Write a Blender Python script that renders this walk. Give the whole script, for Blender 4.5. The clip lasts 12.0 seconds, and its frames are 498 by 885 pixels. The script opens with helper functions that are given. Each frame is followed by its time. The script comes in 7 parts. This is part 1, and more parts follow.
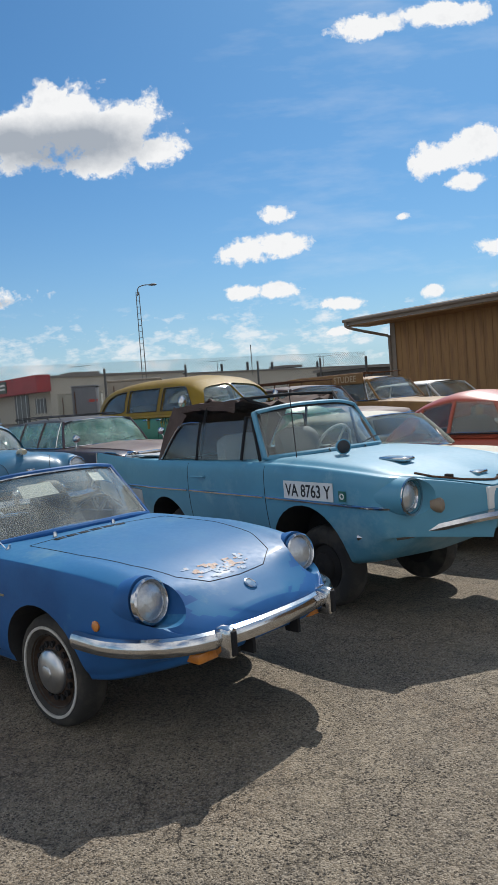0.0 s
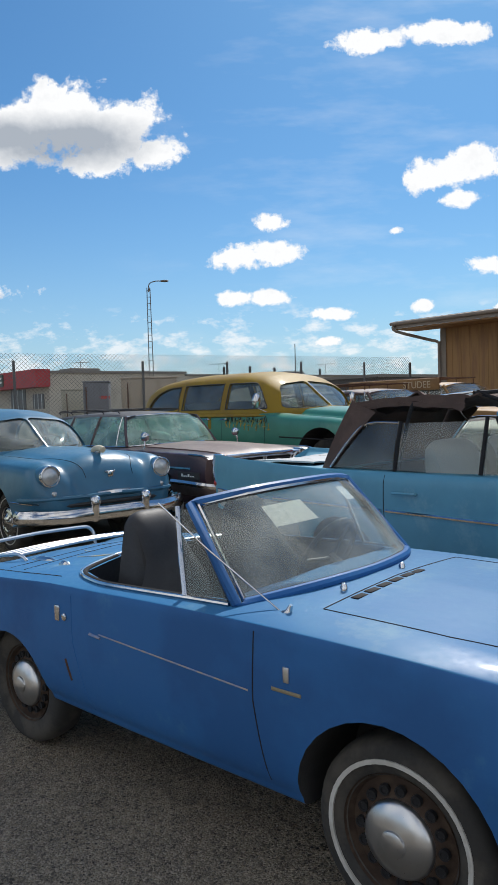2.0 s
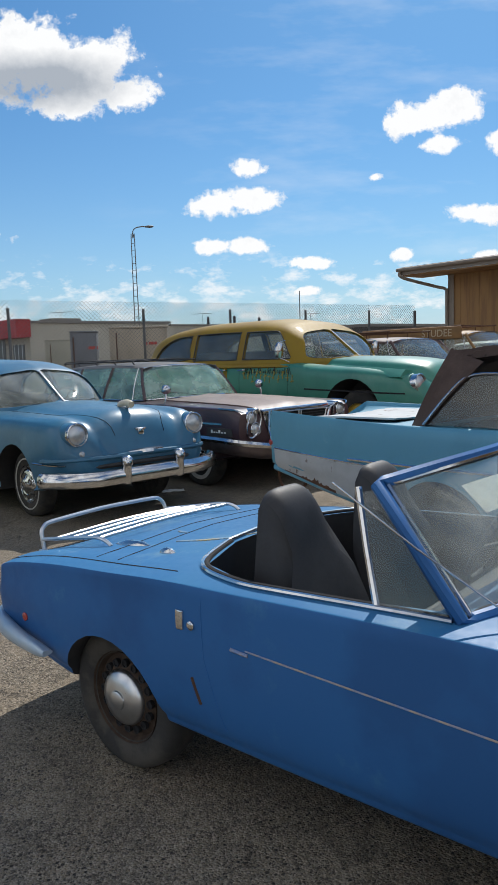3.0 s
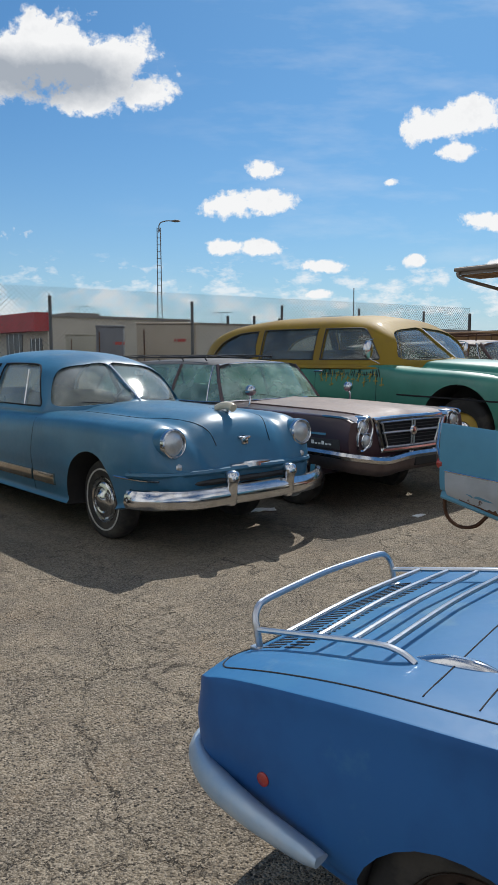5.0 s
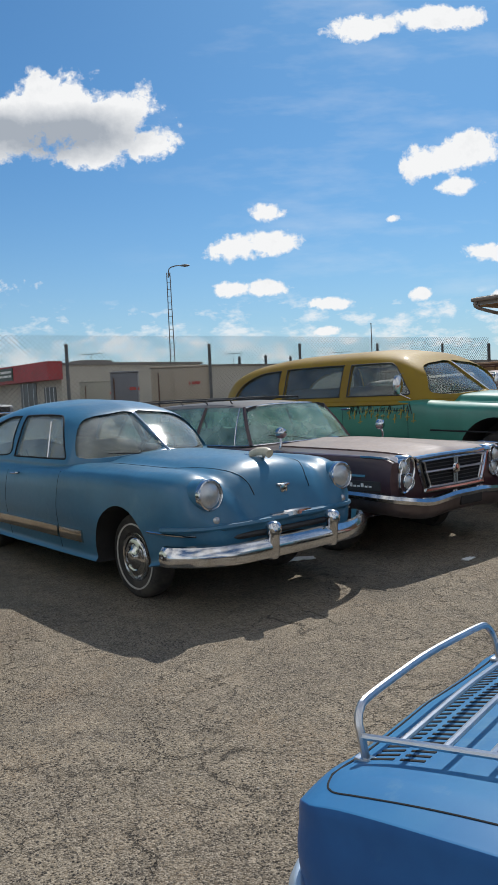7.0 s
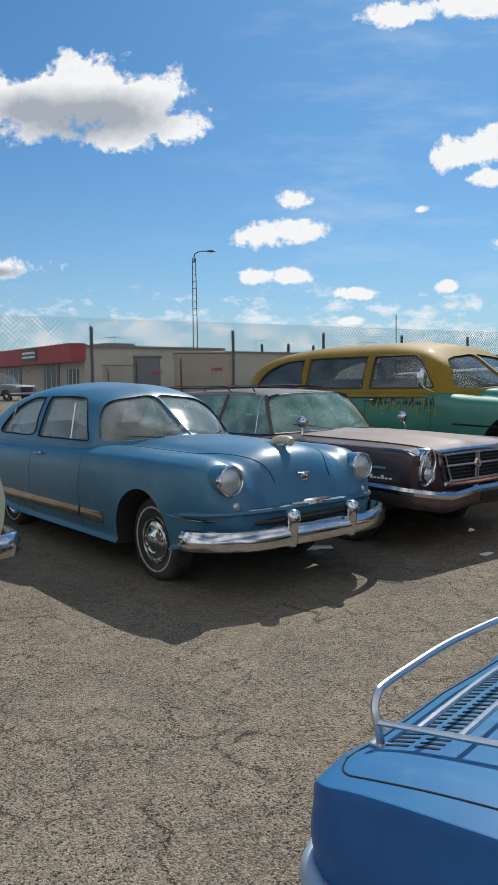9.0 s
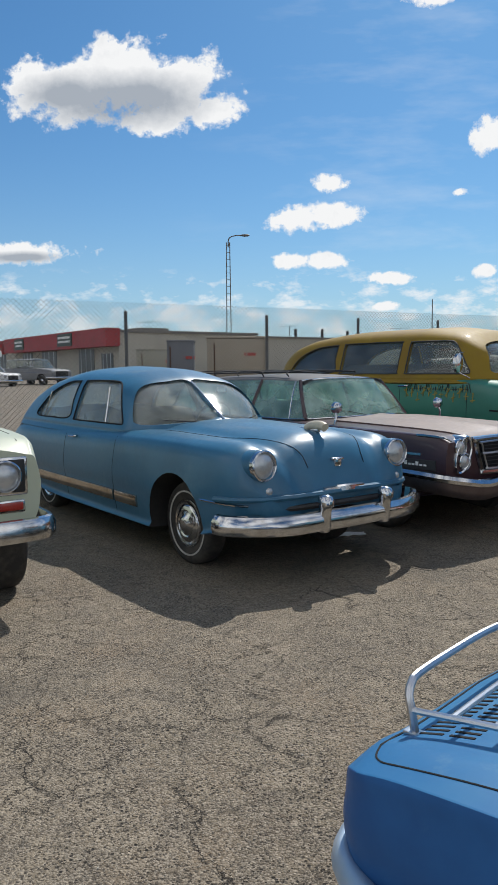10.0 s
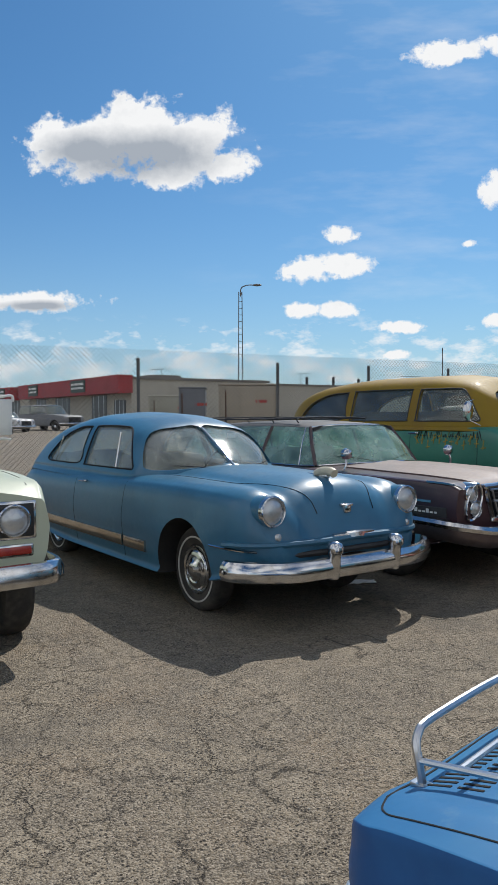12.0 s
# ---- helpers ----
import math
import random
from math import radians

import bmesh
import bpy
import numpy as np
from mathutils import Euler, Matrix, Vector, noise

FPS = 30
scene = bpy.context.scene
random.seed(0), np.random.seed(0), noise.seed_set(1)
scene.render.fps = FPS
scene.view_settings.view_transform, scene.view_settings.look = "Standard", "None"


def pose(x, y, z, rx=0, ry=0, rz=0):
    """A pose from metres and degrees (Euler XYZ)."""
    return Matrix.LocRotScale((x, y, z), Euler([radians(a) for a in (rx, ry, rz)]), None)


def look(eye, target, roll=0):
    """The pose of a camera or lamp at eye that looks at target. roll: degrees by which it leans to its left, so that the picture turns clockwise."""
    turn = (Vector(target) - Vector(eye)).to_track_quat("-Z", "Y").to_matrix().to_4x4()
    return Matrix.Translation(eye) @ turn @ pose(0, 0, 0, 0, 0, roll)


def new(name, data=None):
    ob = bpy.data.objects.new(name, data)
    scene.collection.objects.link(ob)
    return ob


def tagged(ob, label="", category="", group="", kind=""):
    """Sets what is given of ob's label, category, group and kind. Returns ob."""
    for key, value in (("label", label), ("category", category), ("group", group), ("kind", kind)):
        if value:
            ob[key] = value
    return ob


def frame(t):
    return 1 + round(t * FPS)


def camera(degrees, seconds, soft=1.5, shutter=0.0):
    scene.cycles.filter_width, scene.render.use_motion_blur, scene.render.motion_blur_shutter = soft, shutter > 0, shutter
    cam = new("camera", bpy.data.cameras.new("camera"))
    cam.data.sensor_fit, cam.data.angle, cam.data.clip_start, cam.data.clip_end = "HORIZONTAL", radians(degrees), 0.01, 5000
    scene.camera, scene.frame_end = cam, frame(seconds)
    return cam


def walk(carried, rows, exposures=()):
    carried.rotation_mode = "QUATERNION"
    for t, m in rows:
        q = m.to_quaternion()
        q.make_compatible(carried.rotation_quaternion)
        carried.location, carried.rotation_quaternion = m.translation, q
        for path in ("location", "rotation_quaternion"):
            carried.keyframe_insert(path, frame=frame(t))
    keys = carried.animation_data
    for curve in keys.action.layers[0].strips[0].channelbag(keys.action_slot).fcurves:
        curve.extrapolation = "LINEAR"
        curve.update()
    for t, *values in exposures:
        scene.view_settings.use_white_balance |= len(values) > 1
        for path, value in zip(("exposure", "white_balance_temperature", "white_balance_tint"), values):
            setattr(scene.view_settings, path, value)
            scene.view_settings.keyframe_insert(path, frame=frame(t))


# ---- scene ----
cam = camera(37.3, 12.0)
PATH = [
    (0, (3.318, -2.045, 1.603), (1.974, -0.569, 1.486), -4.3),
    (0.5, (2.721, -2.063, 1.586), (1.326, -0.634, 1.48), -3.1),
    (1, (2.161, -2.015, 1.608), (0.76, -0.592, 1.5), -4.8),
    (1.5, (1.594, -1.994, 1.596), (0.239, -0.531, 1.453), -1.7),
    (2, (1.079, -1.886, 1.576), (-0.234, -0.381, 1.473), -1.7),
    (2.5, (0.556, -1.785, 1.564), (-0.78, -0.311, 1.356), -3.5),
    (2.7, (0.362, -1.774, 1.589), (-0.927, -0.263, 1.352), -2.3),
    (4.3, (-0.873, -1.582, 1.529), (-2.102, -0.014, 1.354), -1.0),
    (4.5, (-1.06, -1.497, 1.531), (-2.33, 0.043, 1.404), -0.5),
    (5, (-1.485, -1.391, 1.551), (-2.764, 0.129, 1.318), -0.1),
    (5.5, (-1.802, -1.363, 1.587), (-3.034, 0.206, 1.442), -0.4),
    (6, (-1.867, -1.23, 1.584), (-3.153, 0.284, 1.35), -4.1),
    (6.5, (-1.841, -1.247, 1.592), (-3.091, 0.308, 1.451), -2.0),
    (7, (-1.857, -1.236, 1.583), (-3.169, 0.268, 1.456), -2.6),
    (7.5, (-1.866, -1.236, 1.578), (-3.205, 0.243, 1.445), -2.1),
    (7.7, (-1.862, -1.253, 1.585), (-3.221, 0.209, 1.445), -1.8),
    (9.5, (-1.854, -1.269, 1.582), (-3.209, 0.193, 1.415), -0.3),
    (10, (-1.869, -1.263, 1.578), (-3.281, 0.14, 1.381), -0.5),
    (10.5, (-1.877, -1.244, 1.565), (-3.296, 0.151, 1.368), -0.2),
    (11, (-1.865, -1.246, 1.571), (-3.296, 0.142, 1.408), -0.7),
    (11.5, (-1.86, -1.249, 1.571), (-3.291, 0.144, 1.456), -0.5),
    (12, (-1.852, -1.259, 1.568), (-3.291, 0.129, 1.498), -0.2),
]
walk(cam, [(t, look(eye, target, roll)) for t, eye, target, roll in PATH], exposures=[(0, -0.10), (1.0, 0.0), (2.0, 0.02), (2.7, 0.02), (4.3, -0.06), (5.0, -0.10), (12.0, -0.10)])

# ---- world and sun ----
ROW = -9.5                       # heading of the parked row, degrees
SUN_TO = Vector((-0.38, 0.90, 1.07)).normalized()   # towards the sun
sun_data = bpy.data.lights.new("sun", "SUN")
sun_data.energy, sun_data.angle, sun_data.color = 4.4, radians(0.53), (1.0, 0.955, 0.89)
sun = new("sun", sun_data)
sun.matrix_world = Matrix.Translation((0, 0, 60)) @ (-SUN_TO).to_track_quat("-Z", "Y").to_matrix().to_4x4()

SKY_FACE = Vector((-0.69, 0.724, 0.0)).normalized()


def build_world():
    w = bpy.data.worlds.new("sky")
    scene.world = w
    w.use_nodes = True
    nt = w.node_tree
    nt.nodes.clear()
    N, L = nt.nodes.new, nt.links.new

    def m(op, a, b=None, c=None, clamp=False):
        n = N("ShaderNodeMath")
        n.operation, n.use_clamp = op, clamp
        for i, v in enumerate((a, b, c)):
            if v is None:
                continue
            if isinstance(v, (int, float)):
                n.inputs[i].default_value = v
            else:
                L(v, n.inputs[i])
        return n.outputs[0]

    def dot(vec, v):
        n = N("ShaderNodeVectorMath")
        n.operation = "DOT_PRODUCT"
        L(vec, n.inputs[0])
        n.inputs[1].default_value = v
        return n.outputs["Value"]

    tc = N("ShaderNodeTexCoord")
    d = tc.outputs["Generated"]
    sky = N("ShaderNodeTexSky")
    sky.sky_type, sky.sun_disc = "NISHITA", False
    sky.sun_elevation = math.asin(SUN_TO.z)
    sky.sun_rotation = math.atan2(SUN_TO.x, SUN_TO.y)
    sky.air_density, sky.dust_density, sky.ozone_density = 1.0, 0.6, 2.0
    right = Vector((SKY_FACE.y, -SKY_FACE.x, 0))
    ahead = m("MAXIMUM", dot(d, SKY_FACE), 0.05)
    u = m("DIVIDE", dot(d, right), ahead)
    v = m("DIVIDE", dot(d, (0, 0, 1)), ahead)
    uv = N("ShaderNodeCombineXYZ")
    L(u, uv.inputs[0]), L(v, uv.inputs[1])

    def fbm(scale, detail, rough, vec=None, stretch=None):
        n = N("ShaderNodeTexNoise")
        n.inputs["Scale"].default_value, n.inputs["Detail"].default_value = scale, detail
        n.inputs["Roughness"].default_value = rough
        src = vec or uv.outputs[0]
        if stretch:
            mp = N("ShaderNodeMapping")
            mp.inputs["Scale"].default_value = stretch
            mp.inputs["Rotation"].default_value = (0, 0, -0.25)
            L(src, mp.inputs[0])
            src = mp.outputs[0]
        L(src, n.inputs["Vector"])
        return n.outputs["Fac"]

    rough_n = m("ADD", m("MULTIPLY", fbm(20, 9, 0.6), 0.68), m("MULTIPLY", fbm(85, 7, 0.62), 0.32))
    big_n = fbm(9, 3, 0.5)
    best = None
    low = None
    for cu, cv, ru, rv in CLOUDS:
        mp = N("ShaderNodeMapping")
        mp.inputs["Location"].default_value = (-cu / ru, -cv / rv, 0)
        mp.inputs["Scale"].default_value = (1 / ru, 1 / rv, 0)
        L(uv.outputs[0], mp.inputs[0])
        ln = N("ShaderNodeVectorMath")
        ln.operation = "LENGTH"
        L(mp.outputs[0], ln.inputs[0])
        val = m("SUBTRACT", 1.0, ln.outputs["Value"])
        best = val if best is None else m("SMOOTH_MAX", best, val, 0.12)
    for cu, cv, ru, rv in BELLIES:
        mp = N("ShaderNodeMapping")
        mp.inputs["Location"].default_value = (-cu / ru, -cv / rv, 0)
        mp.inputs["Scale"].default_value = (1 / ru, 1 / rv, 0)
        L(uv.outputs[0], mp.inputs[0])
        ln = N("ShaderNodeVectorMath")
        ln.operation = "LENGTH"
        L(mp.outputs[0], ln.inputs[0])
        val = m("SUBTRACT", 1.0, ln.outputs["Value"])
        low = val if low is None else m("MAXIMUM", low, val)
    field = m("ADD", best, m("MULTIPLY", m("SUBTRACT", rough_n, 0.51), 3.5))
    cover = m("POWER", m("MULTIPLY", m("ADD", field, 0.16), 2.7, clamp=True), 1.25)
    # thin high haze streaks and low distant cumulus
    streak = m("MULTIPLY", m("SUBTRACT", fbm(5, 5, 0.6, stretch=(0.8, 3.0, 1)), 0.50), 2.0, clamp=True)
    streak = m("MULTIPLY", m("MULTIPLY", streak, 0.42), m("MULTIPLY", m("ADD", u, 0.15), 4.0, clamp=True))
    far_n = fbm(26, 8, 0.62, stretch=(0.75, 1.5, 1))
    band = m("SUBTRACT", 1.0, m("ABSOLUTE", m("DIVIDE", m("SUBTRACT", v, 0.075), 0.065)), clamp=True)
    far = m("MULTIPLY", m("MULTIPLY", m("SUBTRACT", m("ADD", far_n, m("MULTIPLY", band, 0.12)), 0.57), 7.0, clamp=True), m("MULTIPLY", band, 2.5, clamp=True))
    alpha = m("MAXIMUM", cover, m("MAXIMUM", streak, m("MULTIPLY", far, 0.7)))
    front = m("GREATER_THAN", dot(d, SKY_FACE), 0.12)
    above = m("GREATER_THAN", dot(d, (0, 0, 1)), 0.0)
    # unseen cloud behind the view, added to fill the shaded car sides
    rear_n = fbm(2.6, 6, 0.6, vec=d)
    rear = m("MULTIPLY", m("MULTIPLY", m("SUBTRACT", rear_n, 0.41), 6.0, clamp=True), m("SUBTRACT", 1.0, front))
    alpha = m("MULTIPLY", m("MAXIMUM", m("MULTIPLY", alpha, front), rear), above)
    shade = m("MULTIPLY", m("ADD", m("MAXIMUM", low, 0.0), m("MULTIPLY", m("SUBTRACT", rough_n, 0.56), 0.7)), 1.7, clamp=True)
    ramp = N("ShaderNodeMix")
    ramp.data_type = "RGBA"
    ramp.inputs[6].default_value = (10.6, 10.7, 10.8, 1)
    ramp.inputs[7].default_value = (4.5, 5.0, 5.7, 1)
    L(shade, ramp.inputs[0])
    tint = N("ShaderNodeMix")
    tint.data_type, tint.blend_type = "RGBA", "MULTIPLY"
    tint.inputs[0].default_value = 1.0
    tint.inputs[7].default_value = (0.42, 0.80, 1.07, 1)
    L(sky.outputs[0], tint.inputs[6])
    low_haze = m("POWER", m("SUBTRACT", 1.0, dot(d, (0, 0, 1)), clamp=True), 9.0)
    hs = N("ShaderNodeMix")
    hs.data_type = "RGBA"
    hs.inputs[7].default_value = (6.3, 7.7, 8.8, 1)
    L(m("MULTIPLY", low_haze, 0.9), hs.inputs[0]), L(tint.outputs[2], hs.inputs[6])
    mix = N("ShaderNodeMix")
    mix.data_type = "RGBA"
    L(alpha, mix.inputs[0]), L(hs.outputs[2], mix.inputs[6]), L(ramp.outputs[2], mix.inputs[7])
    bg = N("ShaderNodeBackground")
    bg.inputs["Strength"].default_value = 0.092
    L(mix.outputs[2], bg.inputs[0])
    out = N("ShaderNodeOutputWorld")
    L(bg.outputs[0], out.inputs[0])


# cloud centres and half sizes, as tangents of their bearings
CLOUDS = [
    (-0.251, 0.367, 0.081, 0.041), (-0.187, 0.384, 0.066, 0.044), (-0.124, 0.368, 0.07, 0.044), (-0.295, 0.379, 0.041, 0.026),
    (-0.069, 0.338, 0.031, 0.024), (-0.147, 0.329, 0.044, 0.022), (-0.328, 0.158, 0.071, 0.015),
    (0.08, 0.243, 0.023, 0.012), (0.035, 0.196, 0.033, 0.018), (0.09, 0.202, 0.044, 0.016),
    (0.032, 0.143, 0.026, 0.011), (0.077, 0.142, 0.029, 0.01), (0.165, 0.119, 0.036, 0.008), (0.153, 0.082, 0.024, 0.007),
    (0.251, 0.229, 0.01, 0.006), (0.286, 0.129, 0.016, 0.01), (0.302, 0.3, 0.038, 0.022), (0.33, 0.305, 0.04, 0.022), (0.355, 0.318, 0.042, 0.023),
    (0.341, 0.271, 0.033, 0.013), (0.387, 0.179, 0.045, 0.013), (0.424, 0.275, 0.021, 0.018), (0.404, 0.124, 0.024, 0.01),
    (0.217, 0.478, 0.048, 0.017), (0.32, 0.49, 0.06, 0.015),
]
# grey undersides of the thick clouds
BELLIES = [(-0.19, 0.352, 0.155, 0.045), (-0.26, 0.360, 0.08, 0.035), (-0.33, 0.152, 0.07, 0.010)]
build_world()


# ---- materials ----
def material(name, color, rough=0.6, metal=0.0, second=None, scale=6.0, amount=0.5, contrast=(0.45, 0.62), bump=0.0, bump_scale=80.0, coat=0.0,
             third=None, third_scale=40.0, third_at=(0.6, 0.66), rough_vary=0.1, spec=0.5, stretch=(1, 1, 1), sheen=0.0):
    """Colour with large stains, fine wear and relief, in object space."""
    mt = bpy.data.materials.new(name)
    mt.use_nodes = True
    nt = mt.node_tree
    N, L = nt.nodes.new, nt.links.new
    b = nt.nodes["Principled BSDF"]
    b.inputs["Metallic"].default_value = metal
    b.inputs["Specular IOR Level"].default_value = spec
    b.inputs["Coat Weight"].default_value = coat
    b.inputs["Coat Roughness"].default_value = 0.12
    tc = N("ShaderNodeTexCoord")
    mp = N("ShaderNodeMapping")
    mp.inputs["Scale"].default_value = stretch
    L(tc.outputs["Object"], mp.inputs[0])
    vec = mp.outputs[0]

    def fbm(sc, detail=6, ro=0.6):
        n = N("ShaderNodeTexNoise")
        n.inputs["Scale"].default_value, n.inputs["Detail"].default_value, n.inputs["Roughness"].default_value = sc, detail, ro
        L(vec, n.inputs["Vector"])
        return n.outputs["Fac"]

    def ramp(fac, a, c):
        r = N("ShaderNodeMapRange")
        r.inputs["From Min"].default_value, r.inputs["From Max"].default_value = a, c
        L(fac, r.inputs["Value"])
        return r.outputs[0]

    def mix(fac, a, c):
        x = N("ShaderNodeMix")
        x.data_type = "RGBA"
        L(fac, x.inputs[0])
        for i, s in ((6, a), (7, c)):
            if isinstance(s, tuple):
                x.inputs[i].default_value = (*s, 1)
            else:
                L(s, x.inputs[i])
        return x.outputs[2]

    second = second or tuple(c * 0.82 for c in color)
    big = ramp(fbm(scale, 5), *contrast)
    g = N("ShaderNodeMath")
    g.operation = "MULTIPLY"
    g.inputs[1].default_value = amount
    L(big, g.inputs[0])
    col = mix(g.outputs[0], color, second)
    fine = fbm(scale * 14, 3)
    if third:
        col = mix(ramp(fbm(third_scale, 8, 0.68), *third_at), col, third)
    L(col, b.inputs["Base Color"])
    rr = N("ShaderNodeMapRange")
    rr.inputs["To Min"].default_value, rr.inputs["To Max"].default_value = max(0.02, rough - rough_vary), min(1, rough + rough_vary)
    L(fine, rr.inputs["Value"])
    L(rr.outputs[0], b.inputs["Roughness"])
    if bump:
        bp = N("ShaderNodeBump")
        bp.inputs["Strength"].default_value, bp.inputs["Distance"].default_value = bump, 0.01
        L(fbm(bump_scale, 4), bp.inputs["Height"])
        L(bp.outputs[0], b.inputs["Normal"])
    return mt


def glass(name, tint, haze=0.0, veil=(0.58, 0.60, 0.58)):
    """A thin pane: clear, slightly tinted, with the reflection of glass and a dusty veil that adds pale sky glare."""
    mt = bpy.data.materials.new(name)
    mt.use_nodes = True
    nt = mt.node_tree
    nt.nodes.clear()
    N, L = nt.nodes.new, nt.links.new
    tr, gl, fr, mx = N("ShaderNodeBsdfTransparent"), N("ShaderNodeBsdfGlossy"), N("ShaderNodeLayerWeight"), N("ShaderNodeMixShader")
    tr.inputs[0].default_value = (*tint, 1)
    gl.inputs["Roughness"].default_value = 0.03
    fr.inputs["Blend"].default_value = 0.5
    pw, ad = N("ShaderNodeMath"), N("ShaderNodeMath")
    pw.operation, ad.operation = "POWER", "MULTIPLY_ADD"
    pw.inputs[1].default_value, ad.inputs[1].default_value, ad.inputs[2].default_value = 4.5, 0.9, 0.045
    L(fr.outputs["Facing"], pw.inputs[0]), L(pw.outputs[0], ad.inputs[0]), L(ad.outputs[0], mx.inputs[0]), L(tr.outputs[0], mx.inputs[1]), L(gl.outputs[0], mx.inputs[2])
    out = N("ShaderNodeOutputMaterial")
    last = mx.outputs[0]
    if haze:
        df, m2, nz, rg, tc = N("ShaderNodeBsdfDiffuse"), N("ShaderNodeMixShader"), N("ShaderNodeTexNoise"), N("ShaderNodeMapRange"), N("ShaderNodeTexCoord")
        # diffuse veil: dusty film, and sky reflection put in as pale colour
        df.inputs[0].default_value = (*veil, 1)
        nz.inputs["Scale"].default_value, nz.inputs["Detail"].default_value = 4.0, 6
        rg.inputs["From Min"].default_value, rg.inputs["From Max"].default_value = 0.35, 0.75
        rg.inputs["To Min"].default_value, rg.inputs["To Max"].default_value = haze * 0.4, haze * 1.6
        L(tc.outputs["Object"], nz.inputs["Vector"]), L(nz.outputs["Fac"], rg.inputs["Value"]), L(rg.outputs[0], m2.inputs[0])
        L(last, m2.inputs[1]), L(df.outputs[0], m2.inputs[2])
        last = m2.outputs[0]
    L(last, out.inputs[0])
    return mt


CHROME = material("chrome", (0.62, 0.63, 0.65), 0.14, 1.0, second=(0.45, 0.44, 0.43), scale=9, amount=0.6, rough_vary=0.08, third=(0.25, 0.2, 0.16), third_scale=60, third_at=(0.7, 0.8))
ALU = material("aluminium", (0.62, 0.63, 0.65), 0.32, 1.0, second=(0.5, 0.5, 0.5), scale=12)
RUBBER = material("rubber", (0.028, 0.027, 0.026), 0.85, second=(0.07, 0.062, 0.052), scale=7, amount=0.8, bump=0.15, bump_scale=60)
WHITEWALL = material("whitewall", (0.5, 0.49, 0.46), 0.7, second=(0.3, 0.28, 0.25), scale=12)
DARK = material("dark_underside", (0.016, 0.015, 0.015), 0.9, second=(0.03, 0.026, 0.022), scale=5)
SEAM = material("seam", (0.010, 0.010, 0.012), 0.9)
TRIM = material("dark_interior", (0.030, 0.030, 0.032), 0.65, second=(0.05, 0.048, 0.046), scale=8, bump=0.1, bump_scale=150)
VINYL = material("black_vinyl", (0.022, 0.022, 0.025), 0.6, second=(0.04, 0.04, 0.043), scale=6, bump=0.03, bump_scale=120)
LENS = material("lamp_lens", (0.52, 0.54, 0.55), 0.16, 0.55, second=(0.34, 0.36, 0.37), scale=16, bump=0.35, bump_scale=55, coat=1.0)
AMBER = material("amber_lens", (0.62, 0.22, 0.03), 0.25, second=(0.45, 0.14, 0.02), scale=20, coat=0.6)
RED_LENS = material("red_lens", (0.35, 0.03, 0.02), 0.25, second=(0.22, 0.02, 0.02), scale=20, coat=0.6)
GLASS = glass("window_glass", (0.88, 0.91, 0.89), haze=0.07)
# the green pane's veil is tinted for its bright teal glow
GREEN_GLASS = glass("green_glass", (0.60, 0.84, 0.76), haze=0.27, veil=(0.52, 0.66, 0.61))
# stronger veil for the dusty sedan and the roadster's sky reflection
DUST_GLARE_GLASS = glass("dust_glare_glass", (0.88, 0.92, 0.89), haze=0.17)
BRASS = material("tarnished_strip", (0.64, 0.58, 0.50), 0.16, 1.0, second=(0.46, 0.39, 0.31), scale=7, amount=0.7, rough_vary=0.06)
PAPER = material("paper", (0.75, 0.75, 0.72), 0.8, second=(0.5, 0.5, 0.5), scale=30)
RUST = material("rust", (0.10, 0.045, 0.022), 0.9, second=(0.035, 0.02, 0.014), scale=14, bump=0.5, bump_scale=60)


# ---- mesh helpers ----
def part(name, bm, mt, parent=None, label="", smooth=38):
    me = bpy.data.meshes.new(name)
    bmesh.ops.recalc_face_normals(bm, faces=bm.faces)
    bm.to_mesh(me)
    bm.free()
    for one in (mt if isinstance(mt, (list, tuple)) else [mt]):
        me.materials.append(one)
    if smooth:
        for p in me.polygons:
            p.use_smooth = True
        me.set_sharp_from_angle(angle=radians(smooth))
    ob = new(name, me)
    if parent:
        ob.parent = parent
    if label:
        ob["label"] = label
    return ob


def thing(name, m, label, category, group=""):
    ob = new(name)
    ob.empty_display_size = 0.2
    ob.matrix_world = m
    return tagged(ob, label, category, group)


def curve(*pts):
    """A smooth curve through (x, value) pairs, without overshoot."""
    pts = sorted(pts)
    xs, vs = np.array([p[0] for p in pts], float), np.array([p[1] for p in pts], float)
    dx, dv = np.diff(xs), np.diff(vs)
    s = dv / dx
    t = np.zeros(len(xs))
    t[0], t[-1] = s[0], s[-1]
    for i in range(1, len(xs) - 1):
        t[i] = 0 if s[i - 1] * s[i] <= 0 else 2 * s[i - 1] * s[i] / (s[i - 1] + s[i])

    def f(x):
        x = min(max(x, xs[0]), xs[-1])
        i = min(int(np.searchsorted(xs, x, "right")) - 1, len(xs) - 2)
        h = dx[i]
        q = (x - xs[i]) / h
        return float((2 * q ** 3 - 3 * q ** 2 + 1) * vs[i] + (q ** 3 - 2 * q ** 2 + q) * h * t[i] + (3 * q ** 2 - 2 * q ** 3) * vs[i + 1] + (q ** 3 - q ** 2) * h * t[i + 1])
    return f


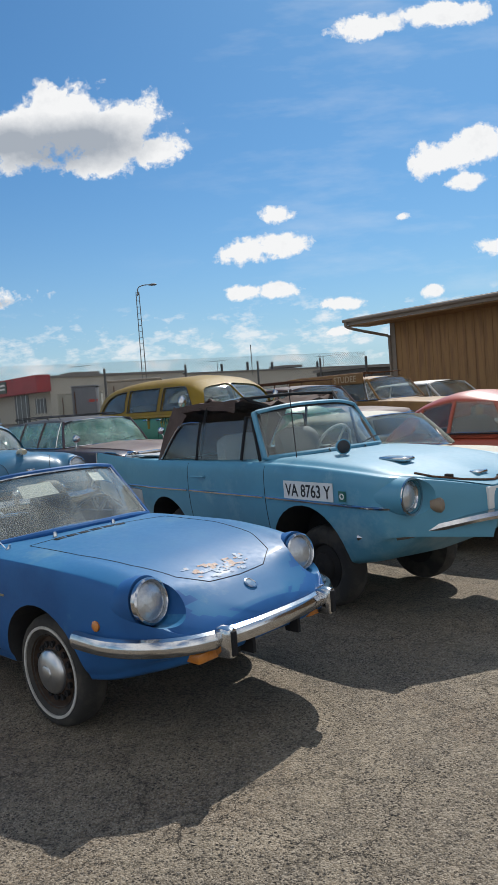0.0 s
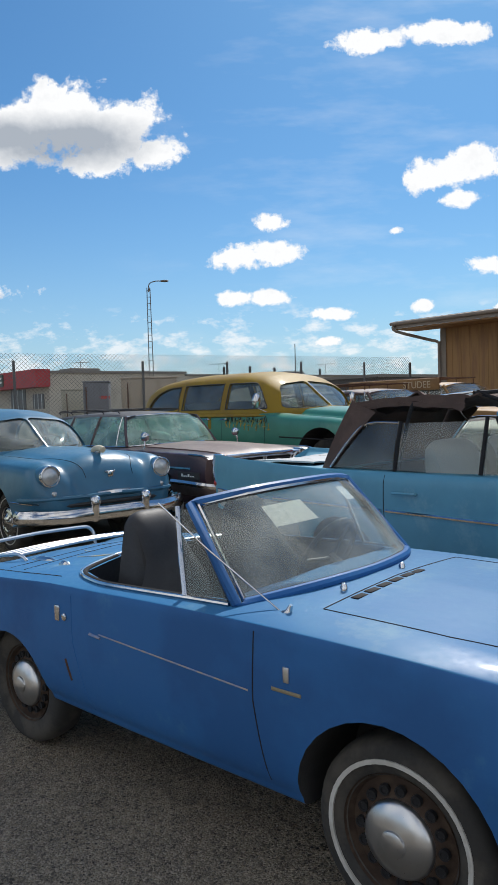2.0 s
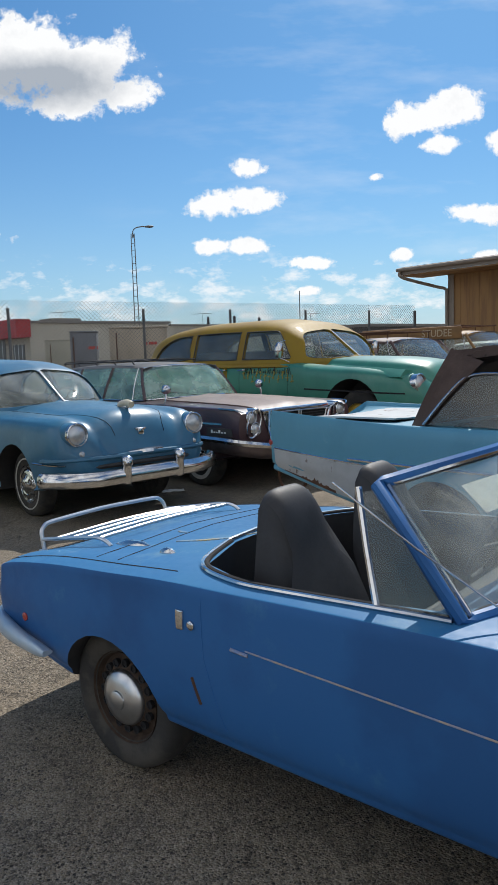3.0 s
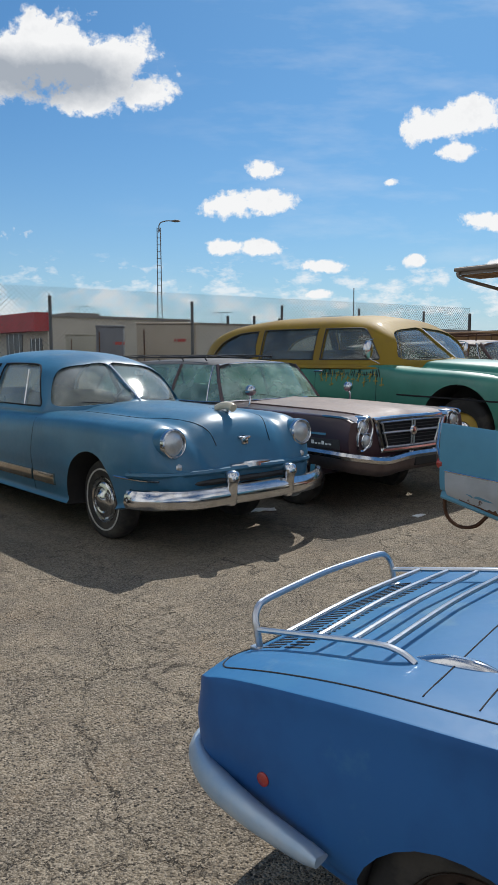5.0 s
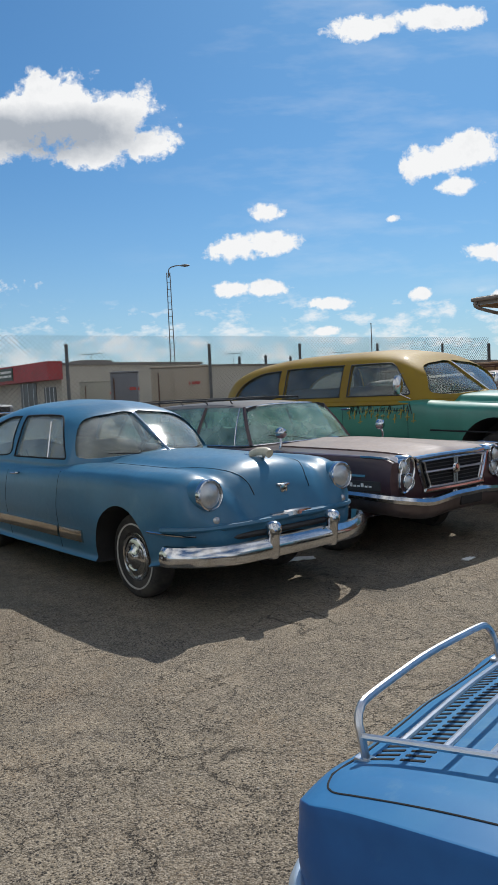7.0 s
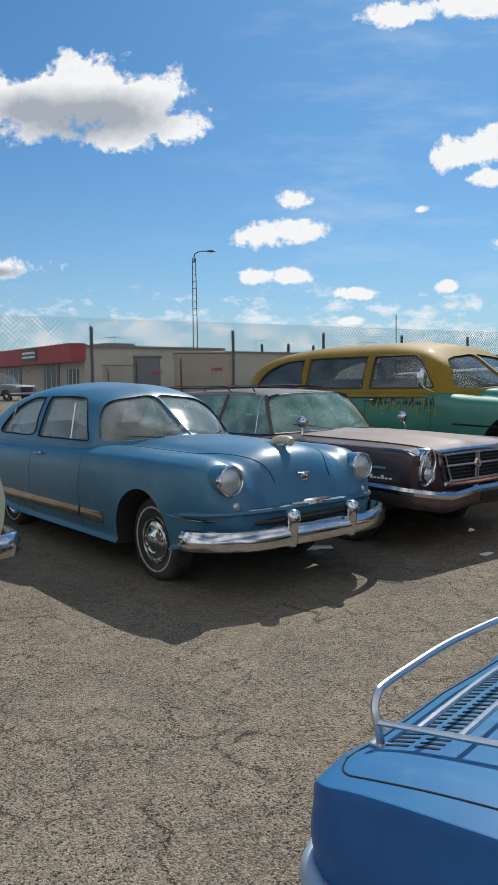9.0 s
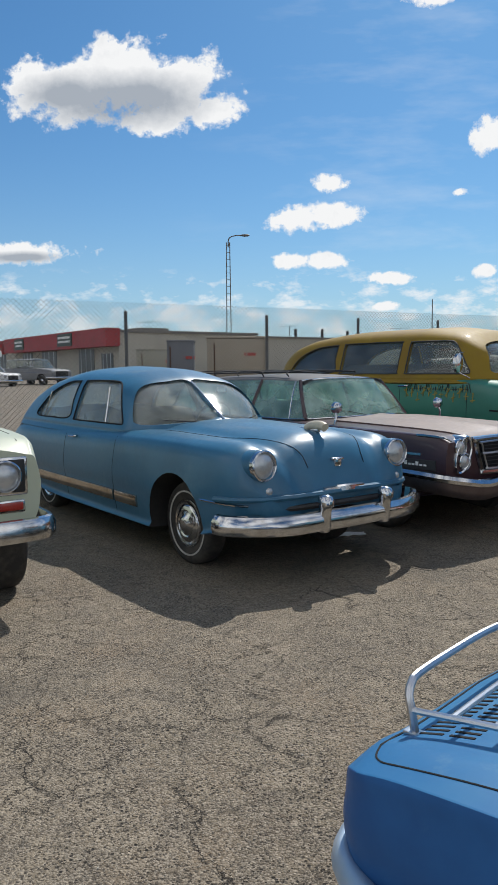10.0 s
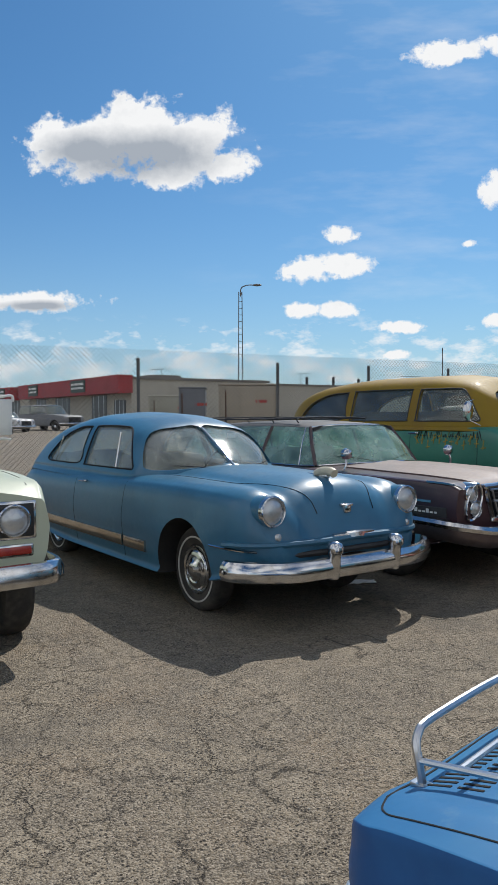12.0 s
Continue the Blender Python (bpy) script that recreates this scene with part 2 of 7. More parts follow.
def spline(pts, n=6, closed=False):
    """Catmull-Rom through points, n steps a span."""
    P = [Vector(p) for p in pts]
    k = len(P)
    out = []
    for i in range(k if closed else k - 1):
        if closed:
            a, b, c, d = P[i - 1], P[i], P[(i + 1) % k], P[(i + 2) % k]
        else:
            a, b, c, d = P[max(i - 1, 0)], P[i], P[i + 1], P[min(i + 2, k - 1)]
        for j in range(n):
            t = j / n
            out.append(0.5 * ((2 * b) + (c - a) * t + (2 * a - 5 * b + 4 * c - d) * t * t + (3 * b - a - 3 * c + d) * t ** 3))
    if not closed:
        out.append(P[-1])
    return out


def box(bm, x0, y0, z0, x1, y1, z1, bevel=0.0):
    vs = [bm.verts.new((x, y, z)) for x in (x0, x1) for y in (y0, y1) for z in (z0, z1)]
    fs = [bm.faces.new([vs[i] for i in q]) for q in ((0, 1, 3, 2), (4, 6, 7, 5), (0, 4, 5, 1), (2, 3, 7, 6), (0, 2, 6, 4), (1, 5, 7, 3))]
    if bevel:
        es = {e for f in fs for e in f.edges}
        bmesh.ops.bevel(bm, geom=list(es), offset=bevel, segments=2, affect="EDGES", profile=0.5)
    return bm


def boxed(*a, **k):
    return box(bmesh.new(), *a, **k)


def rings(bm, rows, cap=True, closed=True):
    """Skin a row of rings of points."""
    vr = [[bm.verts.new(p) for p in r] for r in rows]
    n = len(vr[0])
    for a, b in zip(vr, vr[1:]):
        for i in range(n if closed else n - 1):
            j = (i + 1) % n
            bm.faces.new((a[i], a[j], b[j], b[i]))
    if cap and closed:
        bm.faces.new(vr[0][::-1])
        bm.faces.new(vr[-1])
    return bm


def tube(pts, r, n=8, bm=None, closed=False):
    """A round bar along points."""
    bm = bm or bmesh.new()
    P = [Vector(p) for p in pts]
    rows, up = [], None
    for i, p in enumerate(P):
        a, b = P[i - 1] if (i or closed) else p, P[(i + 1) % len(P)] if (i < len(P) - 1 or closed) else p
        t = (b - a).normalized()
        up = (up - t * up.dot(t)).normalized() if up is not None and (up - t * up.dot(t)).length > 1e-4 else t.orthogonal().normalized()
        s = t.cross(up)
        rows.append([p + (up * math.cos(q) + s * math.sin(q)) * r for q in (2 * math.pi * k / n for k in range(n))])
    if closed:
        rows.append(rows[0])
    return rings(bm, rows, cap=not closed)


def sweep(pts, prof, bm=None):
    """A closed profile of (out, up) carried along a level path, out being to the right of the way."""
    bm = bm or bmesh.new()
    P = [Vector(p) for p in pts]
    rows = []
    for i, p in enumerate(P):
        t = (P[min(i + 1, len(P) - 1)] - P[max(i - 1, 0)])
        t.z = 0
        t.normalize()
        o = Vector((t.y, -t.x, 0))
        rows.append([p + o * a + Vector((0, 0, b)) for a, b in prof])
    return rings(bm, rows)


def lathe(prof, n=28, bm=None, m=None, sx=1.0, cap=True):
    """Turn (radius, depth) pairs round the y axis; depth runs to -y."""
    bm = bm or bmesh.new()
    rows = []
    for r, dpt in prof:
        rows.append([Vector((r * math.cos(2 * math.pi * k / n) * sx, -dpt, r * math.sin(2 * math.pi * k / n))) for k in range(n)])
    if m is not None:
        rows = [[m @ p for p in r] for r in rows]
    return rings(bm, rows, cap=cap)


def carve(ob, cutter):
    """Cut one mesh out of another, for good."""
    md = ob.modifiers.new("cut", "BOOLEAN")
    bpy.context.view_layer.update()
    cutter.matrix_world = ob.matrix_world
    md.object, md.operation, md.solver, md.use_self = cutter, "DIFFERENCE", "EXACT", False
    md.material_mode = "TRANSFER"
    before = len(ob.data.polygons)
    for solver, own in (("EXACT", False), ("EXACT", True), ("FAST", False)):
        md.solver, md.use_self = solver, own
        bpy.context.view_layer.update()
        dg = bpy.context.evaluated_depsgraph_get()
        me = bpy.data.meshes.new_from_object(ob.evaluated_get(dg))
        if len(me.polygons) not in (0, before):
            break
    ob.modifiers.clear()
    old = ob.data
    ob.data = me
    me.name = old.name
    for p in me.polygons:
        p.use_smooth = True
    me.set_sharp_from_angle(angle=radians(38))
    bpy.data.meshes.remove(old)
    bpy.data.objects.remove(cutter)


class Shell:
    """A car's lower body, given by curves along its length (x ahead, y left). Everything else is set on its surface."""

    def __init__(self, tail, nose, half, n=72, bulge=(0.05, 0.05)):
        self.tail, self.nose, self.half = tail, nose, half
        k = np.linspace(0, 1, n)
        self.xs = [tail + (nose - tail) * q for q in k]
        self.bulge = bulge

    def sec(self, x):
        return spline([(x, y, z) for y, z in self.half(x)], 5)

    def side_y(self, x, z):
        """Half width at height z."""
        s = self.sec(x)
        best = 0.0
        for a, b in zip(s, s[1:]):
            if (a.z - z) * (b.z - z) <= 0 and abs(a.z - b.z) > 1e-6:
                best = max(best, a.y + (b.y - a.y) * (z - a.z) / (b.z - a.z))
        return best

    def top_z(self, x, y):
        s = self.sec(x)
        y = abs(y)
        best = -1
        for a, b in zip(s, s[1:]):
            if (a.y - y) * (b.y - y) <= 0 and abs(a.y - b.y) > 1e-6:
                best = max(best, a.z + (b.z - a.z) * (y - a.y) / (b.y - a.y))
        return best

    def mesh(self):
        rows = []
        for x in self.xs:
            h = self.sec(x)
            rows.append(h + [Vector((p.x, -p.y, p.z)) for p in h[-2:0:-1]])

        def cap(r, bulge):
            c = sum(r, Vector()) / len(r)
            return [[c + (p - c) * s + Vector((bulge * (1 - s * s), 0, 0)) for p in r] for s in (0.94, 0.8, 0.55, 0.2)]
        tail, nose = cap(rows[0], -self.bulge[0]), cap(rows[-1], self.bulge[1])
        return rings(bmesh.new(), tail[::-1] + rows + nose)

    def on_side(self, pts, side=-1, lift=0.002):
        return [Vector((x, side * (self.side_y(x, z) + lift), z)) for x, z in pts]

    def on_top(self, pts, lift=0.002):
        return [Vector((x, y, self.top_z(x, y) + lift)) for x, y in pts]


def fine(pts, n=10):
    """A polyline cut into short steps."""
    out = []
    for a, b in zip(pts, pts[1:]):
        out += [(a[0] + (b[0] - a[0]) * i / n, a[1] + (b[1] - a[1]) * i / n) for i in range(n)]
    return out + [pts[-1]]


def cutter_mesh(arches, cabin, mt):
    """Wheel arches (x, z, radius, inner y, outer y) on both sides and the cabin's hollow (plan points, floor, top)."""
    bm = bmesh.new()
    for x, z, r, y0, y1 in arches:
        for s in (-1, 1):
            rows = [[Vector((x + r * math.cos(a), s * y, z + r * math.sin(a))) for a in (2 * math.pi * k / 32 for k in range(32))] for y in (y0, y1)]
            rings(bm, rows)
    if cabin:
        plan, z0, z1 = cabin
        ring = plan + [(x, -y) for x, y in plan[::-1]]
        rings(bm, [[Vector((x, y, z)) for x, y in ring] for z in (z0, z1)])
    return part("cutter", bm, mt, smooth=0)


def wheel(car, x, side, y, r, w, rim_r, cap_mat=CHROME, rim_mat=None, white=None, holes=0, cap_r=0.55, dish=0.03, steer=0.0):
    """Rim with tyre, whitewall and hubcap; y is the outer face."""
    rim_mat = rim_mat or DARK
    m = Matrix.Translation((x, side * y, r * 0.97)) @ Matrix.Rotation(steer, 4, "Z")
    if side > 0:
        m = m @ Matrix.Rotation(math.pi, 4, "Z")
    prof = [(rim_r * 1.02, 0.0), (rim_r, -0.01), (rim_r * 0.93, -dish), (rim_r * 0.80, -dish), (rim_r * 0.62, -dish * 0.3), (rim_r * 0.2, -dish * 0.5), (0.01, -dish * 0.5)]
    rim = part("wheel", lathe([(0.01, -w)] + [(rim_r * 1.02, -w)] + prof, 36, m=m), rim_mat, car)
    ty = [(rim_r * 0.98, -0.012), (rim_r * 1.10, 0.004), (r * 0.86, 0.012), (r * 0.94, 0.002), (r * 0.985, -0.02), (r, -0.05), (r, -w * 0.5), (r, -w + 0.05), (r * 0.97, -w + 0.015), (r * 0.85, -w), (rim_r, -w)]
    part("tyre", lathe(ty, 44, m=m, cap=False), RUBBER, rim)
    if white:
        a, b = white
        part("whitewall", lathe([(a, 0.004), (a, 0.0145), (b, 0.0145), (b, 0.002)], 44, m=m, cap=False), WHITEWALL, rim)
    c = rim_r * cap_r
    if cap_r > 0.85:
        part("hubcap", lathe([(c, -dish - 0.01), (c, 0.0), (c * 0.95, 0.012), (c * 0.86, 0.007), (c * 0.80, 0.016), (c * 0.63, 0.023), (c * 0.56, 0.016), (c * 0.49, 0.023), (c * 0.36, 0.034), (c * 0.29, 0.048), (c * 0.17, 0.054), (0.005, 0.055)], 34, m=m), cap_mat, rim)
    else:
        part("hubcap", lathe([(c, -dish - 0.01), (c, 0.0), (c * 0.92, 0.012), (c * 0.6, 0.026), (c * 0.35, 0.030), (c * 0.33, 0.036), (c * 0.25, 0.040), (0.005, 0.041)], 30, m=m), cap_mat, rim)
    for i in range(holes):
        a = 2 * math.pi * i / holes
        q = m @ Matrix.Translation((rim_r * 0.74 * math.cos(a), dish * 0.42, rim_r * 0.74 * math.sin(a)))
        part("vent_hole", lathe([(0.017, -0.012), (0.017, 0.004), (0.012, 0.004), (0.010, 0.0)], 10, m=q), SEAM, rim)
    return rim


def facing(x, y, z, ry, rz):
    """Takes lathe's -y axis to the car's front, tilted up by ry and turned by rz."""
    return Matrix.Translation((x, y, z)) @ Matrix.Rotation(radians(rz), 4, "Z") @ Matrix.Rotation(radians(-ry), 4, "Y") @ Matrix.Rotation(radians(90), 4, "Z")


def headlight(car, m, r, name="headlight", bezel=CHROME, depth=0.1, lens=LENS):
    ring = part(name, lathe([(r * 1.10, -depth), (r * 1.24, -0.005), (r * 1.22, 0.012), (r * 1.12, 0.018), (r * 1.01, 0.004), (r * 1.0, -0.02)], 32, m=m), bezel, car)
    part("lens", lathe([(r * 1.02, -0.03), (r * 1.0, 0.0), (r * 0.8, 0.016), (r * 0.45, 0.026), (0.004, 0.029)], 28, m=m), lens, ring)
    return ring


def pane(car, name, mt, low, up, thick=0.006, bow=0.0, nu=8, nv=5, inset=0.0):
    """A bowed sheet between two rows of points (low and up, spline-sampled)."""
    bm = bmesh.new()
    a, b = spline(low, nu), spline(up, nu)
    n = len(a)
    grid = []
    for j in range(nv + 1):
        q = j / nv
        grid.append([a[i].lerp(b[i], q) for i in range(n)])
    c = Vector((sum(p.x for r in grid for p in r) / (n * (nv + 1)), 0, 0))
    nrm = (a[-1] - a[0]).cross(b[n // 2] - a[n // 2]).normalized()
    mid = a[n // 2].lerp(b[n // 2], 0.5)
    if nrm.dot(mid - Vector((c.x, 0, mid.z - 0.3))) < 0:
        nrm = -nrm
    outer = [[p + nrm * bow * math.sin(math.pi * j / nv) for p in r] for j, r in enumerate(grid)]
    inner = [[p - nrm * thick for p in r] for r in outer]
    vo = [[bm.verts.new(p) for p in r] for r in outer]
    vi = [[bm.verts.new(p) for p in r] for r in inner]
    for v in (vo, vi):
        for j in range(nv):
            for i in range(n - 1):
                bm.faces.new((v[j][i], v[j][i + 1], v[j + 1][i + 1], v[j + 1][i]))
    edge = lambda v: v[0][:] + [r[-1] for r in v[1:]] + v[-1][-2::-1] + [r[0] for r in v[-2:0:-1]]
    eo, ei = edge(vo), edge(vi)
    for i in range(len(eo)):
        j = (i + 1) % len(eo)
        bm.faces.new((eo[i], eo[j], ei[j], ei[i]))
    ob = part(name, bm, mt, car)
    if mt in (GLASS, GREEN_GLASS, DUST_GLARE_GLASS):
        ob.visible_shadow = False
    return ob


def roof_loft(car, mt, x0, x1, wf, zf, crown, thick=0.05, n=26, edge=0.06, name="roof"):
    """A roof shell from the rear x0 to the front x1; wf, zf: its edge's half width and height, crown: its rise."""
    rows = []
    for i in range(n + 1):
        x = x0 + (x1 - x0) * i / n
        w, z, c = wf(x), zf(x), crown(x)
        prof = [(0, z + c), (w * 0.45, z + c * 0.90), (w * 0.78, z + c * 0.58), (w * 0.94, z + c * 0.22), (w, z - 0.01), (w - 0.015, z - thick), (w * 0.9, z - thick * 0.8), (w * 0.5, z + c * 0.5 - thick * 0.6), (0, z + c * 0.6 - thick * 0.5)]
        h = spline([(x, y, q) for y, q in prof], 3)
        rows.append(h + [Vector((p.x, -p.y, p.z)) for p in h[-2:0:-1]])
    return part(name, rings(bmesh.new(), rows), mt, car)


def greenhouse(car, mt, gl, half, tail, nose, sides, screen, split=True, trim=CHROME, skin=0.045, back=None):
    """Roof, pillars and frames in one shell with real window openings; half(x, inset) gives its section, sides the windows as
    (x, z) outlines, screen the windscreen's half outline as (y, z) with its rear x."""
    sh = Shell(tail, nose, lambda x: half(x, 0.0), 76, bulge=(0.01, 0.01))
    inner = Shell(tail + 0.10, nose - 0.07, lambda x: half(x, skin), 60, bulge=(0.0, 0.0))
    ob = part("roof", sh.mesh(), [mt, TRIM], car)
    carve(ob, part("cutter", inner.mesh(), TRIM, smooth=0))
    bm = bmesh.new()
    for poly in sides:
        ring = spline([(x, 0, z) for x, z in poly], 4, closed=True)
        for s in (-1, 1):
            rings(bm, [[Vector((p.x, s * y, p.z)) for p in ring] for y in (0.38, 1.2)])
    carve(ob, part("cutter", bm, mt, smooth=0))
    bm = bmesh.new()
    pts, rear = screen
    for s in ((-1, 1) if split else (1,)):
        ring = spline([(0, y * s, z) for y, z in pts], 3, closed=True) if split else spline([(0, y, z) for y, z in pts] + [(0, -y, z) for y, z in pts[::-1]], 3, closed=True)
        rings(bm, [[Vector((x, p.y, p.z)) for p in ring] for x in (rear, nose + 0.5)])
        carve(ob, part("cutter", bm, mt, smooth=0))
        bm = bmesh.new()
    if back:
        pts_b, front = back
        ring = spline([(0, y, z) for y, z in pts_b] + [(0, -y, z) for y, z in pts_b[::-1]], 3, closed=True)
        carve(ob, part("cutter", rings(bmesh.new(), [[Vector((x, p.y, p.z)) for p in ring] for x in (tail - 0.5, front)]), mt, smooth=0))
        xx = np.linspace(tail + 0.002, front, 60)
        b0, b1, bw = min(z for y, z in pts_b) - 0.015, max(z for y, z in pts_b) + 0.01, max(y for y, z in pts_b) + 0.01
        cols = []
        for y in np.linspace(-bw, bw, 13):
            zz = np.array([sh.top_z(x, y) for x in xx])
            peak = min(b1, float(zz.max()) - 0.012)
            cols.append([Vector((float(np.interp(z, zz, xx)) + 0.02, y * 0.972, z - 0.008)) for z in np.linspace(b0, peak, 7)])
        w = part("rear_window", rings(bmesh.new(), [c + [p + Vector((0.006, 0, 0)) for p in c[::-1]] for c in cols]), gl, car)
        w.visible_shadow = False
    bm.free()
    for poly in sides:
        xs, zs = [p[0] for p in poly], [p[1] for p in poly]
        ring = spline([(x, 0, z) for x, z in poly], 4, closed=True)
        for s in (-1, 1):
            g = bmesh.new()
            cx, cz = sum(p.x for p in ring) / len(ring), sum(p.z for p in ring) / len(ring)
            layers = []
            for f in (0.02, 0.35, 0.7, 1.0, 1.02):
                flat = [(cx + (p.x - cx) * f, cz + (p.z - cz) * f, sh.side_y(p.x, p.z) if f > 1 else None) for p in ring]
                layers.append([Vector((x, s * ((y if y else sh.side_y(x, z)) - 0.022), z)) for x, z, y in flat])
            deep = [[p - Vector((0, s * 0.005, 0)) for p in r] for r in layers]
            rings(g, layers + deep[::-1])
            w = part("side_window", g, gl, car)
            w.visible_shadow = False
            part("window_trim", tube([Vector((p.x, s * (sh.side_y(p.x, p.z) + 0.001), p.z)) for p in ring], 0.008, 6, closed=True), trim, w)
    lo, hi = min(z for y, z in pts) - 0.02, max(z for y, z in pts) + 0.02
    ym = max(y for y, z in pts) + 0.02
    cols = []
    for y in np.linspace(-ym, ym, 23):
        xx = np.linspace(nose - 0.002, rear - 0.25, 60)
        zz = np.array([sh.top_z(x, y) for x in xx])
        peak = min(hi, float(zz.max()) - 0.012)
        cols.append([Vector((float(np.interp(z, zz, xx)) - 0.02, y * 0.972, z - 0.008)) for z in np.linspace(min(lo, peak - 0.01), peak, 9)])
    g = bmesh.new()
    rings(g, [c + [p - Vector((0.006, 0, 0)) for p in c[::-1]] for c in cols])
    w = part("windscreen", g, gl, car)
    w.visible_shadow = False
    for s in (-1, 1):
        part("wiper", tube([w.data.vertices[0].co * 0 + Vector((nose + 0.0, s * 0.06, lo + 0.0)), Vector((nose - 0.07, s * 0.28, lo + 0.045)), Vector((nose - 0.25, s * 0.52, lo + 0.06))], 0.005, 5), SEAM, w)
    if split:
        xx = [x for x in np.linspace(nose, rear - 0.2, 70) if lo + 0.03 <= sh.top_z(x, 0) <= hi - 0.03]
        part("split_bar", tube([Vector((x, 0, sh.top_z(x, 0) + 0.002)) for x in xx], 0.010, 6), CHROME, w)
    return sh


def seat(car, x, y0, y1, z0, z1, mt, lean=0.16, depth=0.5):
    """A bench or bucket seat: cushion and back."""
    s = part("seat", boxed(x, y0, z0 - 0.32, x + depth, y1, z0 - 0.1, bevel=0.05), mt, car)
    prof = [(x - lean, z1), (x - lean + 0.09, z1 - 0.01), (x + 0.12, z0 - 0.12), (x - 0.03, z0 - 0.15)]
    sp = spline([(a, 0, b) for a, b in prof], 4, closed=True)
    rows = []
    for k in range(9):
        q = k / 8
        y = y0 + (y1 - y0) * q
        f = 1 - 0.10 * (2 * q - 1) ** 6
        rows.append([Vector((p.x, y, z0 + (p.z - z0) * f)) for p in sp])
    part("seat_back", rings(bmesh.new(), rows), mt, s)
    return s


def steering(car, x, y, z, mt=VINYL, r=0.2):
    m = Matrix.Translation((x, y, z)) @ Matrix.Rotation(radians(-62), 4, "Y")
    pts = [m @ Vector((r * math.cos(a), r * math.sin(a), 0)) for a in (2 * math.pi * k / 28 for k in range(28))]
    w = part("steering_wheel", tube(pts, 0.013, 8, closed=True), mt, car)
    for a in (0.4, math.pi - 0.4, -math.pi / 2):
        part("spoke", tube([m @ Vector((0, 0, -0.03)), m @ Vector((r * math.cos(a), r * math.sin(a), 0))], 0.010, 6), mt, w)
    part("column", tube([m @ Vector((0, 0, -0.02)), m @ Vector((0.0, 0, -0.45))], 0.025, 8), mt, w)


def bars(car, name, pts, r, mt, n=8):
    return part(name, tube(pts, r, n), mt, car)


# ---- ground ----
def rise(x, y):
    """The yard climbs a little towards the fence, and on beyond it."""
    s = (x + 1.85) * -0.65 + (y + 1.2) * 0.76
    q = min(max((s - 7.9) / 1.4, 0), 1)
    return 0.26 * q * q * (3 - 2 * q) + 0.0118 * min(max(s - 12, 0), 70)


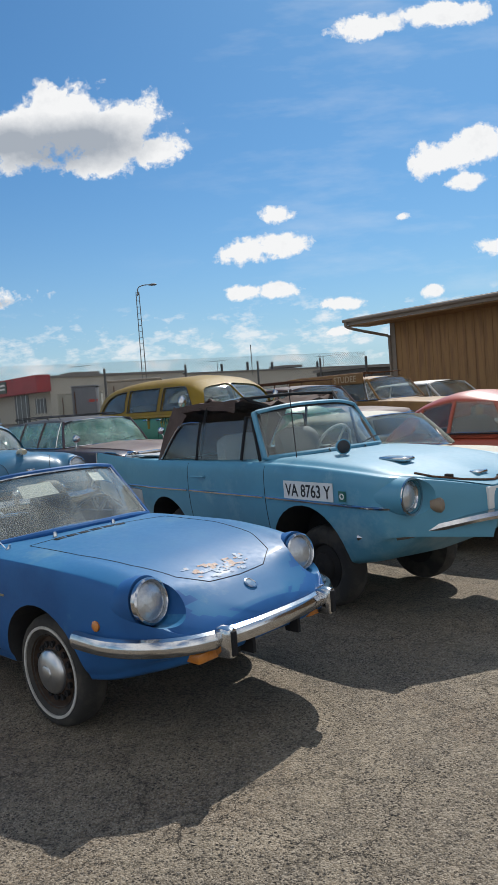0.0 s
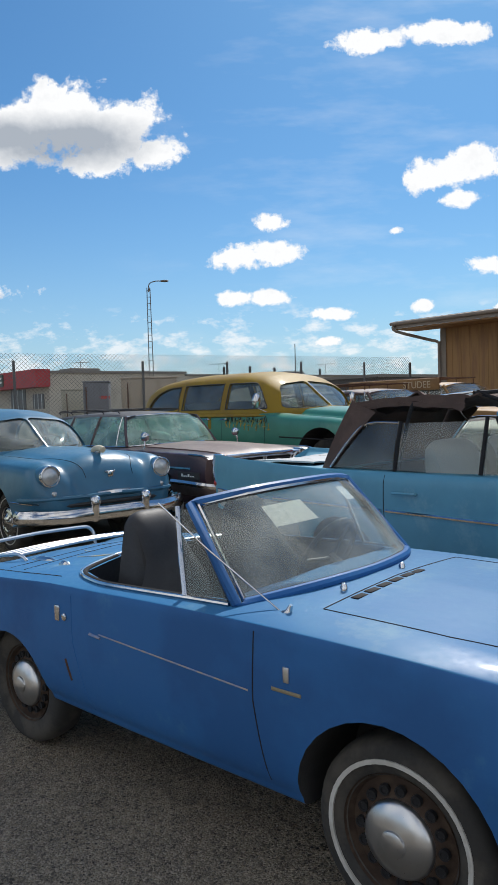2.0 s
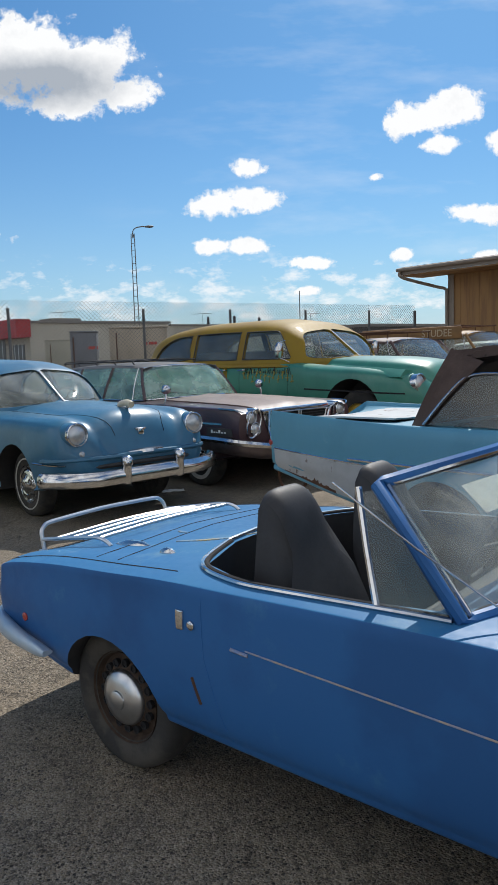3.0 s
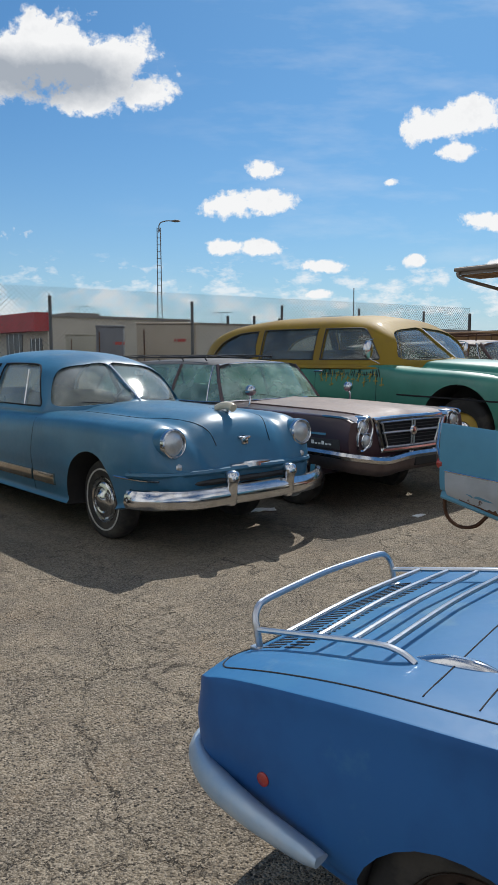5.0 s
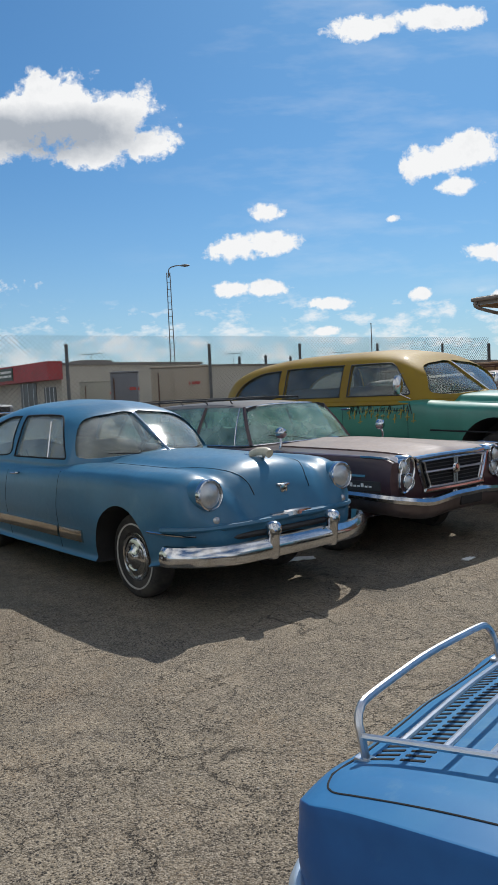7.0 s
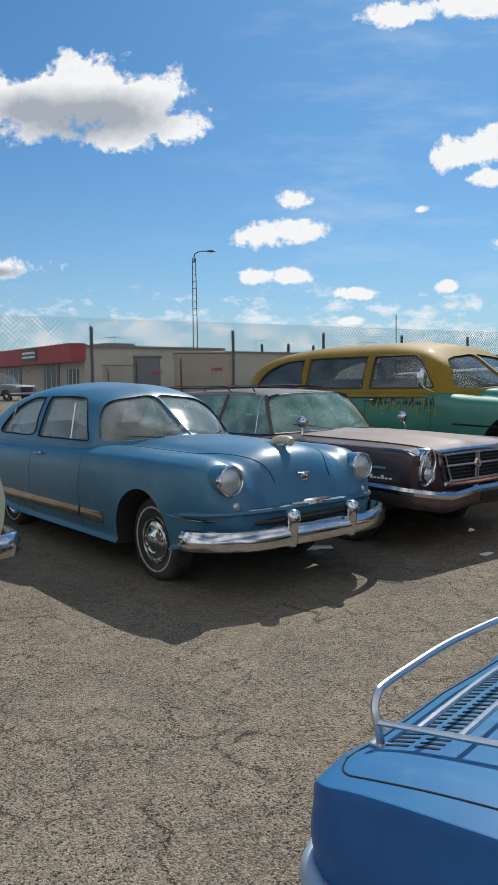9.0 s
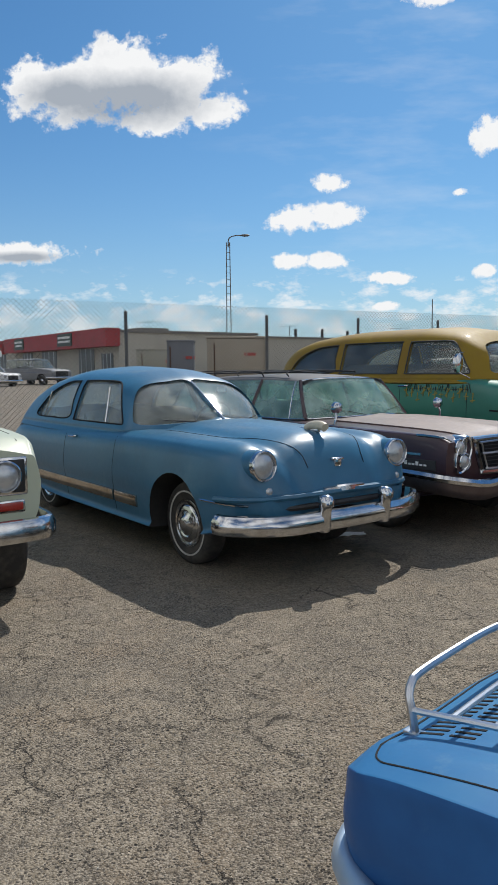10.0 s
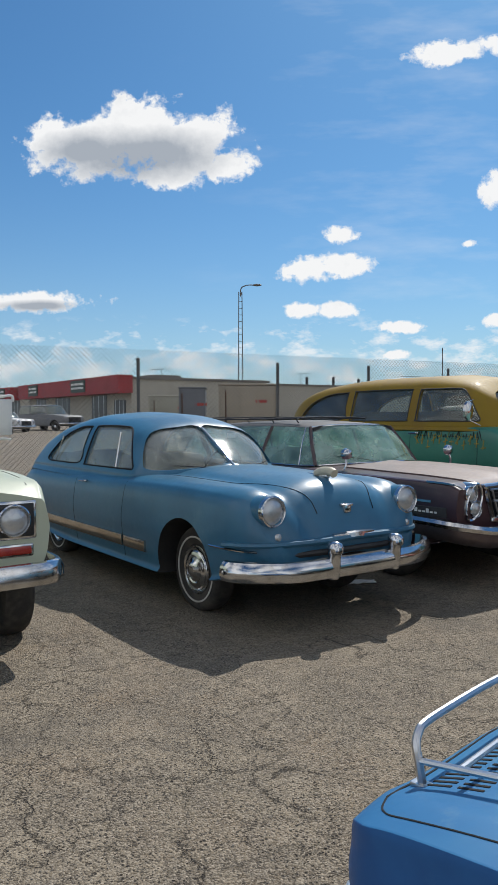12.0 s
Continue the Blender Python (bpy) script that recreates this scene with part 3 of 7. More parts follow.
def asphalt():
    mt = bpy.data.materials.new("worn_asphalt")
    mt.use_nodes = True
    nt = mt.node_tree
    N, L = nt.nodes.new, nt.links.new
    b = nt.nodes["Principled BSDF"]
    tc = N("ShaderNodeTexCoord")

    def noise_at(scale, detail=6, ro=0.6):
        n = N("ShaderNodeTexNoise")
        n.inputs["Scale"].default_value, n.inputs["Detail"].default_value, n.inputs["Roughness"].default_value = scale, detail, ro
        L(tc.outputs["Object"], n.inputs["Vector"])
        return n

    def rng(v, a, c, lo=0.0, hi=1.0):
        r = N("ShaderNodeMapRange")
        r.inputs[1].default_value, r.inputs[2].default_value, r.inputs[3].default_value, r.inputs[4].default_value = a, c, lo, hi
        L(v, r.inputs[0])
        return r.outputs[0]

    def mix(fac, a, c, mode="MIX"):
        x = N("ShaderNodeMix")
        x.data_type, x.blend_type = "RGBA", mode
        if isinstance(fac, float):
            x.inputs[0].default_value = fac
        else:
            L(fac, x.inputs[0])
        for i, s in ((6, a), (7, c)):
            if isinstance(s, tuple):
                x.inputs[i].default_value = (*s, 1)
            else:
                L(s, x.inputs[i])
        return x.outputs[2]

    def add(a, c, k):
        n = N("ShaderNodeMath")
        n.operation = "MULTIPLY_ADD"
        L(c, n.inputs[0])
        n.inputs[1].default_value = k
        L(a, n.inputs[2])
        return n.outputs[0]

    def cells(scale, feature="F1", vec=None):
        v = N("ShaderNodeTexVoronoi")
        v.feature = feature
        v.inputs["Scale"].default_value = scale
        L(vec or tc.outputs["Object"], v.inputs["Vector"])
        return v

    def split(v):
        c = N("ShaderNodeSeparateColor")
        L(v.outputs["Color"], c.inputs[0])
        return c.outputs

    def times(a, c):
        x = N("ShaderNodeMath")
        x.operation = "MULTIPLY"
        L(a, x.inputs[0]), L(c, x.inputs[1])
        return x.outputs[0]

    # binder worn to different shades, with earth rubbed in
    col = mix(rng(noise_at(0.7, 5).outputs[0], 0.38, 0.62), (0.200, 0.164, 0.114), (0.130, 0.106, 0.077))
    col = mix(rng(noise_at(2.2, 9, 0.7).outputs[0], 0.44, 0.64), col, (0.255, 0.210, 0.150))
    col = mix(rng(noise_at(1.3, 5, 0.65).outputs[0], 0.50, 0.68, 0.0, 0.6), col, (0.185, 0.130, 0.080))
    col = mix(rng(noise_at(5.0, 8, 0.75).outputs[0], 0.47, 0.60, 0.0, 0.65), col, (0.098, 0.081, 0.062))
    # crushed stone of two sizes
    stone = cells(105)
    sv = split(stone)
    col = mix(rng(sv[0], 0.35, 1.0, 0.0, 0.50), col, (0.43, 0.37, 0.285))
    col = mix(rng(sv[1], 0.82, 0.88, 0.0, 0.70), col, (0.040, 0.034, 0.028))
    gv = split(cells(230))
    col = mix(rng(gv[0], 0.0, 0.5, 0.45, 0.0), col, (0.050, 0.043, 0.035))
    col = mix(rng(gv[1], 0.62, 1.0, 0.0, 0.45), col, (0.46, 0.40, 0.32))
    # holes where stones have come out, thick in some places and rare in others
    holes, pit = None, None
    for scale, share in ((46, 0.62), (80, 0.55)):
        h = cells(scale)
        hv = split(h)
        dot = times(rng(h.outputs["Distance"], 0.20, 0.34, 1.0, 0.0), rng(hv[0], share, share + 0.05))
        dot = times(dot, rng(noise_at(1.9, 4).outputs[0], 0.36, 0.56, 0.15, 1.0))
        col = mix(dot, col, (0.036, 0.031, 0.026))
        pit = dot if pit is None else add(pit, dot, 1.0)
    # cracks: wide wandering ones, and a finer net between them
    def warped(amount, scale):
        w = N("ShaderNodeVectorMath")
        w.operation = "MULTIPLY_ADD"
        L(noise_at(scale, 6, 0.7).outputs["Color"], w.inputs[0])
        w.inputs[1].default_value = (amount, amount, 0)
        L(tc.outputs["Object"], w.inputs[2])
        return w.outputs[0]
    wide = rng(cells(1.15, "DISTANCE_TO_EDGE", warped(0.55, 2.2)).outputs["Distance"], 0.0, 0.0045, 0.9, 0.0)
    wide = times(wide, rng(noise_at(0.8, 4).outputs[0], 0.40, 0.52))
    net = rng(cells(3.4, "DISTANCE_TO_EDGE", warped(0.32, 4.5)).outputs["Distance"], 0.0, 0.008, 0.85, 0.0)
    net = times(net, rng(noise_at(1.1, 5).outputs[0], 0.47, 0.60))
    g = N("ShaderNodeMath")
    g.operation = "MAXIMUM"
    L(wide, g.inputs[0]), L(net, g.inputs[1])
    worn = times(rng(cells(3.4, "DISTANCE_TO_EDGE", warped(0.32, 4.5)).outputs["Distance"], 0.0, 0.08, 0.22, 0.0), rng(noise_at(1.1, 5).outputs[0], 0.47, 0.60))
    col = mix(worn, col, (0.085, 0.071, 0.055))
    col = mix(g.outputs[0], col, (0.036, 0.031, 0.026))
    oil = rng(noise_at(0.45, 4).outputs[0], 0.60, 0.72, 0.0, 0.45)
    col = mix(oil, col, (0.07, 0.064, 0.057))
    L(col, b.inputs["Base Color"])
    b.inputs["Roughness"].default_value = 0.88
    b.inputs["Specular IOR Level"].default_value = 0.3
    h = add(rng(stone.outputs["Distance"], 0.0, 0.7, 1.0, 0.0), noise_at(24, 5).outputs[0], 1.2)
    h = add(h, g.outputs[0], -2.5)
    h = add(h, pit, -1.0)
    bp = N("ShaderNodeBump")
    bp.inputs["Strength"].default_value, bp.inputs["Distance"].default_value = 0.9, 0.006
    L(h, bp.inputs["Height"])
    L(bp.outputs[0], b.inputs["Normal"])
    return mt


def build_ground():
    bm = bmesh.new()
    ax = [-2500, -600, -200, -90, -50] + [-36 + 1.2 * i for i in range(51)] + [40, 90, 300, 900, 2500]
    ay = [-2500, -600, -150, -50, -20] + [-8 + 1.2 * i for i in range(41)] + [60, 90, 200, 700, 2500]
    grid = [[bm.verts.new((x, y, rise(x, y) + 0.012 * noise.noise((x * 0.3, y * 0.3, 0)))) for y in ay] for x in ax]
    for a, b in zip(grid, grid[1:]):
        for i in range(len(ay) - 1):
            bm.faces.new((a[i], b[i], b[i + 1], a[i + 1]))
    return tagged(part("ground", bm, asphalt()), "cracked grey-brown asphalt yard with loose gravel and dark stains", "ground", kind="structure")


build_ground()

F_AHEAD = Vector((math.cos(radians(ROW)), math.sin(radians(ROW)), 0))
F_LEFT = Vector((-F_AHEAD.y, F_AHEAD.x, 0))


def on_row(x, y, yaw=ROW, dz=0.0):
    return pose(x, y, rise(x, y) + dz, 0, 0, yaw)


# ---- the small blue open sports car ----
BLUE = material("faded_blue_paint", (0.029, 0.122, 0.325), 0.46, second=(0.024, 0.094, 0.258), spec=0.16, scale=2.4, amount=0.9, coat=0.03, third=(0.07, 0.20, 0.36), third_scale=3.4, third_at=(0.60, 0.84), rough_vary=0.12, bump=0.02, bump_scale=8)
# upward panels: bleached paint plus sky and sun brightness put into the colour
FADED_LIT_BLUE = material("faded_and_sunlit_blue_paint", (0.032, 0.152, 0.330), 0.46, second=(0.044, 0.180, 0.345), spec=0.16, scale=1.9, amount=0.9, coat=0.05, third=(0.15, 0.275, 0.355), third_scale=2.3, third_at=(0.58, 0.78), rough_vary=0.12, bump=0.03, bump_scale=14)
PATCH = material("flaking_paint", (0.13, 0.24, 0.36), 0.5, second=(0.03, 0.14, 0.32), scale=22, amount=1.0, contrast=(0.48, 0.54), bump=0.5, bump_scale=34, third=(0.20, 0.095, 0.045), third_scale=9, third_at=(0.49, 0.53))


def sports_car():
    car = thing("sports_car", pose(0, 0.62, 0), "small faded blue open two-seat roadster with chrome bumpers parked on asphalt", "car", "parked cars")
    zt = curve((-2.90, 0.635), (-2.87, 0.672), (-2.80, 0.705), (-2.6, 0.757), (-2.3, 0.812), (-2.0, 0.842), (-1.6, 0.872), (-0.9, 0.888), (-0.5, 0.90), (0, 0.888), (0.4, 0.842), (0.7, 0.758), (0.93, 0.62))
    zc = curve((-2.90, 0.620), (-2.87, 0.658), (-2.80, 0.692), (-2.70, 0.722), (-2.5, 0.758), (-2.3, 0.782), (-2.0, 0.803), (-1.6, 0.832), (-0.5, 0.86), (0, 0.855), (0.35, 0.845), (0.60, 0.815), (0.72, 0.77), (0.81, 0.67), (0.93, 0.585))
    ww = curve((-2.90, 0.53), (-2.87, 0.59), (-2.78, 0.65), (-2.3, 0.70), (-1, 0.715), (0, 0.715), (0.45, 0.69), (0.72, 0.645), (0.86, 0.55), (0.93, 0.44))
    zb = curve((-2.90, 0.42), (-2.6, 0.33), (-2.0, 0.27), (0, 0.26), (0.4, 0.30), (0.7, 0.38), (0.93, 0.45))

    crisp = curve((-2.90, 1.0), (-1.9, 1.0), (-1.3, 0.75), (0.0, 0.75), (0.45, 0.2), (0.93, 0.0))

    def half(x):
        t, c, w, b = zt(x), zc(x), ww(x), zb(x)
        m = b + (c - b) * 0.58
        k = crisp(x)
        return [(0, t), (w * 0.32, t - 0.006), (w - 0.25, t * 0.55 + c * 0.45), (w - 0.14, c + 0.004 + 0.012 * k), (w - 0.055 + 0.022 * k, c - 0.022 + 0.024 * k), (w - 0.028 + 0.014 * k, c - 0.05 + 0.042 * k), (w - 0.004 - 0.006 * k, (c + m) / 2 * (1 - 0.7 * k) + (c - 0.045) * 0.7 * k), (w, m), (w - 0.014, b + (m - b) * 0.45), (w - 0.05, b + 0.05), (w - 0.14, b), (0, b)]
    sh = Shell(-2.90, 0.93, half, 128, bulge=(0.012, 0.035))
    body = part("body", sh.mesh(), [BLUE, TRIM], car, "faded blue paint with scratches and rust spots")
    cabin = ([(-0.70, 0.28), (-0.74, 0.57), (-1.1, 0.61), (-1.42, 0.60), (-1.64, 0.52), (-1.74, 0.25)], 0.31, 1.2)
    carve(body, cutter_mesh([(-0.01, 0.31, 0.335, 0.36, 0.9), (-2.03, 0.265, 0.285, 0.36, 0.9)], cabin, TRIM))
    # scoops for the head lamps
    for s in (-1, 1):
        carve(body, part("cutter", lathe([(0.118, -0.045), (0.122, 0.05), (0.150, 0.35)], 32, m=facing(0.712, s * 0.552, 0.72, 9, s * -5)), BLUE, smooth=0))
    body.data.materials.append(FADED_LIT_BLUE)
    # upward faces take the paler paint that carries top light with the fading
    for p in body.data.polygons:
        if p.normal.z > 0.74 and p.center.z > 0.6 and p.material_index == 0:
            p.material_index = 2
    # seams: bonnet, door, boot lid
    for pts in ([(-0.36, -0.50), (0.10, -0.50), (0.45, -0.44), (0.66, -0.34), (0.745, -0.2), (0.765, 0)],):
        for s in (1, -1):
            p = [(a, b * s) for a, b in fine(pts, 6)]
            part("bonnet_seam", tube(sh.on_top(p, 0.0), 0.0026, 5), SEAM, body)
    part("bonnet_seam", tube(sh.on_top(fine([(-0.36, -0.5), (-0.36, 0.5)], 12), 0.0), 0.0026, 5), SEAM, body)
    for s in (-1, 1):
        part("door_seam", tube(sh.on_side(fine([(-0.50, 0.83), (-0.50, 0.6), (-0.46, 0.33)], 6), s, 0.0), 0.0026, 5), SEAM, body)
        part("door_seam", tube(sh.on_side(fine([(-1.52, 0.83), (-1.5, 0.6), (-1.42, 0.32)], 6), s, 0.0), 0.003, 5), BLUE, body)
        part("shoulder_seam", tube(sh.on_top([(p.x, p.y) for p in spline([(-1.70, s * 0.615, 0), (-2.4, s * 0.605, 0), (-2.70, s * 0.596, 0), (-2.79, s * 0.57, 0), (-2.83, s * 0.50, 0)], 10)], 0.0), 0.0026, 5), SEAM, body)
    part("lid_seam", tube(sh.on_top(fine([(-2.83, -0.50), (-2.845, 0), (-2.83, 0.50)], 8), 0.0), 0.0035, 5), SEAM, body)
    for x in (-2.06, -2.19):
        part("lid_seam", tube(sh.on_top(fine([(x, -0.58), (x - 0.03, 0), (x, 0.58)], 8), 0.0), 0.0024, 5), SEAM, body)
    # flaking patch on the bonnet
    bm = bmesh.new()
    ring = []
    rows = []
    for i in range(13):
        a = i / 12
        x = 0.60 + 0.14 * a
        rows.append([Vector((x, y, sh.top_z(x, y) + 0.0025)) for y in [(-0.28 + 0.46 * k / 16) * (0.95 - 0.30 * a * a) for k in range(17)]])
    vr = [[bm.verts.new(p) for p in r] for r in rows]
    for i, (a, b) in enumerate(zip(vr, vr[1:])):
        for k in range(16):
            edge = min(i, 11 - i, k, 15 - k)
            if noise.noise((i * 0.45, k * 0.45, 3)) + edge * 0.07 > 0.18:
                bm.faces.new((a[k], a[k + 1], b[k + 1], b[k]))
    part("flaking_patch", bm, PATCH, body, "flaking clear coat and rust on the bonnet")
    # louvres before the windscreen
    for k in range(6):
        x, y = -0.335, -0.22 + 0.085 * k - 0.1
        z = sh.top_z(x, y)
        part("louvre", boxed(x - 0.012, y - 0.035, z - 0.01, x + 0.02, y + 0.035, z + 0.003, bevel=0.003), SEAM, body)
    # windscreen
    low = [(-0.66, -0.605, 0.866), (-0.52, -0.33, 0.900), (-0.47, 0, 0.908), (-0.52, 0.33, 0.900), (-0.66, 0.605, 0.866)]
    up = [(-0.95, -0.535, 1.200), (-0.86, -0.29, 1.230), (-0.83, 0, 1.238), (-0.86, 0.29, 1.230), (-0.95, 0.535, 1.200)]
    ws = pane(car, "windscreen", DUST_GLARE_GLASS, low, up, bow=0.02)
    loop = spline(low, 6) + spline(up, 6)[::-1]
    part("windscreen_frame", tube(loop, 0.020, 8, closed=True), BLUE, car)
    c = sum(loop, Vector()) / len(loop)
    part("windscreen_trim", tube([p + (c - p) * 0.045 + Vector((0.012, 0, 0.004)) for p in loop], 0.008, 6, closed=True), CHROME, car)
    part("windscreen_gasket", tube([p + (c - p) * 0.065 + Vector((0.006, 0, 0.002)) for p in loop], 0.008, 6, closed=True), SEAM, car)
    def on_glass(y, v, back=-0.012):
        a, b = spline(low, 8), spline(up, 8)
        q = min(range(len(a)), key=lambda i: abs(a[i].lerp(b[i], v).y - y))
        p = a[q].lerp(b[q], v)
        return (p.x + back + 0.02 * math.sin(math.pi * v), y, p.z)
    for y0, y1, v0, v1 in ((-0.30, -0.07, 0.60, 0.82), (0.24, 0.36, 0.72, 0.88)):
        pane(ws, "sticker", PAPER, [on_glass(y0, v0), on_glass(y1, v0)], [on_glass(y0 + 0.01, v1), on_glass(y1 - 0.01, v1)], thick=0.001, nu=3, nv=2)
    for s in (-1, 1):
        pane(car, "quarter_light", GLASS, [(-0.69, s * 0.615, 0.87), (-0.90, s * 0.620, 0.875)], [(-0.95, s * 0.550, 1.185), (-0.995, s * 0.556, 1.175)])
        bars(car, "quarter_light_post", [(-0.905, s * 0.622, 0.865), (-0.955, s * 0.59, 1.03), (-1.0, s * 0.555, 1.19)], 0.011, CHROME)
        rim = [(p.x, p.y) for p in spline([(-0.68, s * 0.622, 0), (-1.2, s * 0.636, 0), (-1.46, s * 0.622, 0), (-1.66, s * 0.53, 0), (-1.77, s * 0.26, 0)], 8)]
        bars(car, "door_trim", sh.on_top(rim, 0.006), 0.009, CHROME)
        bars(car, "door_gasket", sh.on_top([(x + 0.008, y * 0.972) for x, y in rim], 0.003), 0.010, SEAM)
    bars(car, "cockpit_trim", sh.on_top(fine([(-1.77, -0.26), (-1.79, 0), (-1.77, 0.26)], 6), 0.006), 0.010, CHROME)
    # bare wiper pivots, aerial
    for y in (-0.30, 0.12):
        part("wiper_pivot", lathe([(0.013, -0.02), (0.013, 0.005), (0.008, 0.018), (0.002, 0.020)], 12, m=Matrix.Translation((-0.41, y, 0.902)) @ Matrix.Rotation(radians(-90), 4, "X")), CHROME, car)
    a = bars(car, "aerial", [(-0.47, -0.575, 0.86), (-0.80, -0.59, 1.045), (-1.06, -0.60, 1.205)], 0.0032, CHROME, 6)
    part("aerial_base", lathe([(0.027, -0.01), (0.024, 0.012), (0.012, 0.026), (0.007, 0.05)], 14, m=Matrix.Translation((-0.46, -0.575, 0.852)) @ Matrix.Rotation(radians(-90), 4, "X") @ Matrix.Rotation(radians(25), 4, "Z")), CHROME, a)
    # cabin
    for s in (-1, 1):
        y0 = s * 0.32
        prof = spline([(-1.47, 0, 1.09), (-1.39, 0, 1.085), (-1.31, 0, 0.90), (-1.17, 0, 0.55), (-1.31, 0, 0.5), (-1.44, 0, 0.8)], 5, closed=True)
        rows = []
        for k in range(11):
            q = 2 * k / 10 - 1
            rows.append([Vector((p.x, y0 + q * (0.195 - 0.075 * min(1, max(0, (p.z - 0.84) / 0.10)) ** 0.8), 0.5 + (p.z - 0.5) * (1 - 0.07 * abs(q) ** 5))) for p in prof])
        st = part("seat", boxed(-1.3, y0 - 0.22, 0.36, -0.82, y0 + 0.22, 0.56, bevel=0.05), VINYL, car, "worn black vinyl bucket seat")
        part("seat_back", rings(bmesh.new(), rows), VINYL, st)
    steering(car, -0.92, 0.32, 0.86, r=0.19)
    part("dashboard", boxed(-0.80, -0.56, 0.66, -0.60, 0.56, 0.865, bevel=0.04), TRIM, car)
    part("door_card", boxed(-1.02, -0.60, 0.5, -0.74, -0.585, 0.86), material("tan_card", (0.42, 0.27, 0.14), 0.8, scale=9), car, "bare tan door lining")
    # lamps
    for s in (-1, 1):
        m = facing(0.712, s * 0.552, 0.72, 9, s * -5)
        hl = headlight(car, m, 0.088, depth=0.13)
        part("lamp_bowl", lathe([(0.10, -0.24), (0.119, -0.05), (0.117, -0.01), (0.10, -0.02)], 30, m=facing(0.702, s * 0.552, 0.72, 9, s * -5)), BLUE, hl)
        part("side_marker", lathe([(0.026, -0.02), (0.026, 0.006), (0.018, 0.012), (0.003, 0.014)], 16, m=Matrix.Translation((0.47, s * (sh.side_y(0.47, 0.60)), 0.605)) @ Matrix.Rotation(0 if s < 0 else math.pi, 4, "Z")), AMBER, car)
        part("side_marker", lathe([(0.018, -0.02), (0.018, 0.005), (0.012, 0.008), (0.003, 0.009)], 16, m=Matrix.Translation((-2.56, s * sh.side_y(-2.56, 0.515), 0.515)) @ Matrix.Rotation(0 if s < 0 else math.pi, 4, "Z")), RED_LENS, car)
        part("indicator", boxed(0.80, s * 0.40 - 0.08, 0.435, 0.93, s * 0.40 + 0.08, 0.485, bevel=0.012), AMBER, car)
        part("tail_lamp", lathe([(0.07, -0.04), (0.07, 0.01), (0.05, 0.02), (0.004, 0.024)], 20, m=Matrix.Translation((-2.89, s * 0.44, 0.57)) @ Matrix.Rotation(radians(-90), 4, "Z")), RED_LENS, car)
    part("badge", lathe([(0.036, -0.01), (0.036, 0.006), (0.028, 0.008), (0.026, 0.005), (0.004, 0.006)], 20, m=facing(0.83, 0.0, sh.top_z(0.83, 0.0), 58, 0)), CHROME, car)
    # bumpers
    bp = [(0.36, -0.73), (0.60, -0.722), (0.79, -0.64), (0.92, -0.50), (0.985, -0.28), (1.0, 0)]
    path = spline([(x, y, 0.535 - 0.0 * y) for x, y in bp] + [(x, -y, 0.535) for x, y in bp[-2::-1]], 5)
    prof = [(0.0, 0.045), (0.022, 0.036), (0.034, 0.012), (0.034, -0.012), (0.02, -0.036), (0.0, -0.042), (-0.07, -0.02), (-0.07, 0.02)]
    fb = part("front_bumper", sweep(path, prof), CHROME, car, "dulled chrome front bumper")
    for s in (-1, 1):
        part("overrider", boxed(0.955, s * 0.375 - 0.035, 0.455, 1.055, s * 0.375 + 0.035, 0.60, bevel=0.026), CHROME, fb)
        part("rubber_pad", boxed(1.045, s * 0.375 - 0.016, 0.47, 1.063, s * 0.375 + 0.016, 0.585, bevel=0.008), SEAM, fb)
        part("bracket", boxed(0.90, s * 0.17 - 0.012, 0.41, 0.985, s * 0.17 + 0.012, 0.50, bevel=0.004), SEAM, fb)
    def blade(path, prof):
        """A bumper bar that thins out towards both ends."""
        rows, n = [], len(path)
        for i, p in enumerate(path):
            d = path[min(i + 1, n - 1)] - path[max(i - 1, 0)]
            o = Vector((d.y, -d.x, 0)).normalized()
            f = 0.30 + 0.70 * min(1.0, min(i, n - 1 - i) / 7) ** 0.6
            rows.append([p + o * (a * 0.9 * f if a > 0 else a * 0.5) + Vector((0, 0, b * 0.95 * f)) for a, b in prof])
        return rings(bmesh.new(), rows)
    prof = [(v.x, v.z) for v in spline([(a, 0, b) for a, b in prof], 3, closed=True)]
    bp = [(-2.36, -0.735), (-2.60, -0.715), (-2.80, -0.64), (-2.90, -0.52), (-2.94, -0.2)]
    path = spline([(x, y, 0.415 + (0.025 if i else 0)) for i, (x, y) in enumerate(bp)] + [(x, -y, 0.44 if i < 4 else 0.415) for i, (x, y) in enumerate(bp[::-1])], 5)[::-1]
    part("rear_bumper", blade(path, prof), material("pale_bumper", (0.30, 0.42, 0.55), 0.35, 0.3, second=(0.5, 0.54, 0.57), scale=5), car, "pale silver-blue rear bumper")
    # wheels
    steel = material("brown_steel", (0.050, 0.034, 0.026), 0.85, spec=0.2, second=(0.10, 0.07, 0.05), scale=20)
    for x, wm in ((0.0, (0.224, 0.238)), (-2.03, None)):
        for s in (-1, 1):
            wheel(car, x, s, 0.655 if wm else 0.615, 0.294 if wm else 0.288, 0.15, 0.187 if wm else 0.178, ALU, steel, wm, holes=16, cap_r=0.62, dish=0.035)
    # badge and trims on the side
    for s in (-1, 1):
        y = s * (sh.side_y(-0.36, 0.71) + 0.002)
        part("emblem", boxed(-0.371, y - 0.004, 0.690, -0.347, y + 0.004, 0.742, bevel=0.004), ALU, car)
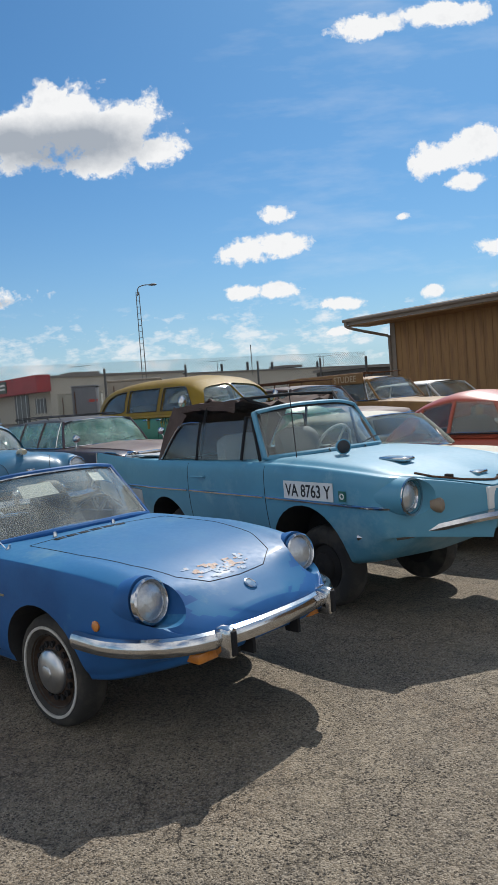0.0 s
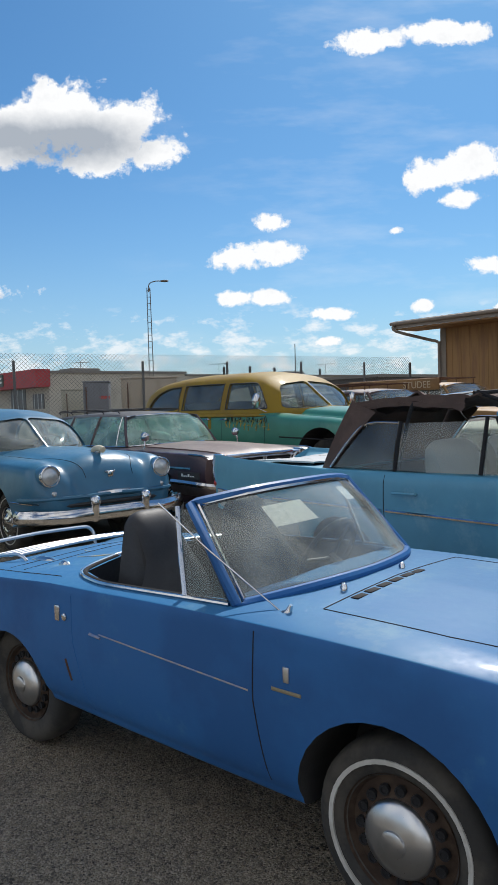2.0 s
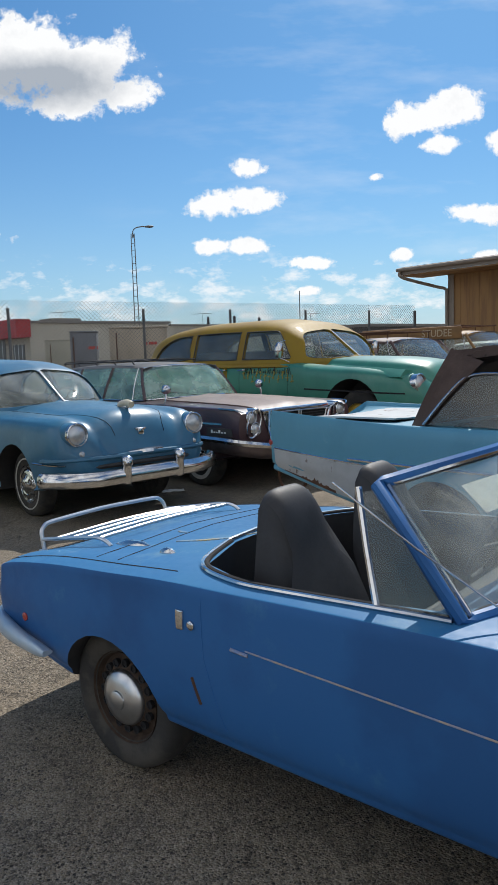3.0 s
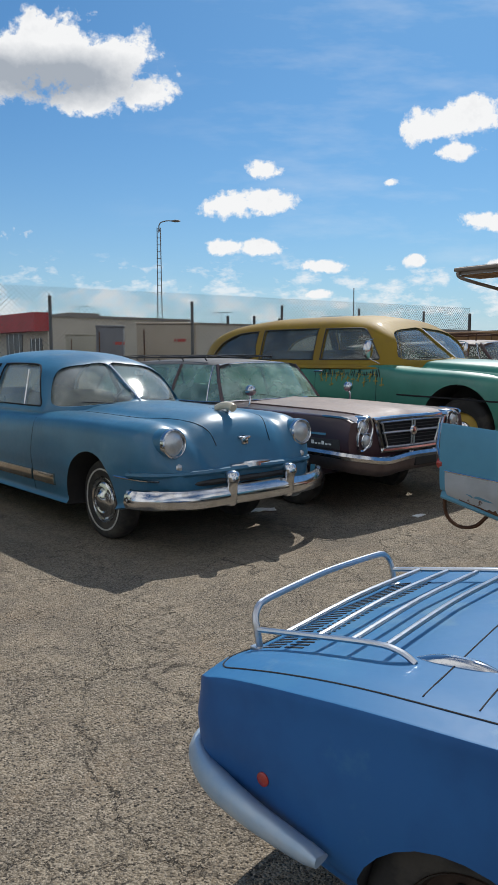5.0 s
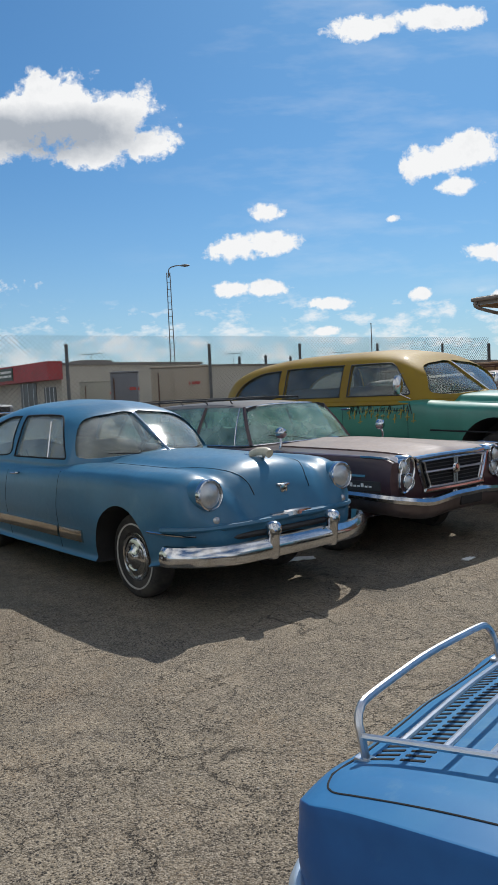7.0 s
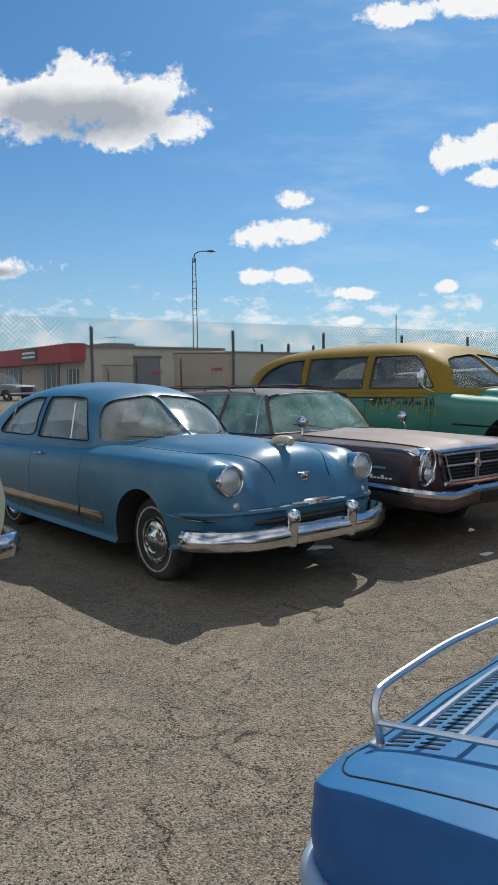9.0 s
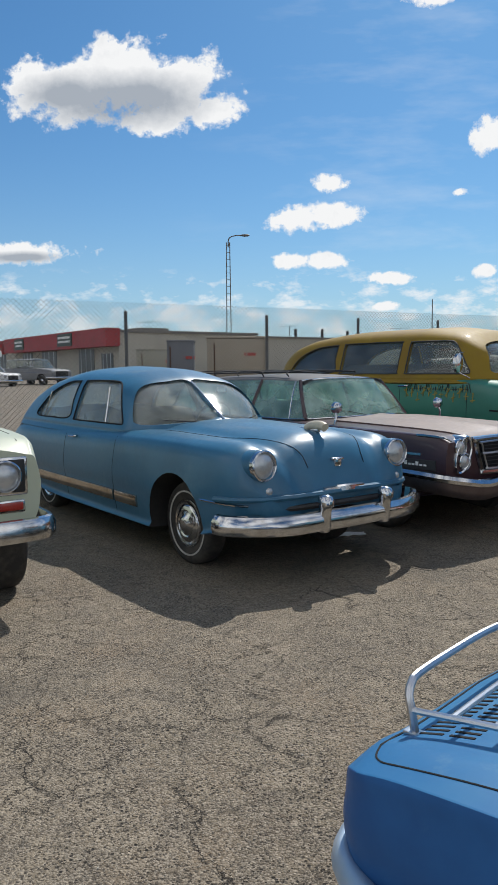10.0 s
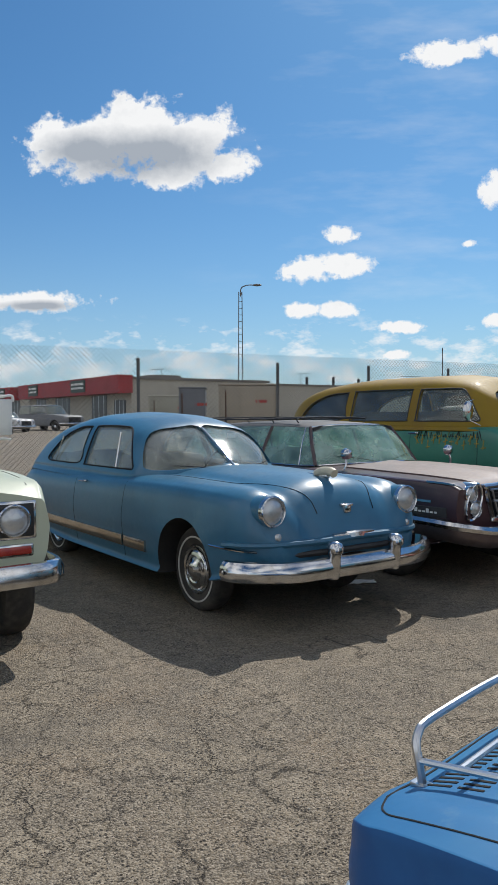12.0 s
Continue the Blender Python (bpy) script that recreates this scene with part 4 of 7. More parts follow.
        part("emblem_bar", boxed(-0.42, y - 0.004, 0.655, -0.30, y + 0.004, 0.667, bevel=0.002), material("tarnished_brass", (0.32, 0.28, 0.19), 0.4, 0.5, scale=30) , car)
        hy = s * (sh.side_y(-1.6, 0.71) + 0.002)
        part("door_handle", boxed(-1.625, hy - 0.006, 0.675, -1.59, hy + 0.006, 0.745, bevel=0.006), CHROME, car)
        part("door_lock", lathe([(0.016, -0.01), (0.016, 0.006), (0.010, 0.010), (0.002, 0.010)], 14, m=Matrix.Translation((-1.555, hy, 0.70)) @ Matrix.Rotation(0 if s < 0 else math.pi, 4, "Z")), CHROME, car)
    scratch = material("worn_trim_line", (0.36, 0.30, 0.24), 0.7, second=(0.16, 0.22, 0.38), scale=16, amount=1.0)
    part("scratch_line", tube(sh.on_side(fine([(-1.32, 0.668), (-0.52, 0.63)], 16), -1, 0.0), 0.0035, 5), scratch, body)
    part("scratch_line", tube(sh.on_side(fine([(-1.38, 0.66), (-1.31, 0.655)], 4), -1, 0.0), 0.007, 5), scratch, body)
    part("rust_streak", tube(sh.on_side(fine([(-1.56, 0.52), (-1.53, 0.43)], 4), -1, 0.0), 0.006, 5), RUST, body)
    # luggage rack
    k = 0.0085
    rack = part("luggage_rack", tube(spline([(-2.80, -0.40, sh.top_z(-2.8, 0.4)), (-2.812, -0.40, 0.757), (-2.822, -0.395, 0.788), (-2.828, -0.375, 0.810), (-2.832, -0.34, 0.821), (-2.838, -0.2, 0.826), (-2.842, 0, 0.830), (-2.838, 0.2, 0.826), (-2.832, 0.34, 0.821), (-2.828, 0.375, 0.810), (-2.822, 0.395, 0.788), (-2.812, 0.40, 0.757), (-2.80, 0.40, sh.top_z(-2.8, 0.4))], 6), 0.0105), ALU, car, "polished aluminium luggage rack on the rear deck")
    for s in (-1, 1):
        z = sh.top_z(-2.3, 0.42)
        part("side_rail", tube(spline([(-2.812, s * 0.40, 0.754), (-2.6, s * 0.41, 0.790), (-2.40, s * 0.42, 0.822), (-2.33, s * 0.42, 0.818), (-2.29, s * 0.42, z)], 5), k), ALU, rack)
        part("foot_plate", boxed(-2.825, s * 0.40 - 0.016, sh.top_z(-2.80, 0.4) - 0.006, -2.775, s * 0.40 + 0.016, sh.top_z(-2.80, 0.4) + 0.006, bevel=0.002), ALU, rack)
    for q in (0.22, 0.46, 0.70, 0.94):
        x = -2.80 + 0.45 * q
        part("slat", tube(spline([(x, -0.405, 0.756 + 0.068 * q), (x - 0.006, 0, 0.765 + 0.067 * q), (x, 0.405, 0.756 + 0.068 * q)], 6), k), ALU, rack)
    # deck louvres, latches
    for x in (-2.755, -2.675):
        for i in range(30):
            y = -0.40 + 0.78 * i / 29
            z = sh.top_z(x, y)
            sl = (sh.top_z(x + 0.04, y) - sh.top_z(x - 0.04, y)) / 0.08
            ob = part("deck_louvre", boxed(-0.033, -0.0055, -0.004, 0.033, 0.0055, 0.002, bevel=0.002), SEAM, body)
            ob.matrix_local = Matrix.Translation((x, y, z)) @ Matrix.Rotation(-math.atan(sl), 4, "Y")
    for x, y, lx in ((-2.20, -0.38, 0.11), (-1.93, -0.44, 0.045), (-2.0, 0.30, 0.05), (-1.86, 0.1, 0.05)):
        z = sh.top_z(x, y)
        rows = []
        for u in np.linspace(-1, 1, 13):
            f = max(0.12, 1 - abs(u) ** 2.6)
            px, wd = x + lx * u, (0.020 if lx > 0.1 else 0.016) * f ** 0.6
            pz = sh.top_z(px, y)
            rows.append([Vector((px, y + wd * a, pz - 0.003 + 0.021 * f * b)) for a, b in ((-1, 0), (-0.8, 0.6), (-0.3, 1), (0.3, 1), (0.8, 0.6), (1, 0))])
        part("chrome_latch", rings(bmesh.new(), rows), CHROME, car)
    faded = material("yellowed_rust_bleed", (0.30, 0.25, 0.12), 0.5, second=(0.10, 0.22, 0.34), scale=14, amount=1.0, contrast=(0.40, 0.60), third=(0.26, 0.13, 0.04), third_scale=30, third_at=(0.62, 0.70))
    for trail, w0 in (([(-2.02, -0.30), (-1.90, -0.26), (-1.80, -0.20), (-1.72, -0.05)], 0.012), ([(-2.16, -0.15), (-2.08, -0.17)], 0.010)):
        pts = fine(trail, 18)
        rows = []
        for i, (px, py) in enumerate(pts):
            wd = w0 * (0.4 + math.sin(math.pi * i / (len(pts) - 1))) * (1 + 0.35 * math.sin(i * 2.3))
            rows.append([Vector((px, py + wd * a, sh.top_z(px, py + wd * a) + b)) for a, b in ((-1, -0.002), (-0.7, 0.0028), (0.7, 0.0028), (1, -0.002))])
        part("rust_bleed", rings(bmesh.new(), rows), faded, body, "yellow rust streak in the paint")
    return car


sports_car()


# ---- cabins of the closed cars ----
def cabin(car, mt, gl, ws, sides, back=None, pillar=0.028, trim=CHROME, split=False, sticker=None):
    """Glass, pillars and panels: ws gives the windscreen's foot and head at its centre, sides the pillars from front to rear as
    (foot, head, what follows), back the rear window's foot and head at its centre."""
    (lc, uc) = ws
    mir = lambda p: (p[0], -p[1], p[2])
    a = sides[0]
    mid = lambda p, q, f=0.55, k=0.18: (q[0] + (p[0] - q[0]) * k, p[1] * f, q[2] + (p[2] - q[2]) * k)
    low = [mir(a[0]), mir(mid(a[0], lc)), lc, mid(a[0], lc), a[0]]
    up = [mir(a[1]), mir(mid(a[1], uc)), uc, mid(a[1], uc), a[1]]
    w = pane(car, "windscreen", gl, low, up, bow=0.015)
    loop = spline(low, 6) + spline(up, 6)[::-1]
    part("windscreen_trim", tube(loop, 0.011, 6, closed=True), trim, car)
    if split:
        part("split_bar", tube([Vector(lc) + Vector((0.012, 0, 0)), (Vector(lc) + Vector(uc)) / 2 + Vector((0.02, 0, 0.012)), Vector(uc) + Vector((0.012, 0, 0))], 0.012, 6), trim, w)
    for i in (-1, 1):
        y = i * 0.30
        part("wiper", tube([(lc[0] + 0.03, y * 0.4, lc[2] + 0.01), (lc[0] - 0.05, y, lc[2] + 0.05), (lc[0] - 0.16, y * 2.0, lc[2] + 0.08)], 0.003, 5), SEAM, w)
    for s in (-1, 1):
        f = (lambda p: p) if s > 0 else mir
        for (lo, hi, kind), nxt in zip(sides, sides[1:] + [None]):
            bars(car, "pillar", spline([f(lo), tuple(np.array(f(lo)) * 0.45 + np.array(f(hi)) * 0.55 + np.array((0, s * 0.012, 0))), f(hi)], 4), pillar if kind != "vent" else 0.010, mt if kind != "vent" else trim)
            if nxt is None:
                continue
            if kind == "panel":
                pane(car, "side_panel", mt, [f(lo), f(nxt[0])], [f(hi), f(nxt[1])], thick=0.03, bow=0.01)
            else:
                g = pane(car, "side_window", gl, [f(lo), f(nxt[0])], [f(hi), f(nxt[1])], bow=0.008)
                part("window_trim", tube([Vector(f(p)) + Vector((0, s * 0.012, 0)) for p in (lo, nxt[0])], 0.008, 6), trim, g)
    if back:
        z = sides[-1]
        pane(car, "rear_window", gl, [mir(z[0]), back[0], z[0]], [mir(z[1]), back[1], z[1]], bow=0.01)


def bump_path(pts, n=5):
    return spline([(x, y, z) for x, y, z in pts] + [(x, -y, z) for x, y, z in pts[-2::-1]], n)


HEAVY = [(0.0, 0.075), (0.03, 0.07), (0.06, 0.03), (0.066, -0.02), (0.05, -0.065), (0.01, -0.08), (-0.01, 0.0)]


# ---- the blue rounded sedan ----
def rounded_sedan():
    paint = material("steel_blue_paint", (0.034, 0.140, 0.240), 0.36, spec=0.42, second=(0.028, 0.115, 0.200), scale=1.6, amount=0.9, coat=0.25, third=(0.085, 0.205, 0.28), third_scale=1.3, third_at=(0.58, 0.8), rough_vary=0.1)
    car = thing("sedan", on_row(-6.43, 3.35, -8.5), "steel blue rounded two-door sedan with heavy chrome bumper", "car", "parked cars")
    zt = curve((-4.35, 0.62), (-4.2, 0.84), (-3.8, 1.03), (-1.2, 1.05), (-0.7, 1.10), (-0.3, 1.13), (0.4, 1.12), (0.78, 1.09), (0.93, 1.03), (1.03, 0.90), (1.10, 0.66))
    zc = curve((-4.35, 0.6), (-4.2, 0.80), (-3.6, 0.98), (-1.2, 1.03), (-0.3, 1.05), (0.5, 1.045), (0.76, 1.03), (0.89, 0.99), (0.98, 0.91), (1.05, 0.78), (1.10, 0.64))
    ww = curve((-4.35, 0.62), (-4.1, 0.80), (-3.3, 0.915), (-2, 0.93), (-0.3, 0.93), (0.4, 0.92), (0.76, 0.895), (0.93, 0.85), (1.03, 0.76), (1.10, 0.64))
    zb = curve((-4.35, 0.42), (-3.6, 0.32), (-2, 0.25), (0, 0.25), (0.7, 0.36), (1.10, 0.50))
    dip = curve((-4.35, 0), (-0.6, 0.0), (0.1, 0.02), (0.6, 0.035), (0.97, 0.045), (1.10, 0.0))

    def half(x):
        t, c, w, b, v = zt(x), zc(x), ww(x), zb(x), dip(x)
        m = b + (c - b) * 0.45
        return [(0, t), (w * 0.24, t - 0.008 - v * 0.15), (w * 0.44, t * 0.6 + c * 0.4 - v * 0.75), (w * 0.58, c - v * 0.75), (w * 0.74, c + 0.0), (w * 0.88, c - 0.025), (w * 0.965, c - 0.10), (w, m + 0.06), (w - 0.006, m - 0.08), (w - 0.03, b + 0.06), (w - 0.08, b), (0, b)]
    sh = Shell(-4.35, 1.10, half, 96, bulge=(0.06, 0.02))
    body = part("body", sh.mesh(), [paint, DARK], car, "weathered steel blue paint")
    cab = ([(-0.75, 0.5), (-1.0, 0.74), (-3.0, 0.74), (-3.5, 0.5)], 0.4, 1.4)
    cut = cutter_mesh([(0.11, 0.36, 0.40, 0.45, 1.2)], cab, DARK)
    carve(body, cut)
    zr = curve((-4.36, 0.80), (-4.2, 0.98), (-3.9, 1.20), (-3.5, 1.40), (-3.0, 1.54), (-2.3, 1.625), (-1.7, 1.612), (-1.2, 1.525), (-0.95, 1.40), (-0.7, 1.245), (-0.44, 1.09))
    wb = curve((-4.36, 0.50), (-4.1, 0.66), (-3.6, 0.78), (-2.5, 0.835), (-1.3, 0.82), (-0.95, 0.795), (-0.75, 0.66), (-0.58, 0.44), (-0.44, 0.10))

    def upper(x, inset):
        t, w, f = zr(x) - inset, wb(x) - inset, (0.96 if not inset else 0.80)
        h = max(t - 1.03, 0.03) if x > -3.7 else max(t - (0.80 + 0.23 * max(0, min(1, (x + 4.36) / 0.66))), 0.03)
        b = t - h
        return [(0, t), (w * 0.42, t - 0.05 * h), (w * 0.66, t - 0.14 * h), (w * 0.80, t - 0.30 * h), (w * 0.90, t - 0.60 * h), (w * 0.985, b + 0.08 * h), (w, b - 0.02), (w - 0.03, b - 0.10), (0, b - 0.10)]
    greenhouse(car, paint, DUST_GLARE_GLASS, upper, -4.36, -0.44,
               [[(-1.02, 1.09), (-1.10, 1.19), (-1.24, 1.37), (-1.36, 1.455), (-1.50, 1.475), (-1.75, 1.48), (-2.04, 1.475), (-2.07, 1.45), (-2.07, 1.27), (-2.06, 1.10), (-2.03, 1.08), (-1.6, 1.08), (-1.12, 1.08)], [(-2.19, 1.10), (-2.20, 1.27), (-2.20, 1.45), (-2.24, 1.47), (-2.5, 1.455), (-2.85, 1.36), (-3.08, 1.22), (-3.16, 1.09), (-2.7, 1.08)]],
               ([(0.018, 1.14), (0.018, 1.30), (0.018, 1.475), (0.25, 1.47), (0.50, 1.435), (0.63, 1.34), (0.715, 1.17), (0.72, 1.09), (0.58, 1.08), (0.3, 1.105)], -1.28),
               back=([(0.0, 1.41), (0.30, 1.40), (0.46, 1.34), (0.50, 1.22), (0.46, 1.13), (0.0, 1.11)], -3.2), trim=SEAM)
    for s in (-1, 1):
        bars(car, "vent_post", [(-1.34, s * 0.80, 1.08), (-1.42, s * 0.70, 1.42)], 0.009, CHROME)
        bars(car, "vent_post", [(-2.92, s * 0.80, 1.08), (-2.86, s * 0.72, 1.36)], 0.009, CHROME)
    seat(car, -2.05, -0.66, 0.66, 0.78, 1.12, material("tan_cloth", (0.22, 0.19, 0.14), 0.9, scale=9), lean=0.12)
    seat(car, -2.95, -0.62, 0.62, 0.80, 1.13, material("tan_cloth", (0.22, 0.19, 0.14), 0.9, scale=9), lean=0.12, depth=0.4)
    part("dashboard", boxed(-1.05, -0.68, 0.85, -0.82, 0.68, 1.06, bevel=0.05), TRIM, car)
    steering(car, -1.22, 0.36, 1.06, TRIM, 0.21)
    # seams
    for s in (-1, 1):
        part("door_seam", tube(sh.on_side(fine([(-0.93, 1.02), (-0.96, 0.7), (-0.93, 0.30)], 8), s, 0.0), 0.0026, 5), SEAM, body)
        part("door_seam", tube(sh.on_side(fine([(-2.08, 1.02), (-2.10, 0.7), (-2.04, 0.30)], 8), s, 0.0), 0.0026, 5), SEAM, body)
        part("bonnet_seam", tube(sh.on_top(fine([(-0.55, s * 0.60), (0.3, s * 0.52), (0.8, s * 0.40), (0.99, s * 0.30), (1.04, s * 0.29)], 8), 0.0), 0.003, 5), SEAM, body)
        y = lambda x: s * (sh.side_y(x, 0.43) + 0.006)
        part("sill_strip", rings(bmesh.new(), [[Vector((x, s * (sh.side_y(x, z) + o), z)) for z, o in ((0.500, 0.0), (0.494, 0.014), (0.47, 0.018), (0.41, 0.018), (0.395, 0.012), (0.39, 0.0))] for x in np.linspace(-0.5, -0.91, 5)]), BRASS, car, "tarnished brassy chrome sill strip")
        part("sill_strip", rings(bmesh.new(), [[Vector((x, s * (sh.side_y(x, z) + o), z)) for z, o in ((0.500, 0.0), (0.494, 0.014), (0.47, 0.018), (0.41, 0.018), (0.395, 0.012), (0.39, 0.0))] for x in np.linspace(-0.95, -3.6, 24)]), BRASS, car, "tarnished brassy chrome sill strip")
        part("nose_strip", tube(sh.on_side(fine([(0.52, 0.60), (0.82, 0.60), (0.99, 0.60)], 8), s, 0.006), 0.009, 6), CHROME, car)
        part("door_handle", tube(spline([Vector((-1.80, s * (sh.side_y(-1.80, 0.93)), 0.93)), Vector((-1.79, s * (sh.side_y(-1.8, 0.93) + 0.035), 0.93)), Vector((-1.93, s * (sh.side_y(-1.9, 0.925) + 0.035), 0.925))], 4), 0.010, 6), CHROME, car)
        hl = headlight(car, facing(1.02, s * 0.69, 0.885, 3, s * -3), 0.094, depth=0.15)
        part("lamp_bowl", lathe([(0.08, -0.42), (0.115, -0.16), (0.118, -0.02), (0.11, -0.01)], 30, m=facing(1.01, s * 0.69, 0.885, 3, s * -3)), paint, hl)
        part("parking_lamp", lathe([(0.032, -0.04), (0.034, 0.0), (0.024, 0.016), (0.003, 0.022)], 16, m=facing(1.045, s * 0.66, 0.70, 8, s * -8)), LENS, car)
    # front
    lip = bump_path([(0.70, -0.90, 0.63), (0.94, -0.83, 0.645), (1.06, -0.64, 0.65), (1.12, -0.3, 0.655), (1.14, 0, 0.665)])[::1]
    part("grille_lip", sweep(lip, [(0.0, 0.022), (0.03, 0.016), (0.036, -0.004), (0.026, -0.02), (-0.04, -0.02), (-0.04, 0.02)]), paint, car)
    part("lip_chrome", sweep(bump_path([(1.11, -0.20, 0.675), (1.145, 0, 0.685)]), [(0.0, 0.02), (0.028, 0.012), (0.035, -0.02), (0.0, -0.03)]), CHROME, car)
    part("grille_mouth", sweep(bump_path([(0.83, -0.82, 0.58), (1.01, -0.68, 0.58), (1.09, -0.35, 0.58), (1.11, 0, 0.58)]), [(0.0, 0.06), (0.008, 0.0), (0.0, -0.07), (-0.06, -0.07), (-0.06, 0.06)]), SEAM, car, "dark grille opening")
    part("grille_bar", sweep(bump_path([(0.88, -0.80, 0.565), (1.04, -0.66, 0.565), (1.12, -0.35, 0.57), (1.145, 0, 0.575)]), [(0.0, 0.022), (0.02, 0.016), (0.026, 0.0), (0.018, -0.02), (0.0, -0.022)]), TRIM, car)
    b = part("front_bumper", sweep(bump_path([(0.86, -0.985, 0.475), (0.95, -0.965, 0.475), (1.08, -0.82, 0.47), (1.18, -0.58, 0.465), (1.225, -0.28, 0.475), (1.235, 0, 0.475)]), HEAVY), CHROME, car, "large dented chrome front bumper")
    for s in (-1, 1):
        part("overrider", rings(bmesh.new(), [[Vector((1.235 + lean + 0.055 * k * math.cos(q), s * 0.31 + 0.052 * k * math.sin(q), z)) for q in (2 * math.pi * i / 16 for i in range(16))] for z, k, lean in ((0.385, 0.5, 0.0), (0.395, 0.8, 0.005), (0.44, 0.86, 0.015), (0.54, 0.86, 0.02), (0.575, 0.92, 0.025), (0.59, 1.12, 0.03), (0.63, 1.15, 0.03), (0.655, 0.95, 0.025), (0.668, 0.55, 0.02), (0.672, 0.1, 0.02))]), CHROME, b)
    # crest and ornament on the bonnet
    em = part("emblem", boxed(1.01, -0.035, 0.83, 1.065, 0.035, 0.90, bevel=0.012), CHROME, car)
    part("emblem_wing", boxed(1.015, -0.06, 0.88, 1.06, 0.06, 0.90, bevel=0.006), CHROME, em)
    orn = part("bonnet_ornament", tube(spline([(0.70, 0, 1.105), (0.76, 0, 1.13), (0.86, 0, 1.135), (0.91, 0, 1.12)], 4), 0.036, 10), material("old_ivory", (0.55, 0.50, 0.38), 0.4, scale=18), car, "ivory bonnet ornament on a chrome foot")
    part("ornament_foot", boxed(0.52, -0.018, 1.08, 0.84, 0.018, 1.11, bevel=0.008), CHROME, orn)
    part("sticker", boxed(-1.13, 0.36, 1.35, -1.125, 0.46, 1.40), PAPER, car)
    for x in (0.11, -3.02):
        for s in (-1, 1):
            wheel(car, x, s, 0.78 if x > 0 else 0.74, 0.345, 0.17, 0.195, CHROME, CHROME, (0.255, 0.268), cap_r=0.93, dish=0.02)
    return car


rounded_sedan()


# ---- the dark purple estate with the tall grille ----
def tall_section(zt, zc, ww, zb, crease=0.04, low=0.45):
    def half(x):
        t, c, w, b = zt(x), zc(x), ww(x), zb(x)
        m = b + (c - b) * low
        return [(0, t), (w * 0.4, t - 0.006), (w * 0.72, t * 0.5 + c * 0.5 - 0.006), (w * 0.9, c), (w - crease, c - 0.008), (w - crease * 0.5, c - 0.05), (w, m + 0.08), (w - 0.004, m), (w - 0.02, b + 0.10), (w - 0.06, b + 0.01), (w - 0.12, b), (0, b)]
    return half


def purple_estate():
    paint = material("dark_plum_paint", (0.036, 0.014, 0.020), 0.34, second=(0.055, 0.024, 0.030), scale=1.8, amount=0.9, coat=0.3)
    top = material("paler_plum_paint", (0.120, 0.076, 0.067), 0.55, second=(0.082, 0.050, 0.046), scale=1.8, amount=0.9, third=(0.165, 0.115, 0.10), third_scale=3.0, third_at=(0.5, 0.75), coat=0.15)
    car = thing("station_wagon", on_row(-5.97, 5.57), "dark plum station wagon with paler bonnet and chrome grille", "car", "parked cars")
    zt = curve((-4.4, 0.86), (-4.2, 0.98), (-1.3, 1.02), (-0.9, 1.04), (0.0, 1.02), (0.6, 0.99), (0.86, 0.955), (0.92, 0.90))
    zc = curve((-4.4, 0.86), (-4.2, 0.98), (-1.3, 1.0), (0.0, 0.99), (0.6, 0.98), (0.86, 0.965), (0.92, 0.92))
    ww = curve((-4.4, 0.86), (-4.0, 0.95), (-1, 0.98), (0, 0.98), (0.6, 0.965), (0.92, 0.93))
    zb = curve((-4.4, 0.45), (-3.0, 0.27), (0, 0.27), (0.6, 0.40), (0.92, 0.48))
    sh = Shell(-4.4, 0.92, tall_section(zt, zc, ww, zb), 60, bulge=(0.03, 0.01))
    body = part("body", sh.mesh(), [paint, DARK], car, "dark plum paint")
    carve(body, cutter_mesh([(0, 0.35, 0.41, 0.5, 1.2)], ([(-1.15, 0.6), (-1.3, 0.80), (-4.0, 0.78)], 0.45, 1.3), DARK))
    # the bonnet, paler than the body, with a raised spine
    rows = []
    for i in range(21):
        x = -0.80 + 1.70 * i / 20
        e = 0.70 - 0.10 * (i / 20) ** 2
        r = [Vector((x, y, sh.top_z(x, y) + 0.014 + 0.018 * max(0, 1 - abs(y) / 0.22) * (1 if i < 20 else 0.5))) for y in np.linspace(-e, e, 15)]
        rows.append(r + [p - Vector((0, 0, 0.016)) for p in r[::-1]])
    part("bonnet", rings(bmesh.new(), rows), top, car, "paler pinkish bonnet")
    roof_loft(car, VINYL, -4.25, -1.40, curve((-4.25, 0.62), (-3, 0.66), (-1.4, 0.63)), curve((-4.25, 1.38), (-3.4, 1.43), (-2, 1.45), (-1.4, 1.435)), curve((-4.25, 0.05), (-2.5, 0.075), (-1.4, 0.05)))
    cabin(car, paint, GREEN_GLASS, ((-0.92, 0, 1.045), (-1.36, 0, 1.47)), [
        ((-1.16, 0.80, 1.02), (-1.45, 0.635, 1.44), "glass"), ((-1.42, 0.83, 1.01), (-1.52, 0.645, 1.44), "vent"), ((-2.18, 0.84, 1.01), (-2.16, 0.655, 1.45), "glass"), ((-3.1, 0.84, 1.01), (-3.06, 0.655, 1.44), "glass"), ((-4.15, 0.82, 1.0), (-4.05, 0.63, 1.40), "glass")], back=((-4.3, 0, 1.0), (-4.2, 0, 1.40)), pillar=0.022)
    green = material("green_vinyl", (0.05, 0.12, 0.11), 0.6, scale=9)
    seat(car, -2.25, -0.7, 0.7, 0.76, 1.12, green, lean=0.12)
    seat(car, -3.2, -0.7, 0.7, 0.76, 1.10, green, lean=0.12, depth=0.4)
